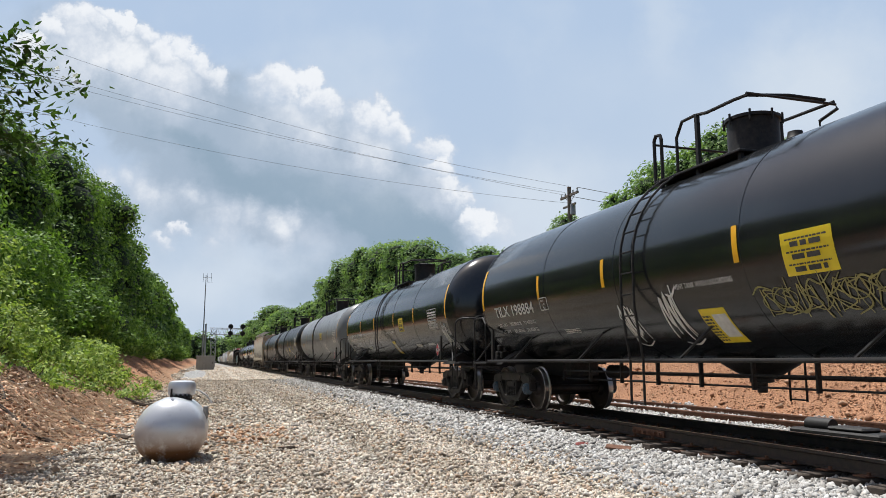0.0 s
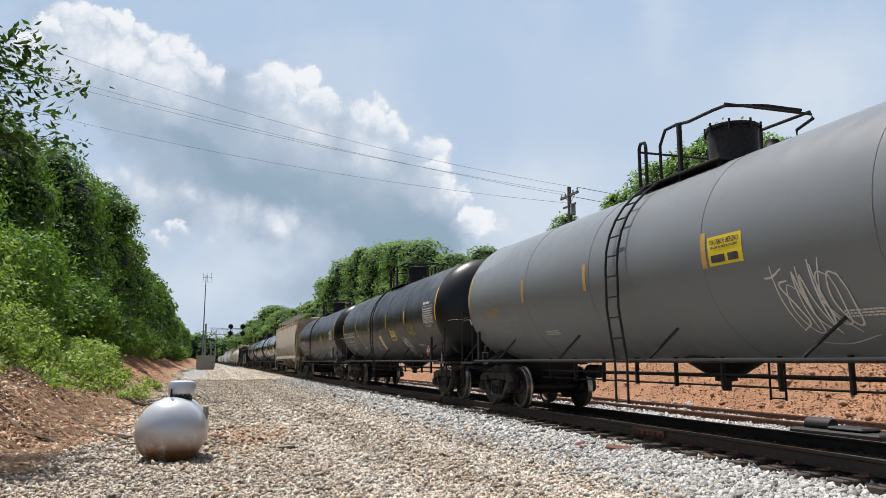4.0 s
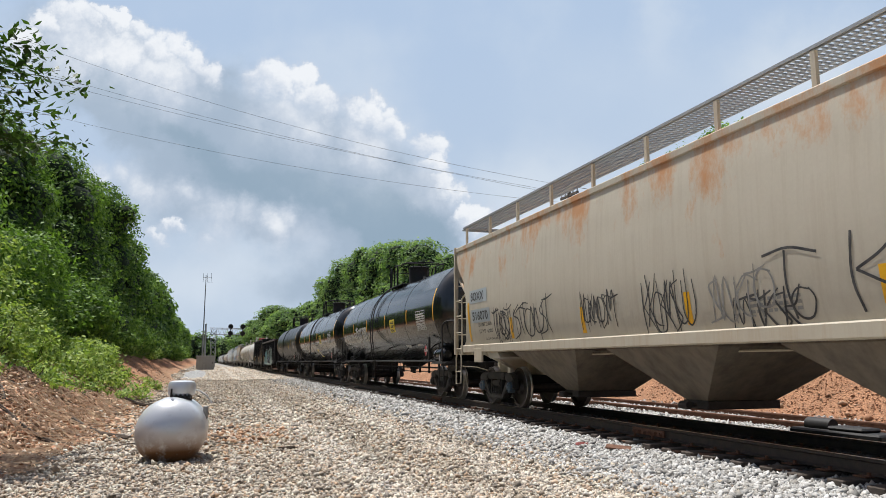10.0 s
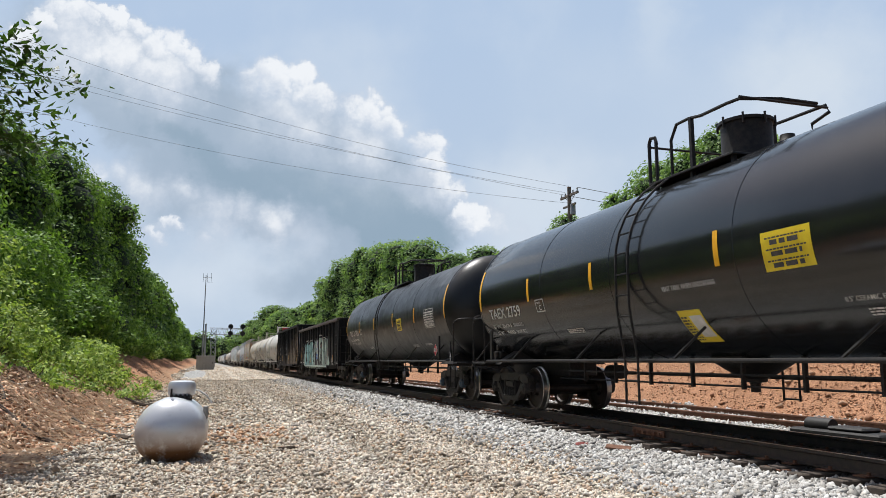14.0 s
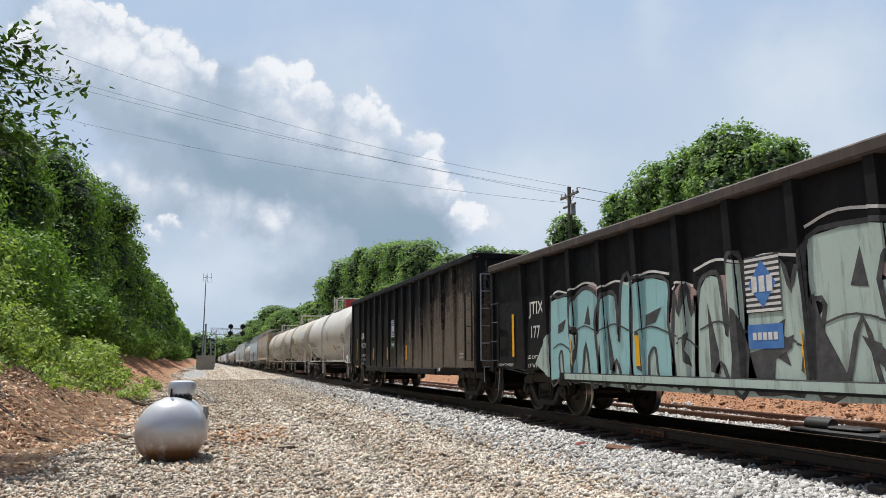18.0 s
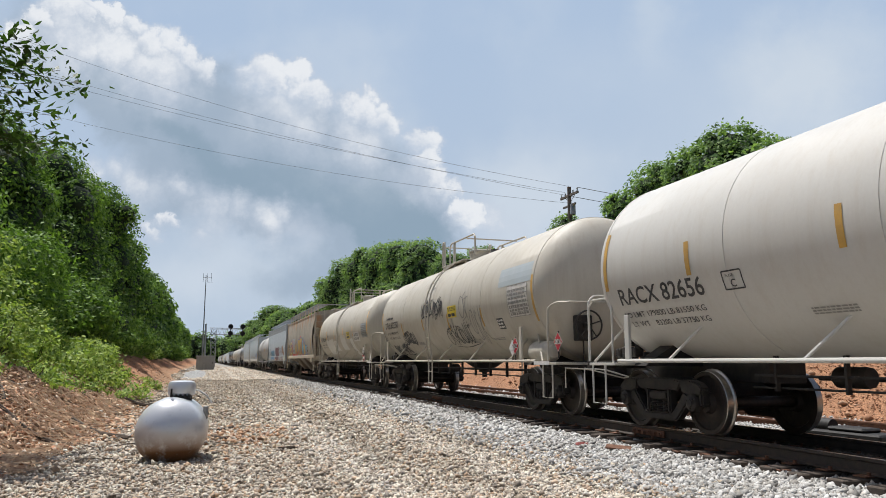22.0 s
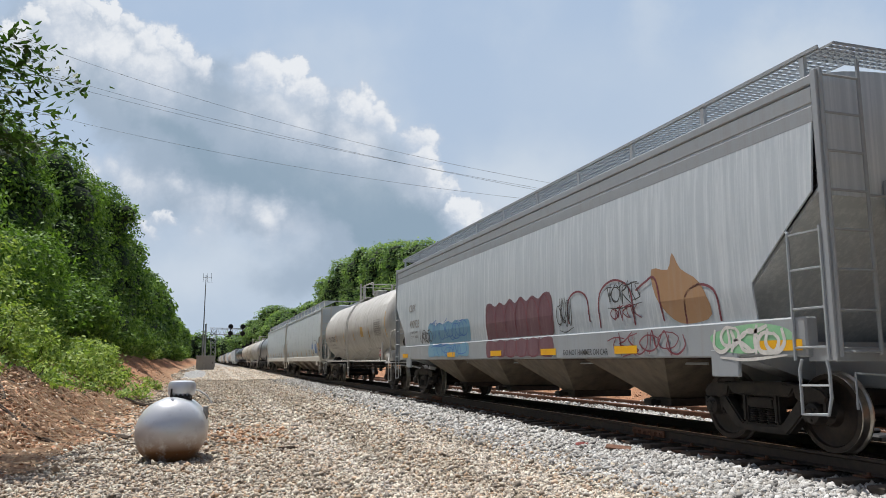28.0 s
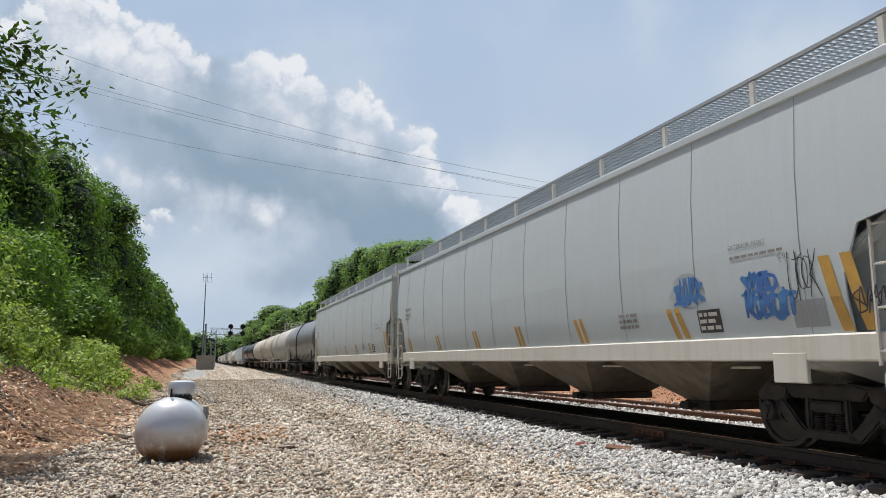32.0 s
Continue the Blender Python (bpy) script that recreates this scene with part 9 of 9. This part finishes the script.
# ---- bough that hangs in from the side ----
def hanging_bough():
    t = thing("overhanging_tree", "dark leafy boughs of a tree beside the lane", "tree", pose(-6.2, 12.2, ground_z(-6.2, 12.2)))
    rng = random.Random(8)
    base = t.matrix_world.translation
    wood = bmesh.new()
    limb(wood, (0, 0, -0.2), (0.3, 0.4, 6.6), 0.20, 0.06, rng, 7)
    pts, out = [], []
    ends = [((-2.50, 14.95, 6.63), 0.6), ((-2.70, 13.75, 6.42), 0.6), ((-2.80, 12.16, 6.16), 1.0), ((-3.00, 12.00, 6.20), 1.0), ((-2.50, 14.69, 5.35), 0.6), ((-2.80, 14.11, 5.71), 1.0), ((-2.90, 13.29, 5.00), 1.0), ((-3.10, 12.56, 5.40), 1.0), ((-3.20, 12.33, 5.86), 1.0), ((-2.70, 12.47, 5.55), 1.0), ((-3.00, 12.34, 4.75), 1.0), ((-2.90, 12.23, 5.76), 1.0), ((-2.70, 13.35, 4.98), 1.0)]
    for (ex, ey, ez), size in ends:
        end = Vector((ex, ey, ez)) - base
        start = Vector((0.2, 0.3, min(6.0, max(1.8, end.z - 0.3))))
        limb(wood, start, end, 0.05, 0.012, rng, 5)
        for k in range(int(150 * size)):
            f = rng.uniform(0.45, 1.05)
            p = start.lerp(end, f) + Vector((rng.gauss(0, 0.20), rng.gauss(0, 0.20), rng.gauss(0, 0.16))) * size
            pts.append(p)
            out.append((rng.gauss(0, 0.5), rng.gauss(0, 0.5), 0.8))
    part("trunk", wood, BARK, t, smooth=True)
    part("foliage", leaves_mesh("leaves", np.array(pts), np.array(out), 0.16, 0.5, 0.45), LEAF_DARK, t)


hanging_bough()

# ---- far woods along the horizon ----
def far_woods(x0, x1, y, h, n, seed, label):
    rng = random.Random(seed)
    lobes = []
    for k in range(n):
        x = x0 + (x1 - x0) * (k + rng.random()) / n
        hh = h * rng.uniform(0.6, 1.0)
        w = abs(x1 - x0) / n * rng.uniform(0.9, 1.5)
        lobes.append((x, y + rng.uniform(-12, 12), hh * 0.55, w, w, hh * 0.5))
    pts, out = lobes_points(lobes, 1.1)
    me = leaves_mesh("far_woods", pts, out, 1.5, 0.3, 0.8)
    me.materials.append(LEAF_FAR)
    ob = tagged(new("far_woods", me), label, "woods", kind="stuff")
    # added dark hull, paints shade behind the far leaves
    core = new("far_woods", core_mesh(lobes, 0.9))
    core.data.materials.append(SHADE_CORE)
    tagged(core, "added dark hull for the shade inside the far woods", "woods", kind="stuff")


far_woods(-60, 45, 520, 21, 26, 1, "hazy green woods far down the line")
far_woods(-200, -30, 420, 18, 30, 2, "green woods beyond the bank")
far_woods(24, 90, 380, 20, 20, 3, "green woods far behind the train")
far_woods(26, 34, 130, 12, 6, 4, "green trees behind the clay bank")

# ---- utility pole and wires ----
POLE_WOOD = plain("grey_pole_wood", (0.13, 0.105, 0.085), 0.9, 0.0, (0.2, 0.17, 0.14), 5.0)
gz_ = ground_z(21.0, 40.6)
pole = thing("utility_pole", "grey wooden utility pole with a crossarm", "utility pole", pose(21.0, 40.6, gz_))
ph = 12.15 - gz_
part("post", lathe(bmesh.new(), [(0.16, -0.5), (0.12, ph), (0.0, ph)], XYZ, 12), POLE_WOOD, pole, smooth=True)
part("crossarm", box((-0.06, -1.15, ph - 0.62), (0.06, 1.15, ph - 0.48), 0.01), POLE_WOOD, pole)
part("crossarm", box((-0.05, -0.8, ph - 1.25), (0.05, 0.8, ph - 1.13), 0.01), POLE_WOOD, pole)
part("transformer", lathe(bmesh.new(), [(0.0, ph - 1.15), (0.16, ph - 1.15), (0.17, ph - 1.8), (0.0, ph - 1.8)], lambda u, v, w: (u + 0.05, v - 0.34, w), 14), GREY_TRIM, pole, smooth=True)
for y in (-1.05, -0.5, 0.5, 1.05):
    part("insulator", lathe(bmesh.new(), [(0.03, ph - 0.48), (0.06, ph - 0.42), (0.03, ph - 0.36), (0.06, ph - 0.32), (0.0, ph - 0.24)], lambda u, v, w, y=y: (u, y + v, w), 10), GREY_TRIM, pole)
for s in (-1, 1):
    part("arm_brace", bar([(0.06, s * 0.7, ph - 0.55), (0.06, 0, ph - 1.0)], 0.02), POLE_WOOD, pole)
WIRE = plain("grey_overhead_wire", (0.24, 0.25, 0.27), 0.6)
for (ya, za), (bx, by, bz), sag in (((0.0, ph + 0.05), (-16.0, 52.6, 23.5), 1.1), ((1.05, ph - 0.25), (-16.0, 53.2, 21.55), 0.6), ((0.5, ph - 0.25), (-16.0, 53.3, 21.06), 0.6), ((-0.5, ph - 1.15), (-16.0, 54.0, 18.9), 0.9)):
    a, b = Vector((21.0, 40.6 + ya, gz_ + za)), Vector((bx, by, bz))
    pts = [a.lerp(b, k / 24) - Vector((0, 0, sag * 4 * (k / 24) * (1 - k / 24))) for k in range(25)]
    me = mesh_of(bar(pts, 0.009, 5), "overhead_wire")
    me.materials.append(WIRE)
    tagged(new("overhead_wire", me), "thin dark overhead wire", "wire", "overhead wires")
for ya in (1.05, -1.05):
    a, b = Vector((21.0, 40.6 + ya, gz_ + ph - 0.25)), Vector((48.0, 36.0 + ya, gz_ + ph - 4))
    me = mesh_of(bar([a.lerp(b, k / 10) - Vector((0, 0, 0.5 * (k / 10) * (1 - k / 10))) for k in range(11)], 0.02, 5), "overhead_wire")
    me.materials.append(WIRE)
    tagged(new("overhead_wire", me), "thin dark overhead wire", "wire", "overhead wires")

# ---- signal, mast and cabinet down the line ----
GALV = plain("galvanised_steel", (0.38, 0.39, 0.40), 0.5, 0.4, (0.28, 0.29, 0.30))
sig = thing("signal_bridge", "galvanised cantilever signal bridge with black signal heads", "railway signal", pose(0.9, 160, 0))
bm = bmesh.new()
for dx in (-0.5, 0.5):
    for dy in (-0.4, 0.4):
        tube(bm, [(dx, dy, 0), (dx, dy, 7.8)], 0.07, 5)
for k in range(8):
    for dy in (-0.4, 0.4):
        tube(bm, [(-0.5, dy, k * 0.95), (0.5, dy, k * 0.95 + 0.95)], 0.045, 4)
        tube(bm, [(0.5, dy, k * 0.95), (-0.5, dy, k * 0.95 + 0.95)], 0.045, 4)
part("mast", bm, GALV, sig)
bm = bmesh.new()
for dy in (-0.4, 0.4):
    for z in (6.9, 8.2):
        tube(bm, [(-0.8, dy, z), (5.9, dy, z)], 0.06, 5)
    for k in range(7):
        tube(bm, [(-0.7 + k * 0.94, dy, 6.9), (-0.23 + k * 0.94, dy, 8.2), (0.24 + k * 0.94, dy, 6.9)], 0.04, 4)
part("arm", bm, GALV, sig)
part("walkway", box((-0.8, -0.9, 6.82), (5.9, -0.4, 6.88)), GALV, sig)
part("walkway_rail", bar([(-0.8, -0.9, 7.9), (5.9, -0.9, 7.9)], 0.03), GALV, sig)
for x in (3.3, 5.7):
    hd = part("signal_head", box((x - 0.08, -0.95, 6.4), (x + 0.08, -0.85, 9.0)), BLACK_IRON, sig, "black signal head with two round faces")
    for z in (8.5, 7.1):
        part("target", lathe(bmesh.new(), [(0.0, -1.0), (0.48, -1.0), (0.5, -1.06), (0.48, -1.1), (0.0, -1.1)], lambda u, v, w, x=x, z=z: (x + u, w, z + v), 20), BLACK_IRON, hd)
        part("hood", lathe(bmesh.new(), [(0.16, -1.45), (0.16, -1.1)], lambda u, v, w, x=x, z=z: (x + u, w, z + v), 12, False), BLACK_IRON, hd)
mast = thing("antenna_mast", "tall thin steel radio mast with small antennas", "antenna mast", pose(-0.95, 136, 0))
part("pole", lathe(bmesh.new(), [(0.14, 0), (0.10, 9.0), (0.06, 16.4), (0.0, 16.4)], XYZ, 8), GALV, mast)
part("antenna_arm", bar([(-0.45, 0, 16.0), (0.9, 0, 16.0)], 0.03), GALV, mast)
for x in (-0.45, 0.25, 0.9):
    part("antenna", bar([(x, 0, 15.2), (x, 0, 16.8)], 0.03), GALV, mast)
part("antenna_arm", bar([(0, 0, 15.2), (1.2, 0, 15.2)], 0.025), GALV, mast)
post = thing("steel_post", "grey steel post beside the radio mast", "post", pose(-0.55, 130, 0))
part("pole", lathe(bmesh.new(), [(0.16, 0), (0.14, 7.6), (0.0, 7.7)], XYZ, 8), GALV, post)
CABINET = painted("dull_cabinet_paint", (0.36, 0.36, 0.34), (0.14, 0.11, 0.09), 0.6, dirt_amount=0.5)
cab = thing("relay_cabinet", "dull grey trackside equipment cabinet", "equipment cabinet", pose(-0.35, 122, -0.05))
part("body", box((-1.35, -1.0, 0.15), (1.35, 1.0, 2.25), 0.03), CABINET, cab)
part("roof", box((-1.42, -1.08, 2.25), (1.42, 1.08, 2.34), 0.02), CABINET, cab)
part("base", box((-1.3, -0.95, 0.0), (1.3, 0.95, 0.16)), PALE_HEAP, cab)
for x in (-1.2, 0.05):
    d = part("door", box((x, -1.03, 0.25), (x + 1.15, -1.0, 2.15), 0.01), CABINET, cab)
    part("handle", bar([(x + 1.0, -1.06, 1.1), (x + 1.0, -1.06, 1.35)], 0.02), BLACK_IRON, d)


motions()
